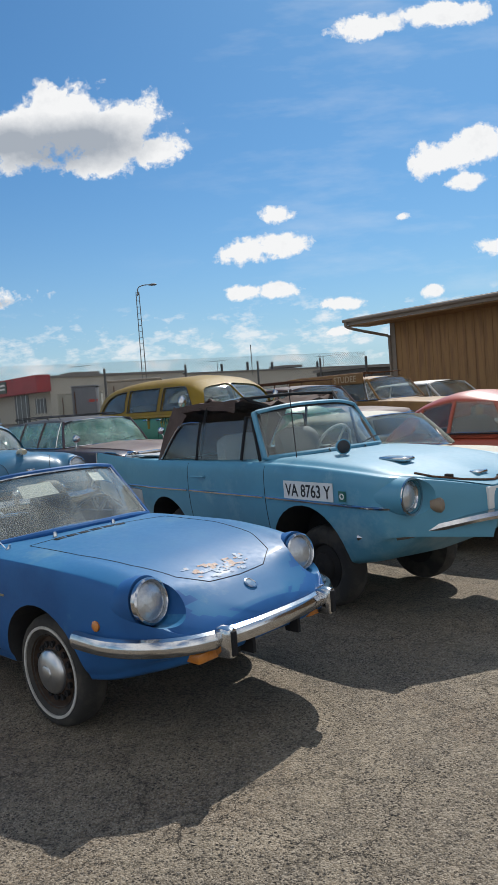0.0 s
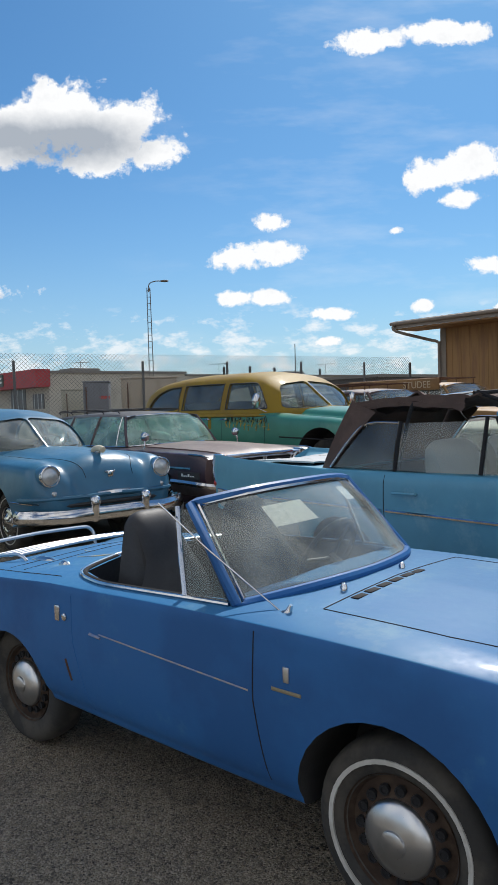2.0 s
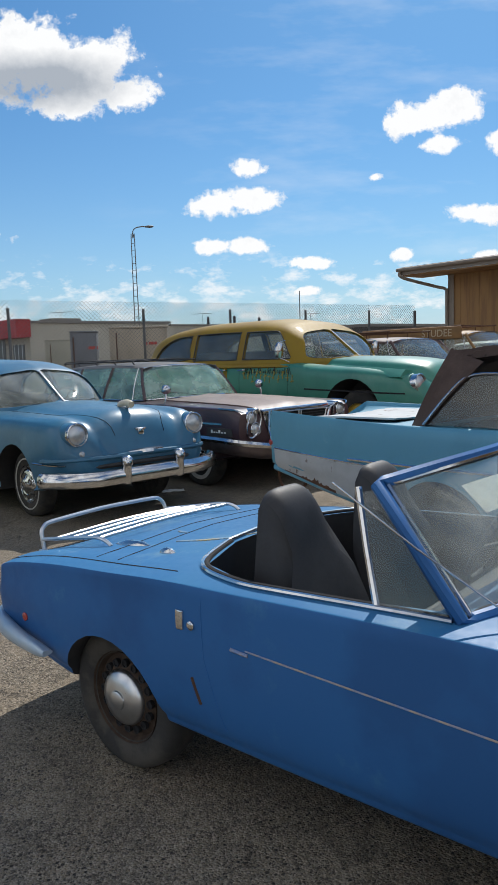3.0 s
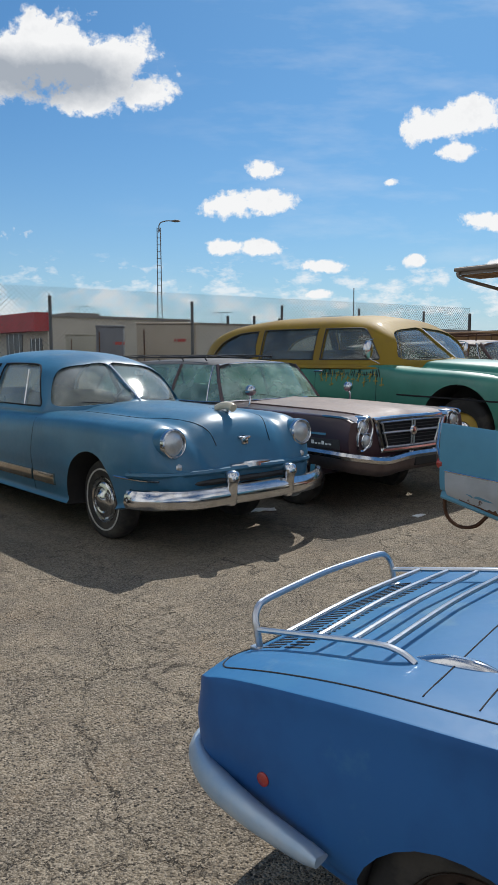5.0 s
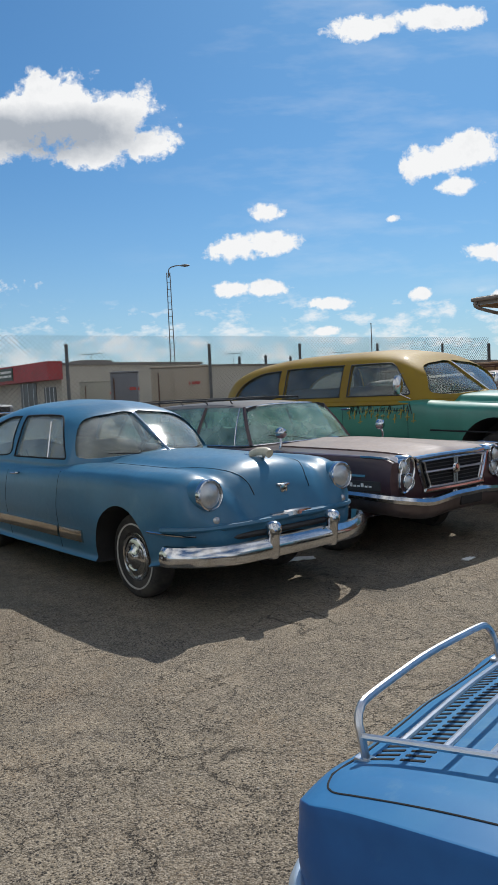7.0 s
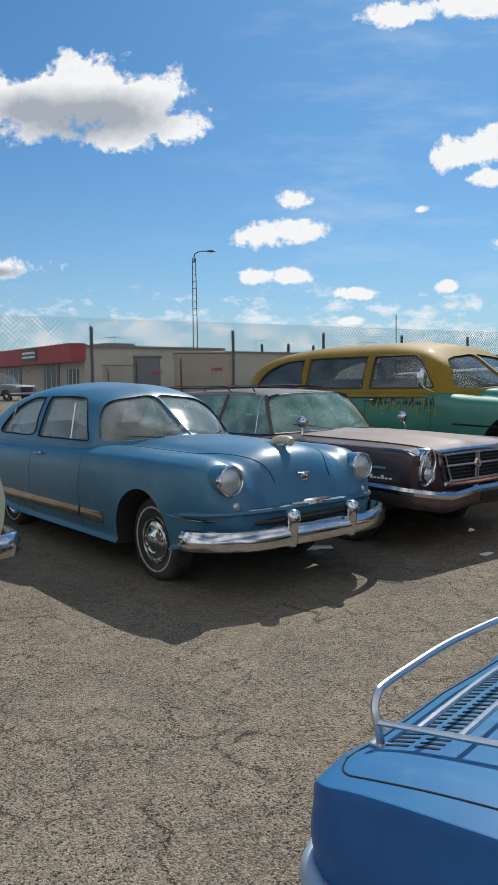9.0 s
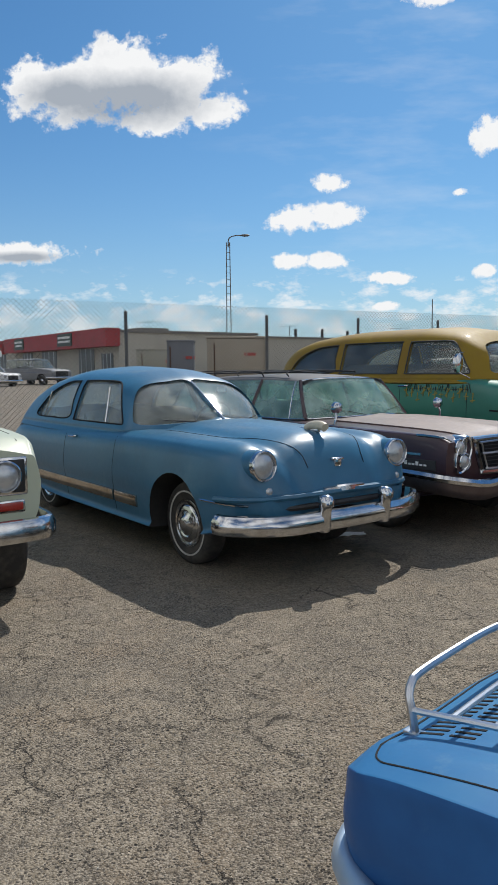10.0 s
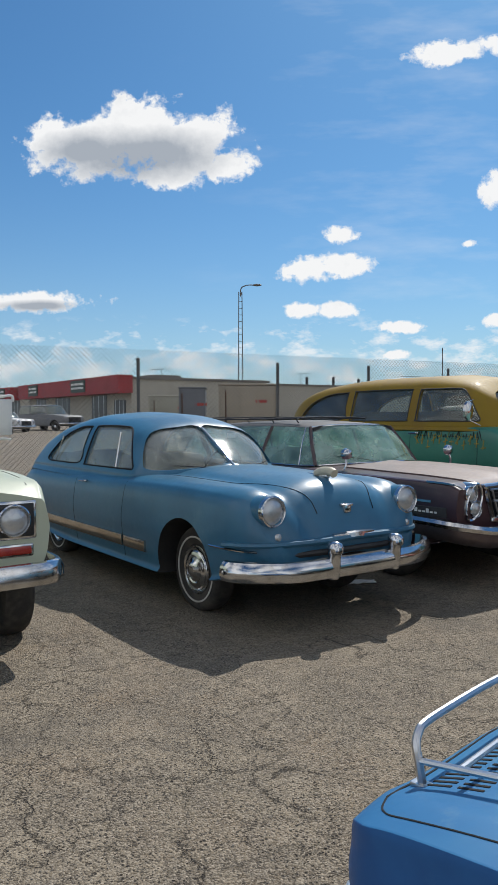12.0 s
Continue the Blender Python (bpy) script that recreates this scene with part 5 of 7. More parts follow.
    part("dashboard", boxed(-1.42, -0.72, 0.8, -1.2, 0.72, 1.0, bevel=0.05), TRIM, car)
    steering(car, -1.55, 0.38, 1.02, TRIM, 0.2)
    # roof rack
    rk = bars(car, "roof_rack", [(-1.75, -0.52, 1.545), (-3.9, -0.52, 1.525)], 0.010, TRIM)
    part("rack_rail", tube([(-1.75, 0.52, 1.545), (-3.9, 0.52, 1.525)], 0.010), TRIM, rk)
    for x in (-1.8, -2.3, -2.85, -3.4, -3.85):
        part("rack_bar", tube(spline([(x, -0.53, 1.49), (x, -0.52, 1.545), (x, 0, 1.56), (x, 0.52, 1.545), (x, 0.53, 1.49)], 4), 0.008, 6), TRIM, rk)
    # wing mirrors
    for s in (-1, 1):
        m = part("wing_mirror", lathe([(0.02, -0.06), (0.055, -0.04), (0.062, 0.0), (0.055, 0.012), (0.003, 0.012)], 20, m=Matrix.Translation((-0.66, s * 0.80, 1.17)) @ Matrix.Rotation(radians(-100), 4, "Z")), CHROME, car)
        part("mirror_stalk", tube([(-0.64, s * 0.83, 1.0), (-0.63, s * 0.82, 1.08), (-0.66, s * 0.80, 1.16)], 0.013, 8), CHROME, m)
        # side spear and name plate
        part("side_spear", rings(bmesh.new(), [[Vector((x, s * (sh.side_y(x, z) + o), z)) for z, o in ((0.815, 0.0), (0.81, 0.010), (0.79, 0.010), (0.785, 0.0))] for x in np.linspace(0.66, -4.0, 30)]), CHROME, car)
        plate = part("name_panel", rings(bmesh.new(), [[Vector((x, s * (sh.side_y(x, z) + o), z)) for z, o in ((0.755, 0.0), (0.75, 0.008), (0.665, 0.008), (0.66, 0.0))] for x in np.linspace(0.82, 0.40, 5)]), TRIM, car, "dark name panel with pale script")
        for k in range(6):
            x = 0.48 + 0.044 * k
            part("script_bar", boxed(x, s * (sh.side_y(x, 0.71) + 0.010) - 0.003, 0.697, x + 0.030, s * (sh.side_y(x, 0.71) + 0.010) + 0.003, 0.713 + (0.02 if k in (0, 3) else 0)), PAPER, plate)
        part("side_spear", rings(bmesh.new(), [[Vector((x, s * (sh.side_y(x, z) + o), z)) for z, o in ((0.655, 0.0), (0.65, 0.014), (0.632, 0.014), (0.626, 0.0))] for x in np.linspace(0.86, 0.38, 5)]), CHROME, car)
        # slanted lamp pair
        pod = part("lamp_pod", rings(bmesh.new(), [[Vector((x, s * (0.715 + dx) + (0.105 * k) * math.cos(a) - s * 0.045 * math.sin(a), 0.80 + 0.175 * k * math.sin(a))) for a in (2 * math.pi * i / 26 for i in range(26))] for x, k, dx in ((0.80, 1.0, 0), (0.935, 1.0, 0), (0.95, 0.93, 0), (0.94, 0.85, 0), (0.91, 0.83, 0))]), CHROME, car)
        headlight(car, facing(0.925, s * 0.745, 0.87, 0, 0), 0.066, depth=0.04).parent = car
        headlight(car, facing(0.925, s * 0.685, 0.735, 0, 0), 0.066, depth=0.04)
        part("wing_corner", tube(spline([(0.60, s * 0.95, 0.975), (0.86, s * 0.92, 0.965), (0.93, s * 0.86, 0.93)], 5), 0.010, 6), CHROME, car)
    # grille
    gp = [(0.50, 0.935), (0.545, 0.90), (0.46, 0.66), (0.40, 0.625)]
    loop = [(0.935, y, z) for y, z in gp] + [(0.935, -y, z) for y, z in gp[::-1]]
    part("grille_back", rings(bmesh.new(), [[Vector((x, p[1] * 0.97, p[2])) for p in loop] for x in (0.86, 0.932)]), SEAM, car)
    g = part("grille", tube(spline(loop, 5, closed=True), 0.026, 8, closed=True), CHROME, car, "chrome grille frame with cross bars")
    inner = [(0.95, y * 0.86, 0.78 + (z - 0.78) * 0.80) for _, y, z in loop]
    part("grille_inner", tube(spline(inner, 5, closed=True), 0.010, 6, closed=True), ALU, g)
    for z in (0.80,):
        part("grille_bar", tube([(0.955, -0.47, z), (0.965, 0, z), (0.955, 0.47, z)], 0.012, 6), ALU, g)
    for y in (-0.02, 0.02):
        part("grille_bar", tube([(0.955, y, 0.65), (0.965, y, 0.91)], 0.010, 6), ALU, g)
    for z, w in ((0.690, 0.42), (0.725, 0.43), (0.760, 0.44), (0.835, 0.46), (0.868, 0.47)):
        part("grille_bar", tube([(0.942, -w, z), (0.952, 0, z), (0.942, w, z)], 0.004, 6), TRIM, g)
    part("grille_badge", lathe([(0.05, -0.02), (0.055, 0.0), (0.045, 0.014), (0.03, 0.018), (0.003, 0.018)], 20, m=facing(0.965, 0, 0.80, 0, 0)), CHROME, g)
    # bumper with its sunk middle
    path = bump_path([(0.30, -0.985, 0.58), (0.70, -0.985, 0.575), (0.92, -0.95, 0.56), (1.02, -0.80, 0.53), (1.06, -0.56, 0.50), (1.08, -0.25, 0.53), (1.085, 0, 0.535)])
    b = part("front_bumper", sweep(path, [(0.0, 0.085), (0.04, 0.08), (0.06, 0.05), (0.05, 0.018), (0.0, 0.01)]), CHROME, car, "dull chrome front bumper with sunk middle")
    # lower face: the dark ground's reflection put into a dull metal colour
    part("bumper_apron", sweep(path, [(0.0, 0.012), (0.044, 0.014), (0.036, -0.03), (0.02, -0.08), (-0.02, -0.11), (-0.04, 0.0)]), material("ground_toned_chrome", (0.17, 0.14, 0.145), 0.4, metal=0.85, second=(0.11, 0.09, 0.09), scale=9), b, "lower face darkened for the ground it mirrors")
    part("number_recess", boxed(1.10, -0.17, 0.47, 1.135, 0.17, 0.565, bevel=0.01), DARK, b)
    for x in (0, -3.1):
        for s in (-1, 1):
            wheel(car, x, s, 0.80, 0.35, 0.18, 0.19, CHROME, TRIM, (0.215, 0.262), cap_r=0.9, dish=0.02)


purple_estate()


# ---- the tall green and yellow estate ----
def tall_estate():
    green = material("sea_green_paint", (0.040, 0.205, 0.150), 0.36, second=(0.032, 0.165, 0.12), scale=1.5, amount=0.9, third=(0.09, 0.23, 0.18), third_scale=1.2, third_at=(0.56, 0.8), coat=0.25)
    yellow = material("mustard_paint", (0.255, 0.165, 0.014), 0.6, spec=0.25, second=(0.22, 0.135, 0.02), scale=2.2, amount=0.9, third=(0.38, 0.29, 0.09), third_scale=1.6, third_at=(0.62, 0.82), coat=0.05)
    car = thing("taxi_wagon", on_row(-5.25, 8.02, dz=-0.01) @ Matrix.Scale(1.09, 4), "tall old sea-green wagon with mustard yellow top and worn door lettering", "car", "parked cars")
    zt = curve((-5.2, 0.75), (-5.0, 0.98), (-4.2, 1.12), (-1.2, 1.13), (-0.6, 1.16), (0.2, 1.14), (0.8, 1.08), (1.0, 0.98), (1.12, 0.80))
    zc = curve((-5.2, 0.7), (-5.0, 0.9), (-4.2, 1.08), (-1.2, 1.12), (-0.6, 1.06), (0.2, 1.02), (0.8, 0.95), (1.0, 0.86), (1.12, 0.72))
    ww = curve((-5.2, 0.70), (-4.6, 0.88), (-3, 0.93), (-0.8, 0.93), (0.2, 0.93), (0.8, 0.88), (1.12, 0.70))
    zb = curve((-5.2, 0.45), (-4, 0.32), (0, 0.30), (1.12, 0.48))
    dip = curve((-5.2, 0), (-1.2, 0.0), (-0.5, 0.05), (0.4, 0.10), (1.0, 0.08), (1.12, 0.0))

    def half(x):
        t, c, w, b, v = zt(x), zc(x), ww(x), zb(x), dip(x)
        m = b + (c - b) * 0.45
        return [(0, t), (w * 0.28, t - 0.012), (w * 0.48, t * 0.8 + c * 0.2 - v * 0.4), (w * 0.58, c - v * 0.3), (w * 0.76, c), (w * 0.90, c - 0.02), (w * 0.98, c - 0.10), (w, m + 0.06), (w - 0.004, m - 0.08), (w - 0.03, b + 0.06), (w - 0.08, b), (0, b)]
    sh = Shell(-5.2, 1.12, half, 70, bulge=(0.05, 0.03))
    body = part("body", sh.mesh(), [green, DARK], car, "faded sea-green paint")
    carve(body, cutter_mesh([(0.12, 0.42, 0.46, 0.5, 1.2)], ([(-0.95, 0.5), (-1.1, 0.78), (-4.4, 0.76)], 0.5, 1.5), DARK))
    zr = curve((-5.12, 0.96), (-5.0, 1.18), (-4.8, 1.40), (-4.5, 1.57), (-4.0, 1.69), (-3.0, 1.755), (-2.0, 1.75), (-1.4, 1.69), (-1.1, 1.565), (-0.8, 1.36), (-0.46, 1.12))
    wb = curve((-5.12, 0.50), (-4.8, 0.70), (-4.3, 0.84), (-3.5, 0.895), (-1.4, 0.89), (-1.05, 0.865), (-0.9, 0.80), (-0.75, 0.66), (-0.58, 0.40), (-0.46, 0.10))

    def upper(x, inset):
        t, w = zr(x) - inset, wb(x) - inset
        b = min(1.10, t - 0.03) if x > -4.7 else min(1.10 - 0.2 * min(1, (-4.7 - x) / 0.42), t - 0.03)
        h = t - b
        return [(0, t), (w * 0.45, t - 0.04 * h), (w * 0.70, t - 0.12 * h), (w * 0.83, t - 0.26 * h), (w * 0.91, t - 0.55 * h), (w * 0.985, b + 0.08 * h), (w, b - 0.02), (w - 0.03, b - 0.08), (0, b - 0.08)]
    greenhouse(car, yellow, GLASS, upper, -5.12, -0.46,
               [[(-1.05, 1.165), (-1.12, 1.26), (-1.24, 1.42), (-1.34, 1.52), (-1.45, 1.545), (-1.75, 1.55), (-1.99, 1.55), (-2.02, 1.53), (-2.02, 1.34), (-2.02, 1.175), (-1.99, 1.15), (-1.6, 1.15), (-1.15, 1.15)], [(-2.16, 1.175), (-2.16, 1.34), (-2.16, 1.535), (-2.19, 1.555), (-2.7, 1.56), (-3.2, 1.555), (-3.23, 1.535), (-3.23, 1.34), (-3.23, 1.175), (-3.2, 1.15), (-2.7, 1.15), (-2.19, 1.15)],
                [(-3.37, 1.175), (-3.37, 1.34), (-3.37, 1.53), (-3.40, 1.545), (-3.8, 1.52), (-4.15, 1.42), (-4.33, 1.30), (-4.38, 1.17), (-3.9, 1.15)]],
               ([(0.018, 1.18), (0.018, 1.36), (0.018, 1.545), (0.25, 1.54), (0.50, 1.51), (0.63, 1.44), (0.71, 1.25), (0.70, 1.16), (0.5, 1.14), (0.25, 1.16)], -1.42), trim=TRIM,
               back=([(0.0, 1.53), (0.36, 1.52), (0.50, 1.46), (0.54, 1.34), (0.50, 1.22), (0.0, 1.20)], -4.2))
    # mustard band under the windows, split off by a seam
    for s in (-1, 1):
        part("waist_band", rings(bmesh.new(), [[Vector((x, s * (sh.side_y(x, z) + o), z)) for z, o in ((1.118, -0.03), (1.112, 0.006), (1.06, 0.004), (1.055, 0.0))] for x in np.linspace(-0.95, -4.7, 26)]), green, car)
        for x in (-1.02, -2.06, -3.28):
            part("door_seam", tube(sh.on_side(fine([(x, 1.06), (x, 0.6), (x + 0.02, 0.34)], 6), s, 0.0), 0.0032, 5), SEAM, body)
        for x in (-1.9, -2.35):
            part("door_handle", tube(spline([(x, s * 0.92, 1.0), (x - 0.01, s * 0.965, 1.0), (x - 0.14, s * 0.965, 0.995)], 4), 0.011, 6), CHROME, car)
        part("fender_spear", tube(sh.on_side(fine([(-0.7, 0.74), (0.9, 0.70)], 14), s, 0.002), 0.010, 6), SEAM, car)
        part("front_wing_ridge", rings(bmesh.new(), [[Vector((x, s * (0.62 + 0.24 * q), z)) for q, z in ((0, 0.96 + 0.0 * x), (0.25, 1.02 - 0.05 * max(x, 0)), (0.6, 1.045 - 0.07 * max(x, 0)), (0.9, 1.0 - 0.08 * max(x, 0)), (1.05, 0.90), (0.5, 0.86))] for x in np.linspace(-0.55, 0.85, 12)]), green, car)
        m = part("door_mirror", lathe([(0.02, -0.05), (0.085, -0.03), (0.09, 0.0), (0.08, 0.012), (0.003, 0.012)], 18, m=Matrix.Translation((-1.08, s * 1.03, 1.27)) @ Matrix.Rotation(radians(-95), 4, "Z") @ Matrix.Diagonal((0.75, 1, 1.25, 1))), CHROME, car)
        part("mirror_arm", tube([(-1.0, s * 0.90, 1.10), (-1.05, s * 1.02, 1.16), (-1.06, s * 1.02, 1.38), (-1.12, s * 0.86, 1.40)], 0.007, 6), CHROME, m)
        headlight(car, facing(1.0, s * 0.68, 0.82, 4, 0), 0.095, depth=0.2)
    # worn door lettering: unreadable strokes
    ink, mud = material("black_lettering", (0.02, 0.02, 0.018), 0.7), material("worn_yellow_lettering", (0.36, 0.26, 0.04), 0.7, second=(0.10, 0.2, 0.12), scale=30, amount=1.0)
    rnd = random.Random(5)
    sign = part("door_lettering", boxed(-1.9, -sh.side_y(-1.3, 0.98) - 0.004, 0.965, -1.0, -sh.side_y(-1.5, 0.98) + 0.002, 0.972), ink, car, "unreadable worn script on the doors")
    for i in range(30):
        x = -1.95 + 1.0 * i / 30
        h = rnd.uniform(0.02, 0.075)
        y = -sh.side_y(x, 0.98) - 0.004
        a = rnd.uniform(-0.25, 0.4)
        part("stroke", tube([(x - a * h, y, 0.965 - h * 0.5), (x + a * h, y, 0.965 + h)], 0.0055, 5), ink if i % 3 else mud, sign)
    for i in range(12):
        x = -1.95 + 1.1 * i / 12
        z = rnd.uniform(0.86, 0.93)
        y = -sh.side_y(x, 0.9) - 0.002
        part("stroke", tube([(x, y, z - 0.05), (x + 0.01, y, z + 0.06)], 0.009, 5), mud, sign)
        part("stroke", tube([(x - 0.025, y, z + rnd.uniform(-0.04, 0.06)), (x + 0.04, y, z + rnd.uniform(-0.04, 0.06))], 0.008, 5), mud, sign)
    part("yellow_stroke", boxed(-2.42, -sh.side_y(-2.4, 0.9) - 0.004, 0.84, -2.34, -sh.side_y(-2.4, 0.9), 1.05), yellow, sign)
    part("front_bumper", sweep(bump_path([(0.8, -0.92, 0.5), (1.1, -0.80, 0.5), (1.25, -0.4, 0.5), (1.28, 0, 0.5)]), HEAVY), CHROME, car)
    cloth = material("grey_cloth", (0.12, 0.12, 0.12), 0.9)
    for x in (-2.2, -3.3):
        seat(car, x, -0.7, 0.7, 0.85, 1.22, cloth, lean=0.1)
    part("dashboard", boxed(-1.0, -0.7, 0.95, -0.8, 0.7, 1.14, bevel=0.04), TRIM, car)
    hub = material("yellow_wheel", (0.45, 0.30, 0.04), 0.5, scale=10)
    for x in (0.12, -3.4):
        for s in (-1, 1):
            wheel(car, x, s, 0.80, 0.37, 0.18, 0.20, CHROME, hub, None, cap_r=0.55, dish=0.03)


tall_estate()


# ---- the pale blue amphibious convertible ----
def lettering(text, size, m, mt, parent):
    cu = bpy.data.curves.new("lettering", "FONT")
    cu.body, cu.size, cu.extrude, cu.offset = text, size, 0.001, 0.0012
    tmp = new("lettering_source", cu)
    bpy.context.view_layer.update()
    me = bpy.data.meshes.new_from_object(tmp.evaluated_get(bpy.context.evaluated_depsgraph_get()))
    bpy.data.objects.remove(tmp)
    me.materials.append(mt)
    xs = [v.co.x for v in me.vertices]
    ob = new("lettering", me)
    ob.parent = parent
    ob.matrix_local = m
    return ob, max(xs) - min(xs)


def amphibian():
    paint = material("pale_turquoise_paint", (0.090, 0.285, 0.405), 0.5, second=(0.072, 0.24, 0.345), scale=1.6, amount=0.9, third=(0.26, 0.42, 0.49), third_scale=1.5, third_at=(0.55, 0.75), coat=0.15)
    canvas = material("brown_canvas", (0.080, 0.052, 0.043), 0.9, second=(0.13, 0.088, 0.07), scale=5, bump=0.5, bump_scale=30)
    white = material("white_plate", (0.72, 0.72, 0.70), 0.6, second=(0.6, 0.6, 0.58), scale=9)
    ink = material("black_figures", (0.02, 0.02, 0.022), 0.6)
    car = thing("amphibious_car", on_row(0.35, 2.83, -10.4, dz=0.03), "pale turquoise amphibious convertible with tail fins and torn brown top", "car", "parked cars")
    zt = curve((-3.85, 1.00), (-3.4, 1.03), (-2.3, 1.06), (-0.8, 1.10), (-0.4, 1.115), (0.2, 1.08), (0.55, 1.02), (0.78, 0.955), (0.92, 0.90))
    zc = curve((-3.85, 1.10), (-3.4, 1.085), (-2.3, 1.065), (-0.8, 1.075), (-0.2, 1.06), (0.3, 1.03), (0.56, 1.0), (0.72, 0.965), (0.92, 0.885))
    ww = curve((-3.85, 0.60), (-3, 0.715), (-2, 0.78), (0, 0.78), (0.4, 0.765), (0.54, 0.735), (0.62, 0.66), (0.72, 0.52), (0.84, 0.30), (0.92, 0.12))
    zb = curve((-3.85, 0.60), (-3.0, 0.46), (-2.2, 0.36), (0, 0.35), (0.4, 0.41), (0.6, 0.54), (0.8, 0.69), (0.92, 0.78))
    wb = curve((-3.85, 0.56), (-2, 0.60), (0, 0.60), (0.5, 0.50), (0.8, 0.2), (0.92, 0.06))
    fin = curve((-3.85, 1.0), (-3.0, 0.8), (-2.3, 0.25), (-1.9, 0.0), (0.92, 0.0))

    def half(x):
        t, c, w, b, k = zt(x), zc(x), ww(x), zb(x), fin(x)
        return [(0, t), (w * 0.42, t - 0.006), (w * 0.76, t * 0.65 + c * 0.35 - 0.025 * k), (w - 0.10 + 0.055 * k, c - 0.004 - 0.03 * k), (w - 0.04 + 0.02 * k, c), (w - 0.008, c - 0.045), (w, c - 0.12), (w, 0.80 * c - 0.02), (w - 0.012, 0.60 * c + 0.02), (w - 0.05, b + 0.09), (w * 0.45 + wb(x) * 0.55, b + 0.02), (wb(x) * 0.8, b), (0, b - 0.02)]
    sh = Shell(-3.85, 0.92, half, 96, bulge=(0.01, 0.01))
    body = part("body", sh.mesh(), [paint, DARK], car, "chalky pale turquoise paint")
    plan = [(-0.72, 0.4), (-0.82, 0.62), (-1.5, 0.66), (-2.1, 0.63), (-2.22, 0.4)]
    carve(body, cutter_mesh([(-0.20, 0.38, 0.40, 0.40, 1.1), (-2.13, 0.37, 0.36, 0.40, 1.1)], (plan, 0.5, 1.4), DARK))
    for s in (-1, 1):
        carve(body, part("cutter", lathe([(0.122, -0.05), (0.126, 0.05), (0.14, 0.35)], 32, m=facing(0.640, s * 0.610, 0.872, 0, s * -8)), paint, smooth=0))
    for s in (-1, 1):
        # chrome rub strip, door
        part("rub_strip", tube(sh.on_side(fine([(0.58, 0.80), (0.2, 0.808), (-0.60, 0.815)], 8), s, 0.004), 0.011, 6), CHROME, car)
        part("rub_strip", tube(sh.on_side(fine([(-0.64, 0.815), (-1.68, 0.815)], 12), s, 0.004), 0.011, 6), CHROME, car)
        part("rub_strip", tube(sh.on_side(fine([(-1.72, 0.815), (-2.9, 0.80)], 12), s, 0.004), 0.011, 6), CHROME, car)
        for x in (-0.62, -1.70):
            part("door_seam", tube(sh.on_side(fine([(x, 1.05), (x, 0.8), (x + 0.01, 0.55)], 6), s, 0.0), 0.0032, 5), SEAM, body)
        y = s * (sh.side_y(-1.5, 0.95))
        part("door_handle", tube(spline([(-1.43, y, 0.945), (-1.44, y + s * 0.03, 0.945), (-1.60, y + s * 0.03, 0.94)], 4), 0.010, 6), paint, car)
        # lamps in their hooded eyes
        hl = headlight(car, facing(0.645, s * 0.610, 0.872, 0, s * -8), 0.088, depth=0.12)
        part("lamp_hood", lathe([(0.11, -0.34), (0.124, -0.10), (0.124, 0.03), (0.112, 0.032), (0.108, -0.02)], 30, m=facing(0.640, s * 0.610, 0.872, 0, s * -8)), paint, hl)
        part("hood_rim", lathe([(0.110, 0.03), (0.126, 0.032), (0.126, 0.042), (0.110, 0.040)], 30, m=facing(0.640, s * 0.610, 0.872, 0, s * -8), cap=False), CHROME, hl)
        part("fog_lamp", lathe([(0.03, -0.06), (0.048, -0.02), (0.05, 0.01), (0.03, 0.03), (0.003, 0.034)], 18, m=facing(0.76, s * 0.44, 0.80, 0, s * -40)), material("tan_lamp", (0.26, 0.20, 0.14), 0.5, scale=20), car)
        # side glass
        pane(car, "quarter_light", GLASS, [(-0.80, s * 0.665, 1.085), (-1.0, s * 0.68, 1.08)], [(-0.94, s * 0.595, 1.41), (-1.0, s * 0.60, 1.41)])
        bars(car, "quarter_light_frame", [(-0.79, s * 0.668, 1.08), (-0.955, s * 0.596, 1.425), (-1.02, s * 0.60, 1.43), (-1.02, s * 0.683, 1.08)], 0.013, SEAM)
        pane(car, "door_window", GLASS, [(-1.03, s * 0.685, 1.08), (-1.66, s * 0.685, 1.075)], [(-1.03, s * 0.60, 1.405), (-1.66, s * 0.61, 1.39)], bow=0.01)
        bars(car, "window_post", [(-1.68, s * 0.688, 1.07), (-1.68, s * 0.61, 1.40)], 0.012, SEAM)
        pane(car, "rear_side_window", GLASS, [(-1.70, s * 0.685, 1.075), (-2.26, s * 0.67, 1.07)], [(-1.70, s * 0.61, 1.385), (-1.98, s * 0.61, 1.38)], bow=0.01)
        bars(car, "window_post", spline([(-2.30, s * 0.67, 1.07), (-2.12, s * 0.64, 1.28), (-1.98, s * 0.615, 1.385), (-1.70, s * 0.612, 1.392)], 4), 0.009, CHROME)
    # bow of the hull: lid edge, bumper strip, badge, cleats
    part("deck_lid_edge", tube(sh.on_top(fine([(0.60, -0.48), (0.70, -0.42), (0.80, -0.25), (0.88, 0), (0.80, 0.25), (0.70, 0.42), (0.60, 0.48)], 5), 0.002), 0.010, 6), RUST, car)
    bow = bump_path([(0.30, -0.72, 0.60), (0.55, -0.62, 0.61), (0.74, -0.42, 0.66), (0.90, -0.20, 0.70), (0.98, 0, 0.71)])
    part("bow_bumper", sweep(bow, [(0.0, 0.03), (0.035, 0.022), (0.045, -0.005), (0.03, -0.028), (0.0, -0.03)]), CHROME, car, "thin dented chrome bow bumper")
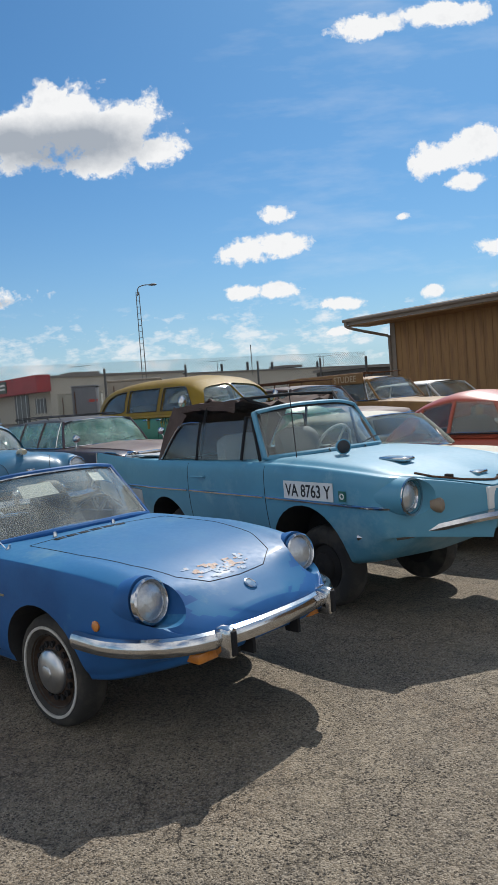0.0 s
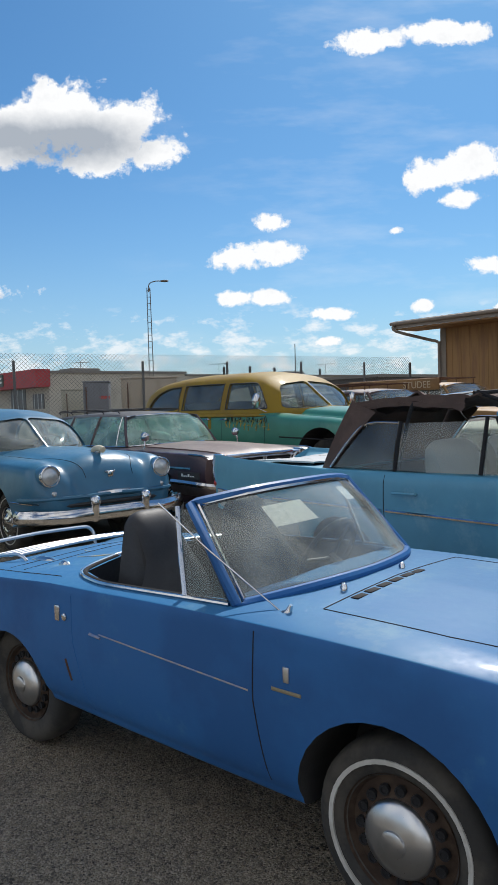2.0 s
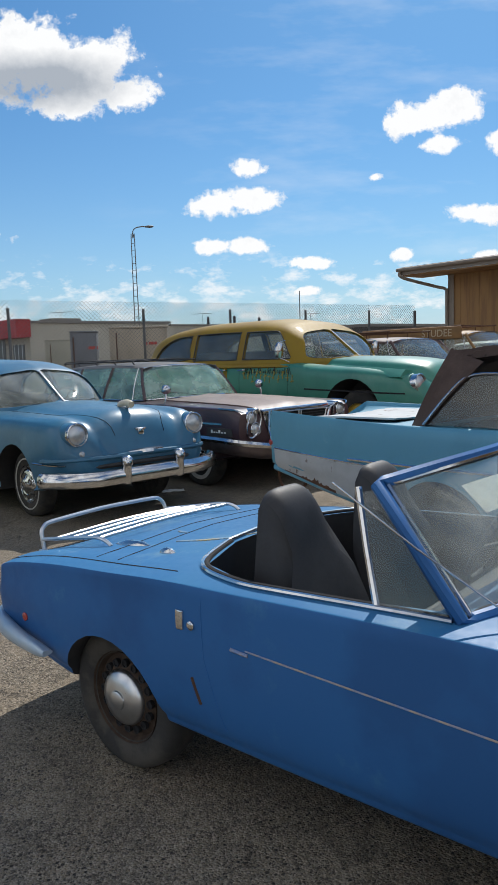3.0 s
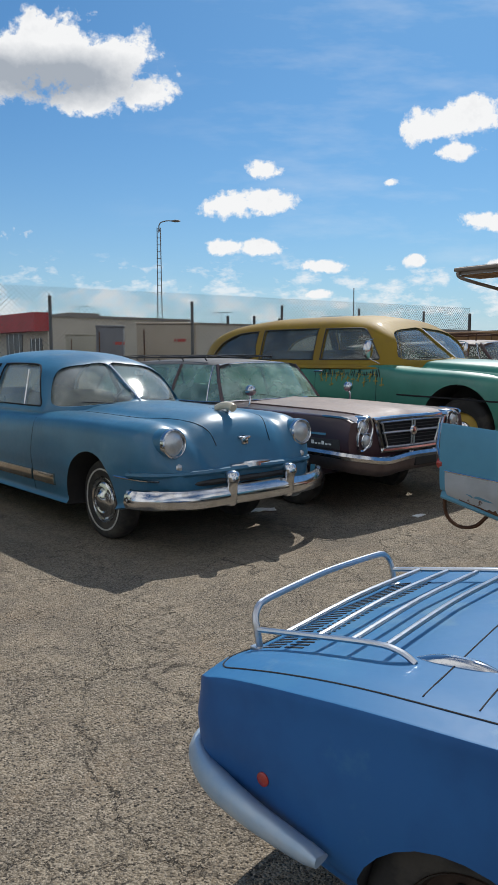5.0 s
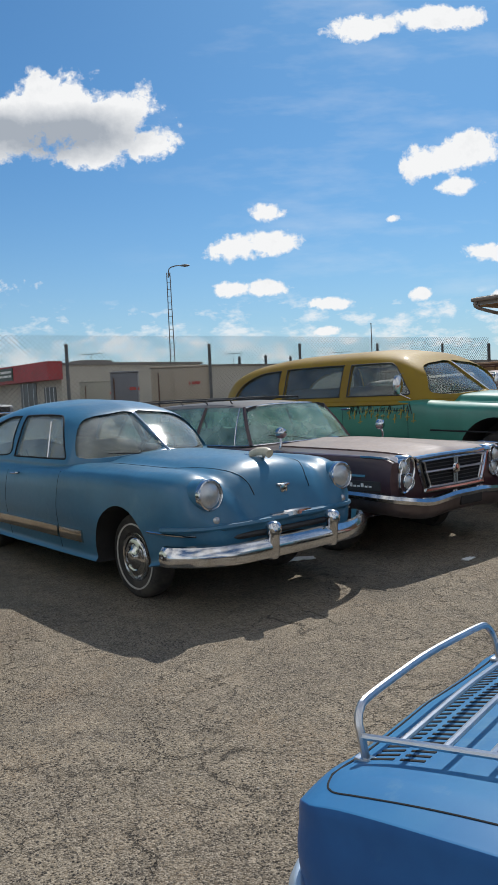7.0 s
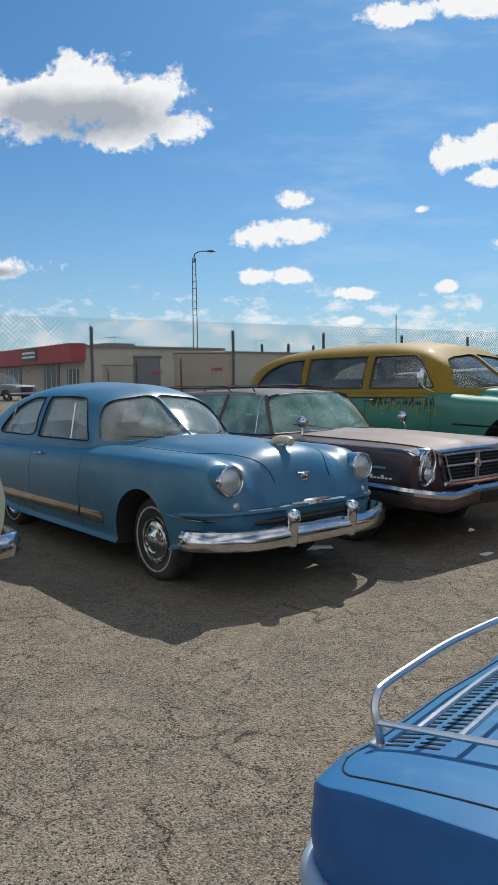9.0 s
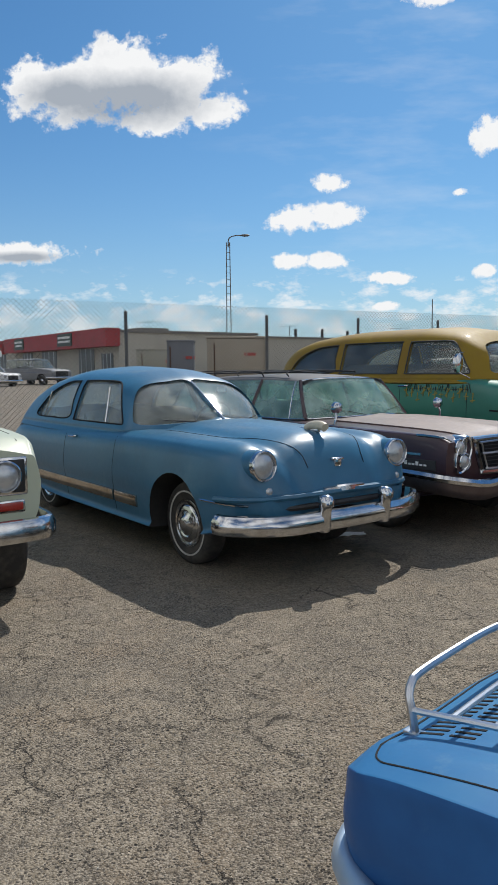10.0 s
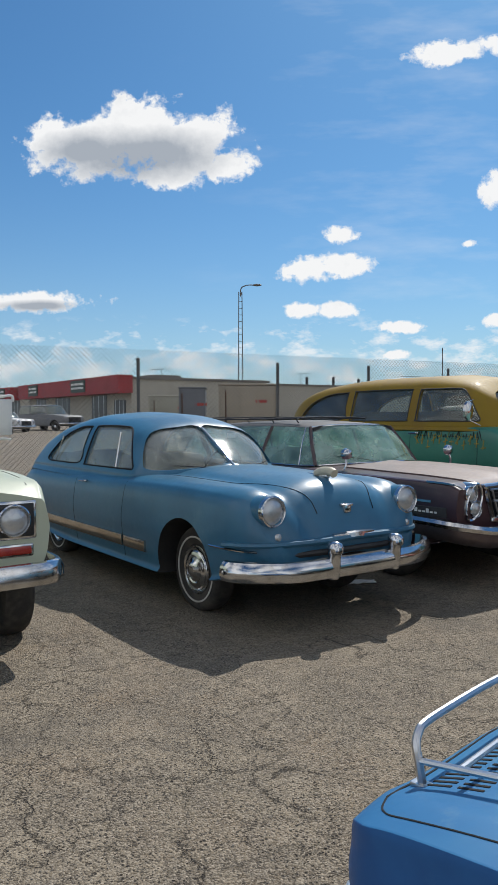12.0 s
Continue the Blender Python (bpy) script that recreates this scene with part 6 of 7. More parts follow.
    part("deck_vent", boxed(0.16, -0.34, sh.top_z(0.25, 0.3) - 0.01, 0.40, -0.22, sh.top_z(0.25, 0.3) + 0.022, bevel=0.012), CHROME, car)
    part("deck_badge", boxed(0.72, -0.06, sh.top_z(0.75, 0) - 0.012, 0.79, 0.06, sh.top_z(0.75, 0) + 0.012, bevel=0.008), CHROME, car)
    for x, y in ((0.74, -0.30), (0.86, 0.10)):
        part("cleat", boxed(x - 0.03, y - 0.015, sh.top_z(x, y) - 0.008, x + 0.03, y + 0.015, sh.top_z(x, y) + 0.022, bevel=0.008), DARK, car)
    part("nose_plate", boxed(0.90, -0.14, 0.735, 0.925, 0.14, 0.885, bevel=0.006), white, car)
    lamp = part("spot_lamp", lathe([(0.02, -0.10), (0.045, -0.075), (0.056, -0.02), (0.058, 0.0), (0.050, 0.004), (0.046, -0.01)], 22, m=facing(-0.16, -0.36, 1.165, 0, -30)), paint, car, "small turquoise spot lamp on the bonnet")
    part("lamp_glass", lathe([(0.05, -0.02), (0.05, 0.0), (0.03, 0.010), (0.003, 0.012)], 22, m=facing(-0.16, -0.36, 1.165, 0, -30)), VINYL, lamp)
    part("lamp_foot", tube([(-0.18, -0.36, 1.07), (-0.18, -0.36, 1.12)], 0.018, 8), CHROME, lamp)
    aerial = bars(car, "aerial", [(-0.47, -0.56, 1.08), (-0.53, -0.54, 1.60)], 0.0035, SEAM, 6)
    # windscreen
    low = [(-0.74, -0.66, 1.095), (-0.52, -0.36, 1.118), (-0.45, 0, 1.125), (-0.52, 0.36, 1.118), (-0.74, 0.66, 1.095)]
    up = [(-0.95, -0.575, 1.455), (-0.86, -0.30, 1.492), (-0.83, 0, 1.50), (-0.86, 0.30, 1.492), (-0.95, 0.575, 1.455)]
    ws = pane(car, "windscreen", GLASS, low, up, bow=0.015)
    loop = spline(low, 6) + spline(up, 6)[::-1]
    part("windscreen_frame", tube(loop, 0.024, 8, closed=True), paint, car)
    c = sum(loop, Vector()) / len(loop)
    part("windscreen_gasket", tube([p + (c - p) * 0.06 + Vector((0.01, 0, 0)) for p in loop], 0.010, 6, closed=True), SEAM, car)
    for y in (-0.25, 0.15):
        part("wiper", tube([(-0.42, y, 1.12), (-0.50, y + 0.05, 1.15), (-0.60, y + 0.36, 1.19)], 0.005, 6), SEAM, ws)
    # cabin
    tan = material("pale_vinyl", (0.30, 0.33, 0.34), 0.6, scale=8)
    for s in (-1, 1):
        seat(car, -1.42, s * 0.33 - 0.24, s * 0.33 + 0.24, 0.86, 1.22, tan, lean=0.1, depth=0.42)
    steering(car, -0.98, 0.33, 1.12, PAPER, 0.19)
    part("dashboard", boxed(-0.92, -0.6, 0.95, -0.76, 0.6, 1.10, bevel=0.03), TRIM, car)
    # torn canvas top: rear panel, roof sheet, bows
    rnd = random.Random(2)
    top = part("canvas_top", bmesh.new(), canvas, car, "sagging torn brown canvas top")

    def sheet(pts_a, pts_b, n, sag, seedv):
        bm = bmesh.new()
        A, B = spline(pts_a, n), spline(pts_b, n)
        rows = []
        for i, (a, b) in enumerate(zip(A, B)):
            r = []
            for k in range(19):
                q = k / 18
                p = a.lerp(b, q)
                w = noise.noise((i * 0.5 + seedv, k * 0.55, seedv)) * sag + noise.noise((i * 1.3, k * 1.4, seedv + 9)) * sag * 0.4
                r.append(p + Vector((w * 0.6, 0, w - sag * 1.2 * math.sin(math.pi * q))))
            rows.append(r + [p - Vector((0.012, 0, 0.014)) for p in r[::-1]])
        return rings(bm, rows)
    part("roof_sheet", sheet([(-2.12, -0.58, 1.525), (-1.85, -0.59, 1.555), (-1.5, -0.58, 1.570), (-1.12, -0.55, 1.560)], [(-2.12, 0.58, 1.525), (-1.85, 0.59, 1.555), (-1.5, 0.58, 1.570), (-1.12, 0.55, 1.560)], 5, 0.05, 1), canvas, top)
    part("rear_sheet", sheet([(-2.38, -0.64, 1.06), (-2.28, -0.62, 1.3), (-2.13, -0.58, 1.535)], [(-2.38, 0.64, 1.06), (-2.28, 0.62, 1.3), (-2.13, 0.58, 1.535)], 6, 0.03, 4), canvas, top)
    for s in (-1, 1):
        part("side_sheet", sheet([(-2.40, s * 0.65, 1.06), (-2.27, s * 0.63, 1.32), (-2.14, s * 0.59, 1.555)], [(-2.29, s * 0.672, 1.07), (-2.08, s * 0.64, 1.30), (-1.90, s * 0.61, 1.47)], 6, 0.01, 6), canvas, top)
        part("side_flap", sheet([(-2.10, s * 0.60, 1.49), (-1.7, s * 0.60, 1.535), (-1.2, s * 0.58, 1.485)], [(-2.12, s * 0.59, 1.535), (-1.7, s * 0.60, 1.565), (-1.2, s * 0.57, 1.565)], 5, 0.02, 8), canvas, top)
        part("bow", tube(spline([(-1.70, s * 0.62, 1.08), (-1.615, s * 0.60, 1.45), (-1.575, s * 0.57, 1.555)], 4), 0.013, 6), SEAM, top)
        part("bow", tube([(-2.0, s * 0.60, 1.36), (-2.12, s * 0.58, 1.50), (-1.15, s * 0.55, 1.585)], 0.009, 6), CHROME, top)
        part("bow", tube([(-1.15, s * 0.52, 1.585), (-0.95, s * 0.40, 1.485)], 0.014, 6), SEAM, top)
    part("bow", tube(spline([(-1.15, -0.55, 1.575), (-1.1, 0, 1.590), (-1.15, 0.55, 1.575)], 5), 0.014, 6), SEAM, top)
    # side number and sticker
    y = -(sh.side_y(-0.1, 0.87) + 0.003)
    pl = part("number_plate", boxed(-0.385, y - 0.001, 0.825, 0.135, y + 0.003, 0.955, bevel=0.0), white, car, "white painted number field on the side")
    ob, wdt = lettering("VA 8763 Y", 0.128, Matrix.Translation((-0.36, y - 0.003, 0.846)) @ Matrix.Rotation(radians(90), 4, "X"), ink, pl)
    ob.scale = (0.475 / wdt, 1.0, 1.0)
    st = part("green_sticker", boxed(0.19, y - 0.002, 0.835, 0.255, y + 0.003, 0.905), material("green_print", (0.02, 0.12, 0.09), 0.6), car)
    part("sticker_ring", lathe([(0.022, 0.0), (0.022, 0.004), (0.012, 0.004), (0.012, 0.0)], 16, cap=False, m=Matrix.Translation((0.2225, y - 0.001, 0.87))), PAPER, st)
    # tail: bare lower hull and hanging pipe
    hull = material("grey_primer", (0.42, 0.44, 0.45), 0.7, second=(0.32, 0.33, 0.33), scale=5, third=(0.10, 0.05, 0.03), third_scale=7, third_at=(0.6, 0.66))
    for s in (-1, 1):
        part("lower_hull", rings(bmesh.new(), [[Vector((x, s * (sh.side_y(x, z) + o), z)) for z, o in [(0.80 - 0.025 * (x + 3.8), 0.0), (0.795 - 0.025 * (x + 3.8), 0.008)] + [((0.79 - 0.025 * (x + 3.8)) * (1 - q) + (zb(x) + 0.055) * q, 0.008) for q in (0.25, 0.5, 0.75, 1.0)] + [(zb(x) + 0.05, 0.0)]] for x in np.linspace(-3.80, -2.6, 12)]), hull, car, "bare grey lower hull, rusting")
        part("hull_edge", tube([Vector((x, s * (sh.side_y(x, 0.80 - 0.025 * (x + 3.8)) + 0.006), 0.80 - 0.025 * (x + 3.8))) for x in np.linspace(-3.8, -2.6, 10)], 0.006, 6), CHROME, car)
        rnd = random.Random(9)
        part("rust_patch", rings(bmesh.new(), [[Vector((x, s * (sh.side_y(x, z) + o), z)) for z, o in ((zb(x) + 0.05, 0.0), (zb(x) + 0.052, 0.011), (zb(x) + 0.065 + 0.028 * math.sin(math.pi * (x + 3.75) / 0.9) + h, 0.011), (zb(x) + 0.07 + 0.028 * math.sin(math.pi * (x + 3.75) / 0.9) + h, 0.0))] for x, h in ((-3.70 + 0.02 * i, rnd.uniform(-0.010, 0.012)) for i in range(32))]), RUST, car, "brown rust eating the lower edge")
    part("tail_edge", tube([(-3.86, -0.595, 1.10), (-3.87, -0.60, 0.95), (-3.84, -0.58, 0.80), (-3.82, -0.53, 0.62)], 0.010, 6), CHROME, car)
    part("tail_lamp", lathe([(0.035, -0.03), (0.035, 0.01), (0.02, 0.02), (0.003, 0.022)], 16, m=Matrix.Translation((-3.86, -0.57, 0.84)) @ Matrix.Rotation(radians(-90), 4, "Z")), RED_LENS, car)
    part("exhaust_pipe", tube(spline([(-3.80, -0.50, 0.74), (-3.87, -0.50, 0.62), (-3.86, -0.49, 0.49), (-3.77, -0.48, 0.43), (-3.66, -0.47, 0.45), (-3.58, -0.46, 0.53)], 5), 0.012, 8), RUST, car)
    part("engine_lid", sheet([(-2.7, -0.45, 1.075), (-3.1, -0.45, 1.07), (-3.5, -0.42, 1.055)], [(-2.7, 0.45, 1.075), (-3.1, 0.45, 1.07), (-3.5, 0.42, 1.055)], 4, 0.008, 12), hull, car)
    for x in (-0.20, -2.13):
        for s in (-1, 1):
            wheel(car, x, s, 0.60, 0.305, 0.16, 0.17, DARK, DARK, None, cap_r=0.6)


amphibian()


# ---- the pale off-roader ----
def off_roader():
    paint = material("pale_sage_paint", (0.46, 0.50, 0.38), 0.42, second=(0.40, 0.44, 0.33), scale=2, coat=0.2)
    car = thing("off_roader", on_row(-7.20, 0.47), "pale sage boxy off-roader with round lamps and chrome bumper", "car", "parked cars")
    zt = curve((-3.5, 1.18), (-1, 1.22), (0, 1.22), (0.55, 1.20), (0.72, 1.17), (0.80, 1.12))
    zc = curve((-3.5, 1.15), (-1, 1.17), (0, 1.17), (0.55, 1.15), (0.72, 1.11), (0.80, 1.04))
    ww = curve((-3.5, 0.86), (0, 0.87), (0.6, 0.865), (0.80, 0.84))
    zb = curve((-3.5, 0.5), (0, 0.48), (0.8, 0.58))
    sh = Shell(-3.5, 0.80, tall_section(zt, zc, ww, zb, 0.05), 40, bulge=(0.01, 0.0))
    body = part("body", sh.mesh(), [paint, DARK], car)
    carve(body, cutter_mesh([(0.12, 0.40, 0.47, 0.5, 1.2), (-2.54, 0.40, 0.47, 0.5, 1.2)], ([(-0.9, 0.78), (-3.2, 0.78)], 0.6, 1.5), DARK))
    roof_loft(car, paint, -3.45, -1.05, curve((-3.45, 0.70), (-1.05, 0.68)), curve((-3.45, 1.66), (-1.05, 1.64)), curve((-3.45, 0.05), (-1.05, 0.05)))
    cabin(car, paint, GLASS, ((-0.80, 0, 1.22), (-1.02, 0, 1.65)), [((-0.82, 0.76, 1.18), (-1.05, 0.68, 1.62), "glass"), ((-1.95, 0.80, 1.18), (-1.95, 0.69, 1.63), "glass"), ((-3.4, 0.80, 1.18), (-3.35, 0.69, 1.62), "glass")], back=((-3.45, 0, 1.18), (-3.4, 0, 1.64)))
    black = material("black_grille", (0.02, 0.02, 0.022), 0.5)
    part("grille", boxed(0.775, -0.42, 0.80, 0.815, 0.42, 1.02, bevel=0.01), black, car)
    for k in range(9):
        part("grille_slat", boxed(0.81, -0.41, 0.815 + 0.023 * k, 0.822, 0.41, 0.823 + 0.023 * k), ALU, car)
    for s in (-1, 1):
        c = s * 0.60
        part("lamp_surround", boxed(0.77, c - 0.155, 0.775, 0.812, c + 0.155, 1.035, bevel=0.02), CHROME, car)
        part("lamp_panel", boxed(0.78, c - 0.135, 0.795, 0.817, c + 0.135, 1.015, bevel=0.012), black, car)
        headlight(car, facing(0.822, c, 0.905, 0, 0), 0.088, depth=0.03)
        part("marker_frame", boxed(0.79, c - 0.13, 0.665, 0.812, c + 0.13, 0.75, bevel=0.012), CHROME, car)
        part("marker_lamp", boxed(0.79, c - 0.115, 0.68, 0.820, c + 0.115, 0.735, bevel=0.010), RED_LENS, car)
        part("bonnet_seam", tube(sh.on_top(fine([(-0.7, s * 0.74), (0.70, s * 0.72)], 8), 0.0), 0.0032, 5), SEAM, body)
        m = part("door_mirror", boxed(-0.72, s * 0.965 - 0.085, 1.42, -0.68, s * 0.965 + 0.085, 1.72, bevel=0.012), material("white_mirror", (0.7, 0.7, 0.68), 0.5), car, "tall white towing mirror on tubular arms")
        part("mirror_arm", tube(spline([(-0.80, s * 0.86, 1.66), (-0.70, s * 0.93, 1.73), (-0.70, s * 1.05, 1.75), (-0.70, s * 1.06, 1.70)], 4), 0.012, 8), PAPER, m)
        part("mirror_arm", tube(spline([(-0.80, s * 0.86, 1.25), (-0.70, s * 0.92, 1.38), (-0.70, s * 1.04, 1.385)], 4), 0.012, 8), PAPER, m)
    part("front_bumper", sweep(bump_path([(0.55, -0.88, 0.57), (0.80, -0.87, 0.57), (0.90, -0.82, 0.57), (0.94, -0.6, 0.57), (0.95, 0, 0.57)]), [(0.0, 0.075), (0.03, 0.07), (0.05, 0.03), (0.05, -0.04), (0.02, -0.075), (0.0, -0.075), (-0.01, 0)]), CHROME, car, "plain chrome front bumper")
    for x in (0.12, -2.54):
        for s in (-1, 1):
            wheel(car, x, s, 0.84, 0.385, 0.22, 0.20, ALU, ALU, None, cap_r=0.5)


off_roader()


# ---- plainer cars further back ----
def plain_car(name, at, label, colour, nose=0.85, tail=-3.3, hw=0.8, hood=0.92, belt=0.94, roof=1.40, ws=(-0.55, -1.05), end=-2.6, estate=False, sill=0.28, r=0.31, base=2.6, yaw=ROW, rack=False, top_colour=None, third=None, dz=0.0, front_lamp=0.09):
    paint = material(name + "_paint", colour, 0.6, second=tuple(c * 0.8 for c in colour), scale=1.8, third=third, third_scale=2.2, third_at=(0.52, 0.7), coat=0.0)
    cap = material(name + "_top", top_colour, 0.45, scale=2) if top_colour else paint
    car = thing(name, on_row(*at, yaw=yaw, dz=dz), label, "car", "parked cars")
    zt = curve((tail, belt - 0.2), (tail + 0.15, belt - 0.03), (end, belt), (ws[0] - 0.2, belt + 0.01), (ws[0] + 0.1, hood + 0.01), (0.3, hood), (nose - 0.15, hood - 0.05), (nose, hood - 0.17))
    zc = curve((tail, belt - 0.22), (tail + 0.15, belt - 0.05), (end, belt - 0.02), (ws[0], belt - 0.03), (0.3, hood - 0.03), (nose - 0.12, hood - 0.07), (nose, hood - 0.2))
    ww = curve((tail, hw - 0.10), (tail + 0.3, hw - 0.03), (-1.5, hw), (0.2, hw - 0.01), (nose - 0.2, hw - 0.05), (nose, hw - 0.14))
    zb = curve((tail, sill + 0.15), (-2, sill), (0, sill), (nose, sill + 0.15))
    sh = Shell(tail, nose, tall_section(zt, zc, ww, zb, 0.05), 36, bulge=(0.04, 0.03))
    body = part("body", sh.mesh(), [paint, DARK], car)
    carve(body, cutter_mesh([(0, r, r * 1.2, hw - 0.35, 1.3), (-base, r, r * 1.2, hw - 0.35, 1.3)], ([(ws[0] - 0.15, hw - 0.22), (end + 0.1, hw - 0.24)], sill + 0.2, 1.3), DARK))
    re = roof - 0.075
    roof_loft(car, cap, end + (0.12 if estate else 0.45), ws[1], curve((end, hw - 0.2), (-1.5, hw - 0.16), (ws[1], hw - 0.19)), curve((end, re - 0.03), (-1.6, re), (ws[1], re - 0.015)), curve((end, 0.05), (-1.5, 0.075), (ws[1], 0.045)), thick=0.04)
    mid = (ws[1] + end) / 2 - 0.1
    y0, y1 = hw - 0.07, hw - 0.19
    nodes = [((ws[0] - 0.16, y0 - 0.04, belt), (ws[1] - 0.05, y1, re - 0.01), "glass"), ((ws[0] - 0.42, y0, belt), (ws[1] - 0.12, y1, re), "vent"), ((mid, y0, belt), (mid, y1 + 0.02, re), "glass"), ((end, y0 - 0.03, belt), (end + (0.12 if estate else 0.5), y1, re - 0.02), "glass")]
    cabin(car, cap, GLASS, ((ws[0], 0, belt + 0.02), (ws[1], 0, re + 0.03)), nodes, back=((end - 0.08, 0, belt), (end + (0.1 if estate else 0.45), 0, re)), pillar=0.026)
    seat(car, mid - 0.05, -hw + 0.28, hw - 0.28, belt - 0.2, belt + 0.12, TRIM, lean=0.1)
    part("dashboard", boxed(ws[0] - 0.35, -hw + 0.25, belt - 0.2, ws[0] - 0.15, hw - 0.25, belt, bevel=0.03), TRIM, car)
    for s in (-1, 1):
        headlight(car, facing(nose - 0.01, s * (hw - 0.24), hood - 0.22, 0, 0), front_lamp, depth=0.12)
        for x in (ws[0] - 0.1, mid):
            part("door_seam", tube(sh.on_side(fine([(x, belt - 0.06), (x, sill + 0.1)], 6), s, 0.0), 0.0028, 5), SEAM, body)
        part("side_strip", tube(sh.on_side(fine([(nose - 0.2, hood - 0.24), (tail + 0.2, hood - 0.24)], 20), s, 0.003), 0.009, 6), CHROME, car)
        for x in (0, -base):
            wheel(car, x, s, hw - 0.10, r, 0.16, r * 0.6, CHROME, DARK, None)
    part("grille", boxed(nose - 0.02, -hw + 0.42, sill + 0.2, nose + 0.035, hw - 0.42, hood - 0.16, bevel=0.02), SEAM, car)
    part("front_bumper", sweep(bump_path([(nose - 0.35, -hw - 0.01, sill + 0.17), (nose - 0.05, -hw + 0.03, sill + 0.17), (nose + 0.10, -hw * 0.5, sill + 0.17), (nose + 0.13, 0, sill + 0.17)]), [(a, b * 0.8) for a, b in HEAVY]), CHROME, car)
    if rack:
        rk = bars(car, "roof_rack", [(ws[1] - 0.15, -hw + 0.30, roof + 0.09), (end + 0.3, -hw + 0.30, roof + 0.08)], 0.014, RUST)
        part("rack_rail", tube([(ws[1] - 0.15, hw - 0.30, roof + 0.09), (end + 0.3, hw - 0.30, roof + 0.08)], 0.014), RUST, rk)
        for q in np.linspace(0, 1, 6):
            x = ws[1] - 0.2 + (end - ws[1] + 0.6) * q
            part("rack_bar", tube([(x, -hw + 0.29, roof - 0.03), (x, -hw + 0.30, roof + 0.085), (x, hw - 0.30, roof + 0.085), (x, hw - 0.29, roof - 0.03)], 0.011, 6), RUST, rk)
    return car


plain_car("compact_sedan", (-0.05, 5.02), "cream compact sedan with dusty windscreen", (0.42, 0.40, 0.32), hw=0.76, hood=0.90, belt=0.93, roof=1.36, third=(0.5, 0.5, 0.46))
plain_car("estate_car", (-4.95, 10.25), "weathered brown-purple estate car with rusty roof rack", (0.085, 0.05, 0.05), hood=1.0, belt=1.05, roof=1.55, hw=0.9, tail=-4.2, end=-4.0, estate=True, rack=True, third=(0.16, 0.10, 0.08))
brown = plain_car("delivery_wagon", (-4.55, 12.45), "rusty ochre wagon with roof rack and faded roof lettering", (0.27, 0.15, 0.05), hood=1.08, belt=1.12, roof=1.66, hw=0.88, tail=-4.0, end=-3.8, estate=True, rack=True, third=(0.10, 0.045, 0.025))
ochre = material("ochre_panel", (0.24, 0.13, 0.045), 0.7, second=(0.14, 0.07, 0.03), scale=3)
band = part("roof_side", boxed(-3.6, -0.775, 1.50, -1.15, -0.735, 1.74, bevel=0.015), ochre, brown, "ochre roof band with faded lettering")
lettering("STUDEE", 0.20, Matrix.Translation((-2.05, -0.779, 1.55)) @ Matrix.Rotation(radians(90), 4, "X"), material("faded_lettering", (0.45, 0.36, 0.24), 0.8, scale=20), band)
plain_car("coupe", (-4.2, 14.6), "maroon coupe with white top and dull paint", (0.14, 0.028, 0.030), hood=1.0, belt=1.03, roof=1.46, hw=0.9, tail=-4.2, end=-3.2, top_colour=(0.55, 0.55, 0.53))


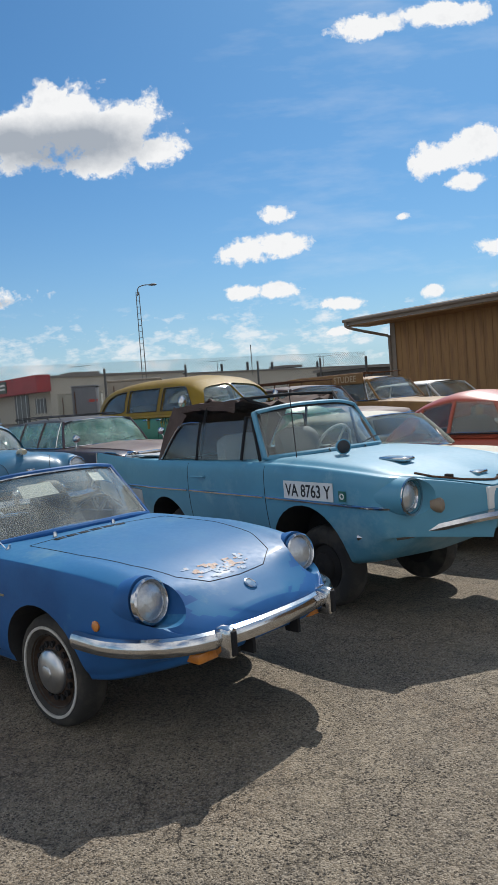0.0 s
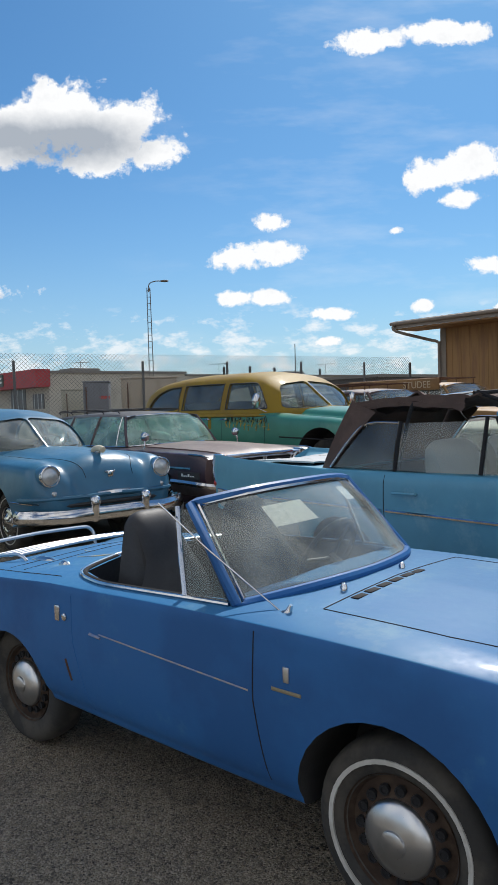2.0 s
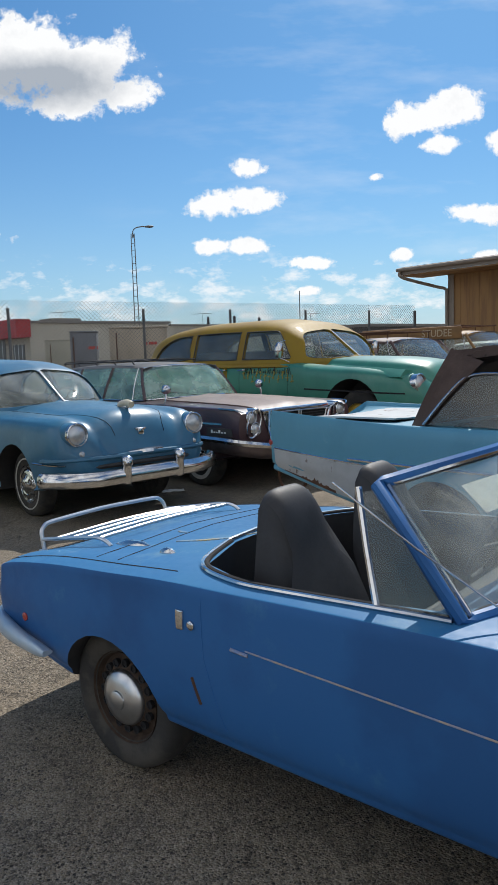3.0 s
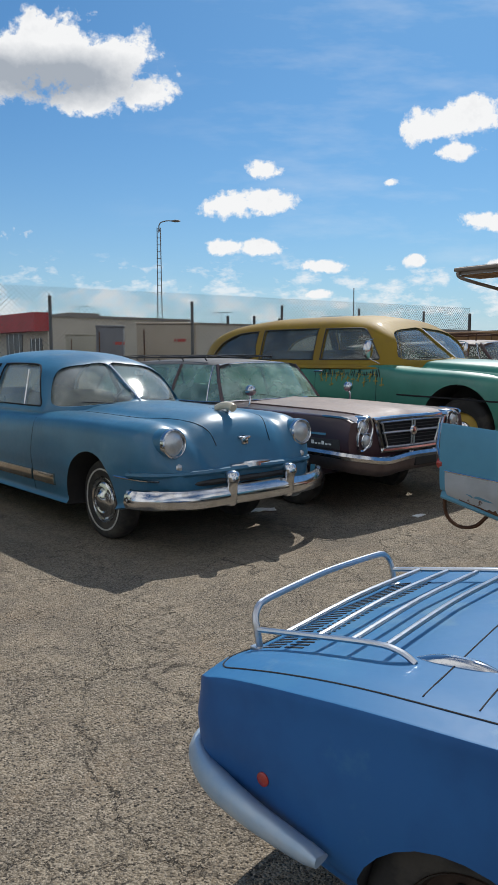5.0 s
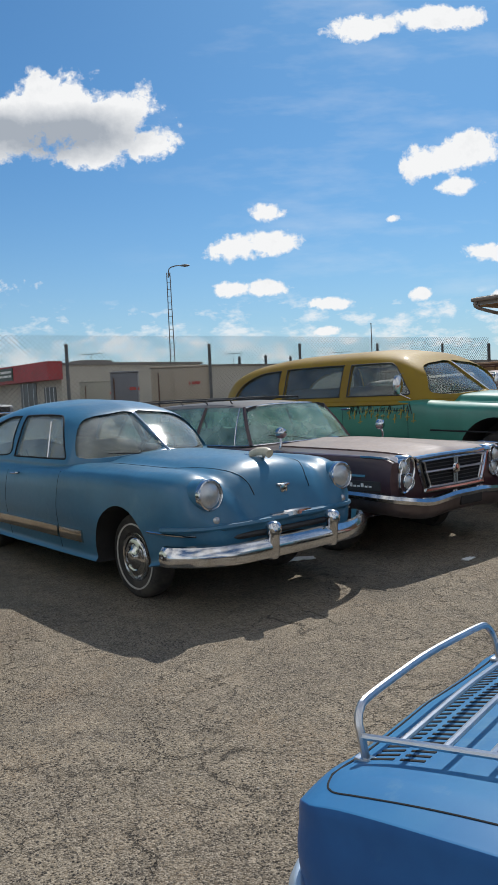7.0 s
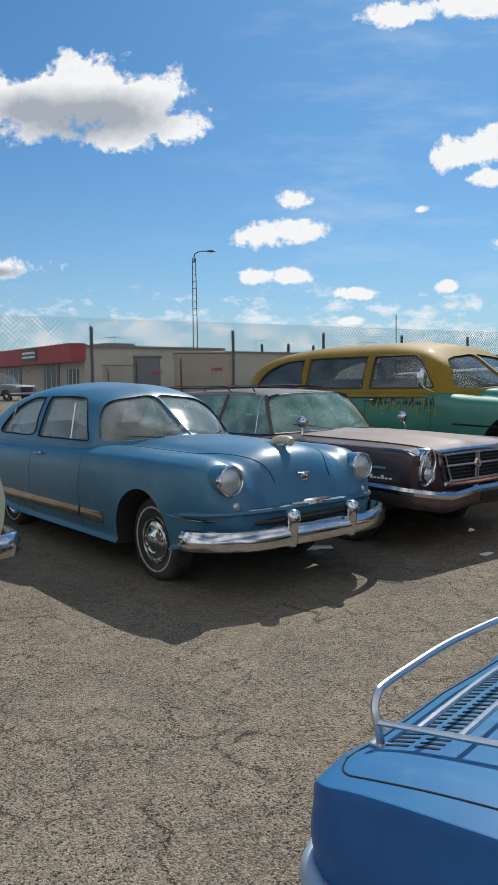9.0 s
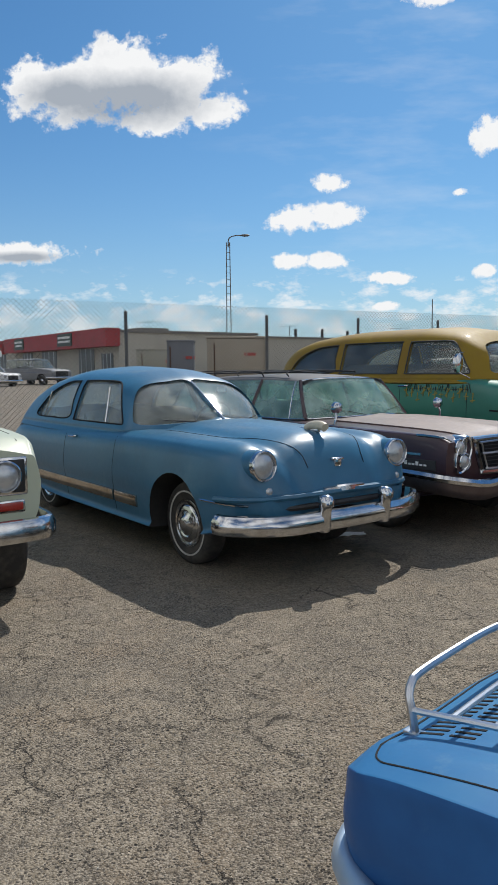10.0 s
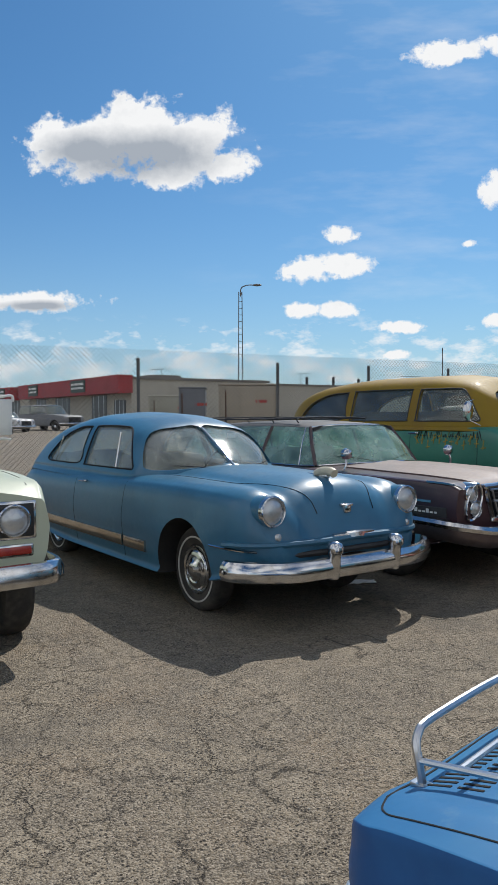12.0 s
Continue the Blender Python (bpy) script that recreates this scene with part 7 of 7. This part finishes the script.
def beetle():
    paint = material("orange_red_paint", (0.42, 0.085, 0.045), 0.42, second=(0.35, 0.07, 0.04), scale=1.8, third=(0.46, 0.16, 0.10), third_scale=2.0, third_at=(0.52, 0.75), coat=0.2)
    car = thing("rounded_car", on_row(0.25, 7.55), "small orange-red rounded car with chalky paint", "car", "parked cars")
    zt = curve((-3.0, 0.5), (-2.9, 0.72), (-2.4, 0.96), (-0.6, 0.97), (0.0, 0.93), (0.4, 0.80), (0.62, 0.60), (0.68, 0.45))
    zc = curve((-3.0, 0.4), (-2.6, 0.62), (-2.2, 0.72), (-1.6, 0.88), (-0.6, 0.88), (0.0, 0.74), (0.4, 0.66), (0.68, 0.42))
    ww = curve((-3.0, 0.5), (-2.4, 0.74), (-1.5, 0.72), (-0.6, 0.72), (0.1, 0.77), (0.5, 0.70), (0.68, 0.45))
    zb = curve((-3.0, 0.32), (0.68, 0.32))
    sh = Shell(-3.0, 0.68, tall_section(zt, zc, ww, zb, 0.12), 40, bulge=(0.05, 0.05))
    body = part("body", sh.mesh(), [paint, DARK], car)
    carve(body, cutter_mesh([(0, 0.32, 0.36, 0.42, 1.2), (-2.4, 0.32, 0.36, 0.42, 1.2)], ([(-0.75, 0.55), (-2.1, 0.55)], 0.45, 1.2), DARK))
    roof_loft(car, paint, -2.95, -0.86, curve((-2.95, 0.42), (-2.3, 0.52), (-1.5, 0.56), (-0.86, 0.5)), curve((-2.95, 0.72), (-2.5, 1.08), (-2.0, 1.30), (-1.5, 1.38), (-0.86, 1.33)), curve((-2.95, 0.05), (-1.5, 0.12), (-0.86, 0.06)))
    cabin(car, paint, GLASS, ((-0.60, 0, 0.975), (-0.84, 0, 1.37)), [((-0.66, 0.62, 0.95), (-0.9, 0.53, 1.33), "glass"), ((-1.55, 0.68, 0.94), (-1.5, 0.56, 1.37), "glass"), ((-2.2, 0.64, 0.95), (-2.05, 0.55, 1.27), "panel"), ((-2.8, 0.5, 0.80), (-2.6, 0.48, 1.0), "panel")])
    for s in (-1, 1):
        rows = []
        for x, k in ((-0.45, 0.3), (-0.3, 0.72), (0, 1.0), (0.3, 0.95), (0.48, 0.7), (0.56, 0.35)):
            rows.append([Vector((x, s * (0.62 + 0.17 * k * math.cos(a)), 0.42 + 0.30 * k * math.sin(a))) for a in (math.pi * (-0.25 + 1.25 * i / 12) for i in range(13))])
        part("front_wing", rings(bmesh.new(), rows, closed=True), paint, car)
        headlight(car, facing(0.52, s * 0.62, 0.62, 25, 0), 0.085, depth=0.1)
        for x in (0, -2.4):
            wheel(car, x, s, 0.72, 0.32, 0.15, 0.19, CHROME, DARK, None)
    part("front_bumper", sweep(bump_path([(0.35, -0.76, 0.42), (0.66, -0.62, 0.42), (0.78, 0, 0.42)]), [(a * 0.6, b * 0.6) for a, b in HEAVY]), CHROME, car)
    seat(car, -1.6, -0.5, 0.5, 0.75, 1.08, TRIM, lean=0.1)


beetle()


# ---- fence, buildings and lamp beyond the cars ----
GALV = material("galvanised_wire", (0.075, 0.078, 0.082), 0.6, 0.2, second=(0.14, 0.14, 0.14), scale=10)
POST = material("grey_fence_post", (0.13, 0.135, 0.14), 0.6, 0.3, second=(0.20, 0.19, 0.18), scale=8)


def fence():
    a, b = Vector((-14.3, 2.6, 0)), Vector((-10.55, 19.45, 0))
    way = (b - a).normalized()
    length = (b - a).length
    tall = 2.56
    ob = thing("chain_link_fence", pose(a.x, a.y, 0), "tall grey chain-link fence on steel posts", "fence")
    loc = lambda s, z: way * s + Vector((0, 0, z + rise(*(a + way * s).xy)))
    side = Vector((way.y, -way.x, 0))
    for s in (1.3, 4.45, 7.62, 10.12, 12.68, 15.2, length):
        end = s == length
        p = part("post", tube([loc(s, -0.05) - side * 0.05, loc(s, 2.38) - side * 0.05], 0.032 if not end else 0.045, 10), POST, ob)
        part("post_cap", lathe([(0.036, -0.0), (0.036, 0.02), (0.02, 0.035), (0.003, 0.038)], 12, m=Matrix.Translation(loc(s, 2.37) - side * 0.05) @ Matrix.Rotation(radians(-90), 4, "X")), POST, p)
    # woven wires: each a zigzag from foot to top
    pitch = 0.095
    vs, fs = [], []
    nz = int(tall / (pitch * 0.95))
    cols = int(length / pitch)
    r = 0.0052
    for c in range(cols):
        for ph in (0, 1):
            base = len(vs)
            for j in range(nz + 1):
                s = c * pitch + pitch * 0.5 * (((j + ph) % 2) * 2 - 1) * 0.98 + pitch * 0.5
                p = loc(s, 0.04 + j * (tall - 0.04) / nz) + side * (0.002 * (1 if (j + ph) % 2 else -1))
                for q in range(3):
                    t = 2 * math.pi * q / 3
                    vs.append(p + way * (r * math.cos(t)) + side * (r * math.sin(t)))
            for j in range(nz):
                for q in range(3):
                    fs.append((base + 3 * j + q, base + 3 * j + (q + 1) % 3, base + 3 * j + 3 + (q + 1) % 3, base + 3 * j + 3 + q))
    me = bpy.data.meshes.new("wire_mesh")
    me.from_pydata([tuple(v) for v in vs], [], fs)
    me.materials.append(GALV)
    w = new("wire_mesh", me)
    w.parent = ob
    # the gate brace at the far post
    part("brace", tube([loc(length, 1.2) - side * 0.05, loc(length - 0.25, 0.2) - side * 0.05], 0.02, 8), POST, ob)
    part("aerial_mast", tube([loc(0.72 * length, 2.0), loc(0.72 * length, 2.9)], 0.012, 6), POST, ob)


fence()


def plank_house():
    wood = material("brown_board", (0.33, 0.185, 0.075), 0.75, second=(0.24, 0.13, 0.06), scale=1.2, stretch=(5, 5, 0.5), amount=1.0, bump=0.2, bump_scale=30)
    trim = material("pale_fascia", (0.24, 0.20, 0.165), 0.6, scale=5)
    o = Vector((-9.20, 18.92, 0))
    house = thing("workshop_building", pose(o.x, o.y, rise(o.x, o.y) + 0.18, 0, 0, ROW), "long brown board-clad workshop with overhanging low roof", "building")
    part("wall", boxed(0, 0, -0.3, 26, 9, 3.25), wood, house, "brown vertical board cladding")
    for k in range(86):
        x = 0.02 + 0.302 * k
        part("board", boxed(x, -0.012, -0.2, x + 0.04, -0.002, 3.22), wood, house)
    bm = bmesh.new()
    rings(bm, [[Vector((x, y, z)) for y, z in ((-1.0, 3.22), (-1.0, 3.42), (4.5, 4.1), (10, 3.42), (10, 3.22), (4.5, 3.9))] for x in (-1.0, 27)])
    roof = part("roof", bm, material("dark_roofing", (0.07, 0.06, 0.055), 0.85, scale=3), house)
    part("fascia", boxed(-1.04, -1.06, 3.20, 27.0, -1.004, 3.40), trim, roof)
    part("gutter", tube([(-1.05, -1.12, 3.34), (27, -1.12, 3.34)], 0.055, 8), trim, roof)
    part("soffit", boxed(-0.95, -0.99, 3.16, 26.9, -0.03, 3.20), wood, roof)
    part("downpipe", tube(spline([(-0.95, -1.1, 3.30), (-0.9, -1.05, 3.12), (-0.35, -0.2, 2.85), (-0.08, -0.1, 2.75), (-0.06, -0.08, 2.5), (-0.06, -0.08, 0.1)], 4), 0.045, 8), trim, house)
    part("corner_board", boxed(-0.04, -0.04, -0.2, 0.16, -0.03, 3.2), trim, house)


plank_house()


def shops():
    plaster = material("beige_render", (0.46, 0.43, 0.36), 0.85, second=(0.39, 0.37, 0.31), scale=0.6, amount=0.8, bump=0.1, bump_scale=8)
    red = material("red_fascia", (0.36, 0.028, 0.034), 0.6, second=(0.21, 0.018, 0.022), scale=0.8)
    dark = material("dark_opening", (0.02, 0.022, 0.026), 0.3)
    grey = material("grey_flat_roof", (0.20, 0.185, 0.165), 0.85, scale=0.8)
    R = Vector((-53.1, 34.55, 0))
    g = rise(R.x, R.y)
    ob = thing("shop_building", pose(R.x, R.y, g, 0, 0, ROW), "long low beige shop building with red fascia", "building")
    part("wall", boxed(-60, 0.0, -0.5, 0, 14, 3.9), plaster, ob)
    part("wall", boxed(-8, 14.004, -0.5, -0.004, 62, 3.7), plaster, ob)
    part("roof", boxed(-60, -0.3, 3.904, 0.15, 14.2, 4.12), grey, ob)
    part("roof", boxed(-8.2, 14.204, 3.704, 0.15, 62, 3.86), grey, ob)
    f = part("red_fascia", boxed(-26.4, -1.3, 2.75, 0.25, -0.004, 4.25), red, ob, "dull red shop fascia")
    f2 = part("red_fascia", boxed(-60, -1.3, 2.75, -30, -0.004, 4.25), red, ob)
    for x, w in ((-10.2, 3.4), (-22.6, 2.8), (-34, 2.5)):
        sg = part("shop_sign", boxed(x, -1.40, 3.0, x + w, -1.304, 4.1), material("dark_green_sign", (0.03, 0.055, 0.04), 0.5), ob, "green shop sign with pale bars")
        for k in range(2):
            part("sign_bar", boxed(x + 0.25, -1.43, 3.3 + 0.36 * k, x + w - 0.25, -1.404, 3.48 + 0.38 * k), PAPER, sg)
    for x, w, z0, z1 in ((-8.4, 3.4, 0, 2.7), (-3.4, 2.3, 0.9, 2.2), (-18, 4, 0, 2.7), (-24, 3, 0, 2.7), (-34, 4, 0, 2.7), (-40, 4, 0, 2.7)):
        dr = part("shop_window", boxed(x, -0.06, z0, x + w, -0.004, z1), dark, ob)
        for k in range(3):
            part("mullion", boxed(x + w * (k + 0.5) / 3 - 0.04, -0.09, z0, x + w * (k + 0.5) / 3 + 0.04, -0.064, z1), ALU, dr)
    for y, x, h in ((4, -4, 0.5), (30, -3, 0.3)):
        part("roof_unit", boxed(x - 2.6, y, 4.1, x, y + 3, 4.1 + h, bevel=0.05), grey, ob)
    for y, h in ((20, 0.9), (23.5, 1.0), (27, 0.9), (34, 0.8)):
        part("roof_vent", tube([(-1.5, y, 3.8), (-1.5, y, 3.8 + h)], 0.14, 8), dark, ob)
    for x, y in ((-6, 6), (-2.5, 36), (-5, 22)):
        m = part("tv_aerial", tube([(x, y, 3.8), (x, y, 5.3)], 0.03, 6), POST, ob)
        part("aerial_boom", tube([(x - 0.9, y - 0.6, 5.25), (x + 0.9, y + 0.6, 5.25)], 0.025, 6), POST, m)
        for q in np.linspace(-1, 1, 6):
            part("aerial_rod", tube([(x + 0.9 * q - 0.25, y + 0.6 * q + 0.4, 5.27), (x + 0.9 * q + 0.25, y + 0.6 * q - 0.4, 5.27)], 0.012, 5), POST, m)
    # a lower wing and a dark shed behind the yard
    low = thing("low_shed", pose(-31.5, 41.0, rise(-31.5, 41), 0, 0, ROW + 90), "long dark flat-roofed shed beyond the fence", "building")
    part("wall", boxed(3, -5, -0.5, 22, 0, 2.5), material("dark_shed", (0.055, 0.05, 0.045), 0.8, scale=0.6), low)
    part("roof", boxed(2.8, -5.2, 2.504, 22.2, 0.2, 2.7), grey, low)


shops()


def box_unit(at, size, yaw, name, label, colour):
    mt = material(name + "_sheet", colour, 0.6, second=tuple(c * 0.75 for c in colour), scale=0.9, third=(0.16, 0.09, 0.05), third_scale=2.5, third_at=(0.66, 0.74))
    ob = thing(name, pose(at[0], at[1], rise(*at) - 0.05, 0, 0, yaw), label, "container")
    x, y, z = size
    b = part("body", boxed(0, 0, 0.25, x, y, z, bevel=0.04), mt, ob)
    part("top_rail", boxed(-0.04, -0.04, z + 0.004, x + 0.04, y + 0.04, z + 0.08, bevel=0.02), mt, ob)
    for q in (0.02, 0.35, 0.66, 0.97):
        part("rib", boxed(x * q - 0.03, -0.05, 0.3, x * q + 0.03, -0.004, z - 0.02), mt, ob)
    part("skid", boxed(0.1, 0.1, 0, x - 0.1, y - 0.1, 0.246), DARK, ob)
    part("notice", boxed(x * 0.62, -0.03, z - 0.75, x * 0.62 + 0.5, -0.005, z - 0.62), material("red_notice", (0.4, 0.05, 0.04), 0.6), ob)
    part("door_bar", tube([(x * 0.12, -0.06, 0.4), (x * 0.12, -0.06, z - 0.2)], 0.03, 6), RUST, ob)
    return ob


box_unit((-26.0, 20.2), (2.6, 2.2, 2.48), 47, "cream_container", "cream steel storage container with rust streaks", (0.36, 0.31, 0.24))
box_unit((-27.2, 18.95), (1.15, 1.4, 2.35), 47, "grey_bin", "grey steel bin beside the container", (0.16, 0.17, 0.19))
box_unit((-38.1, 25.3), (2.8, 2.0, 2.2), 50, "low_beige_hut", "low beige flat-roofed hut", (0.33, 0.32, 0.26))


def lamp_tower():
    ob = thing("street_lamp", pose(-36.28, 31.23, rise(-36.28, 31.23) - 0.05, 0, 0, -45), "slim lattice steel light mast with one lamp arm", "lamp")
    H = 8.9
    for s in (-1, 1):
        part("leg", tube([(0, s * 0.16, 0), (0, s * 0.10, H)], 0.030, 6), POST, ob)
    k = 0
    z = 0.3
    while z < H:
        part("rung", tube([(0, -0.14, z), (0, 0.14, z)], 0.018, 5), POST, ob)
        z += 0.42
    arm = part("arm", tube(spline([(0, 0, H - 0.3), (0, 0.02, H + 0.12), (0, 0.15, H + 0.32), (0, 0.5, H + 0.42), (0, 0.85, H + 0.42)], 4), 0.035, 8), POST, ob)
    part("lamp_head", rings(bmesh.new(), [[Vector((0.11 * k2 * math.cos(t), y, H + 0.42 + 0.07 * k2 * math.sin(t))) for t in (2 * math.pi * i / 12 for i in range(12))] for y, k2 in ((0.75, 0.3), (0.85, 0.8), (1.05, 1.2), (1.25, 1.0), (1.36, 0.3))]), POST, arm)
    part("bracket", tube([(0, 0.0, H - 0.3), (0, 0.10, H)], 0.03, 6), POST, ob)


lamp_tower()
plain_car("parked_suv", (-46.2, 24.3), "silver sport utility vehicle parked by the shops", (0.17, 0.175, 0.185), nose=0.95, tail=-3.9, hw=0.95, hood=1.15, belt=1.2, roof=1.85, ws=(-0.6, -1.1), end=-3.7, estate=True, sill=0.4, r=0.38, base=3.0, yaw=12, dz=-0.1)
plain_car("parked_saloon", (-45.6, 20.6), "white saloon parked by the shops", (0.6, 0.6, 0.6), hood=0.95, belt=0.98, roof=1.45, yaw=12, tail=-3.6, end=-2.8, dz=-0.1)


# ---- litter and loose stones on the yard ----
def crumpled(x, y, size, seedv, label):
    bm = bmesh.new()
    top = [[Vector(((i / 6 - 0.5) * size, (k / 4 - 0.5) * size * 0.45, 0.012 + 0.03 * size * 4 * abs(noise.noise((i * 0.7, k * 0.9, seedv))))) for k in range(5)] for i in range(7)]
    rings(bm, [r + [p - Vector((0, 0, 0.008)) for p in r[::-1]] for r in top])
    ob = part("paper_scrap", bm, PAPER)
    ob.matrix_world = pose(x, y, rise(x, y), 0, 0, 40 * seedv)
    tagged(ob, label, "litter")


crumpled(-6.08, 4.28, 0.26, 1.3, "crumpled pale paper scrap on asphalt")
crumpled(-4.75, 5.05, 0.14, 2.1, "small white torn paper scrap on asphalt")


def loose_stones():
    rnd = random.Random(11)
    vs, fs = [], []
    for _ in range(16000):
        x, y = rnd.uniform(-8.5, 3.0), rnd.uniform(-1.6, 3.0)
        if rnd.random() < 0.35:
            x, y = rnd.gauss(-3.6, 0.9), rnd.gauss(1.6, 0.9)
        r = rnd.choice((0.002, 0.002, 0.0025, 0.003, 0.003, 0.004, 0.006)) * rnd.uniform(0.7, 1.2)
        z = rise(x, y) + 0.012 * noise.noise((x * 0.3, y * 0.3, 0))
        b = len(vs)
        a0 = rnd.uniform(0, 6.28)
        for k in range(5):
            a = a0 + 2 * math.pi * k / 5 + rnd.uniform(-0.3, 0.3)
            q = r * rnd.uniform(0.75, 1.2)
            vs.append((x + q * math.cos(a), y + q * math.sin(a), z - 0.002))
        for k in range(5):
            a = a0 + 2 * math.pi * k / 5 + rnd.uniform(-0.3, 0.3)
            q = r * rnd.uniform(0.45, 0.75)
            vs.append((x + q * math.cos(a), y + q * math.sin(a), z + r * rnd.uniform(0.4, 0.7)))
        for k in range(5):
            fs.append((b + k, b + (k + 1) % 5, b + 5 + (k + 1) % 5, b + 5 + k))
        fs.append(tuple(b + 5 + k for k in range(5)))
    me = bpy.data.meshes.new("gravel")
    me.from_pydata(vs, [], fs)
    mt = material("loose_gravel", (0.22, 0.19, 0.15), 0.9, second=(0.06, 0.052, 0.045), scale=9, amount=1.0, third=(0.45, 0.42, 0.37), third_scale=20, third_at=(0.6, 0.7))
    me.materials.append(mt)
    tagged(new("gravel", me), "loose grey and tan gravel scattered over asphalt", "gravel", kind="stuff")


loose_stones()
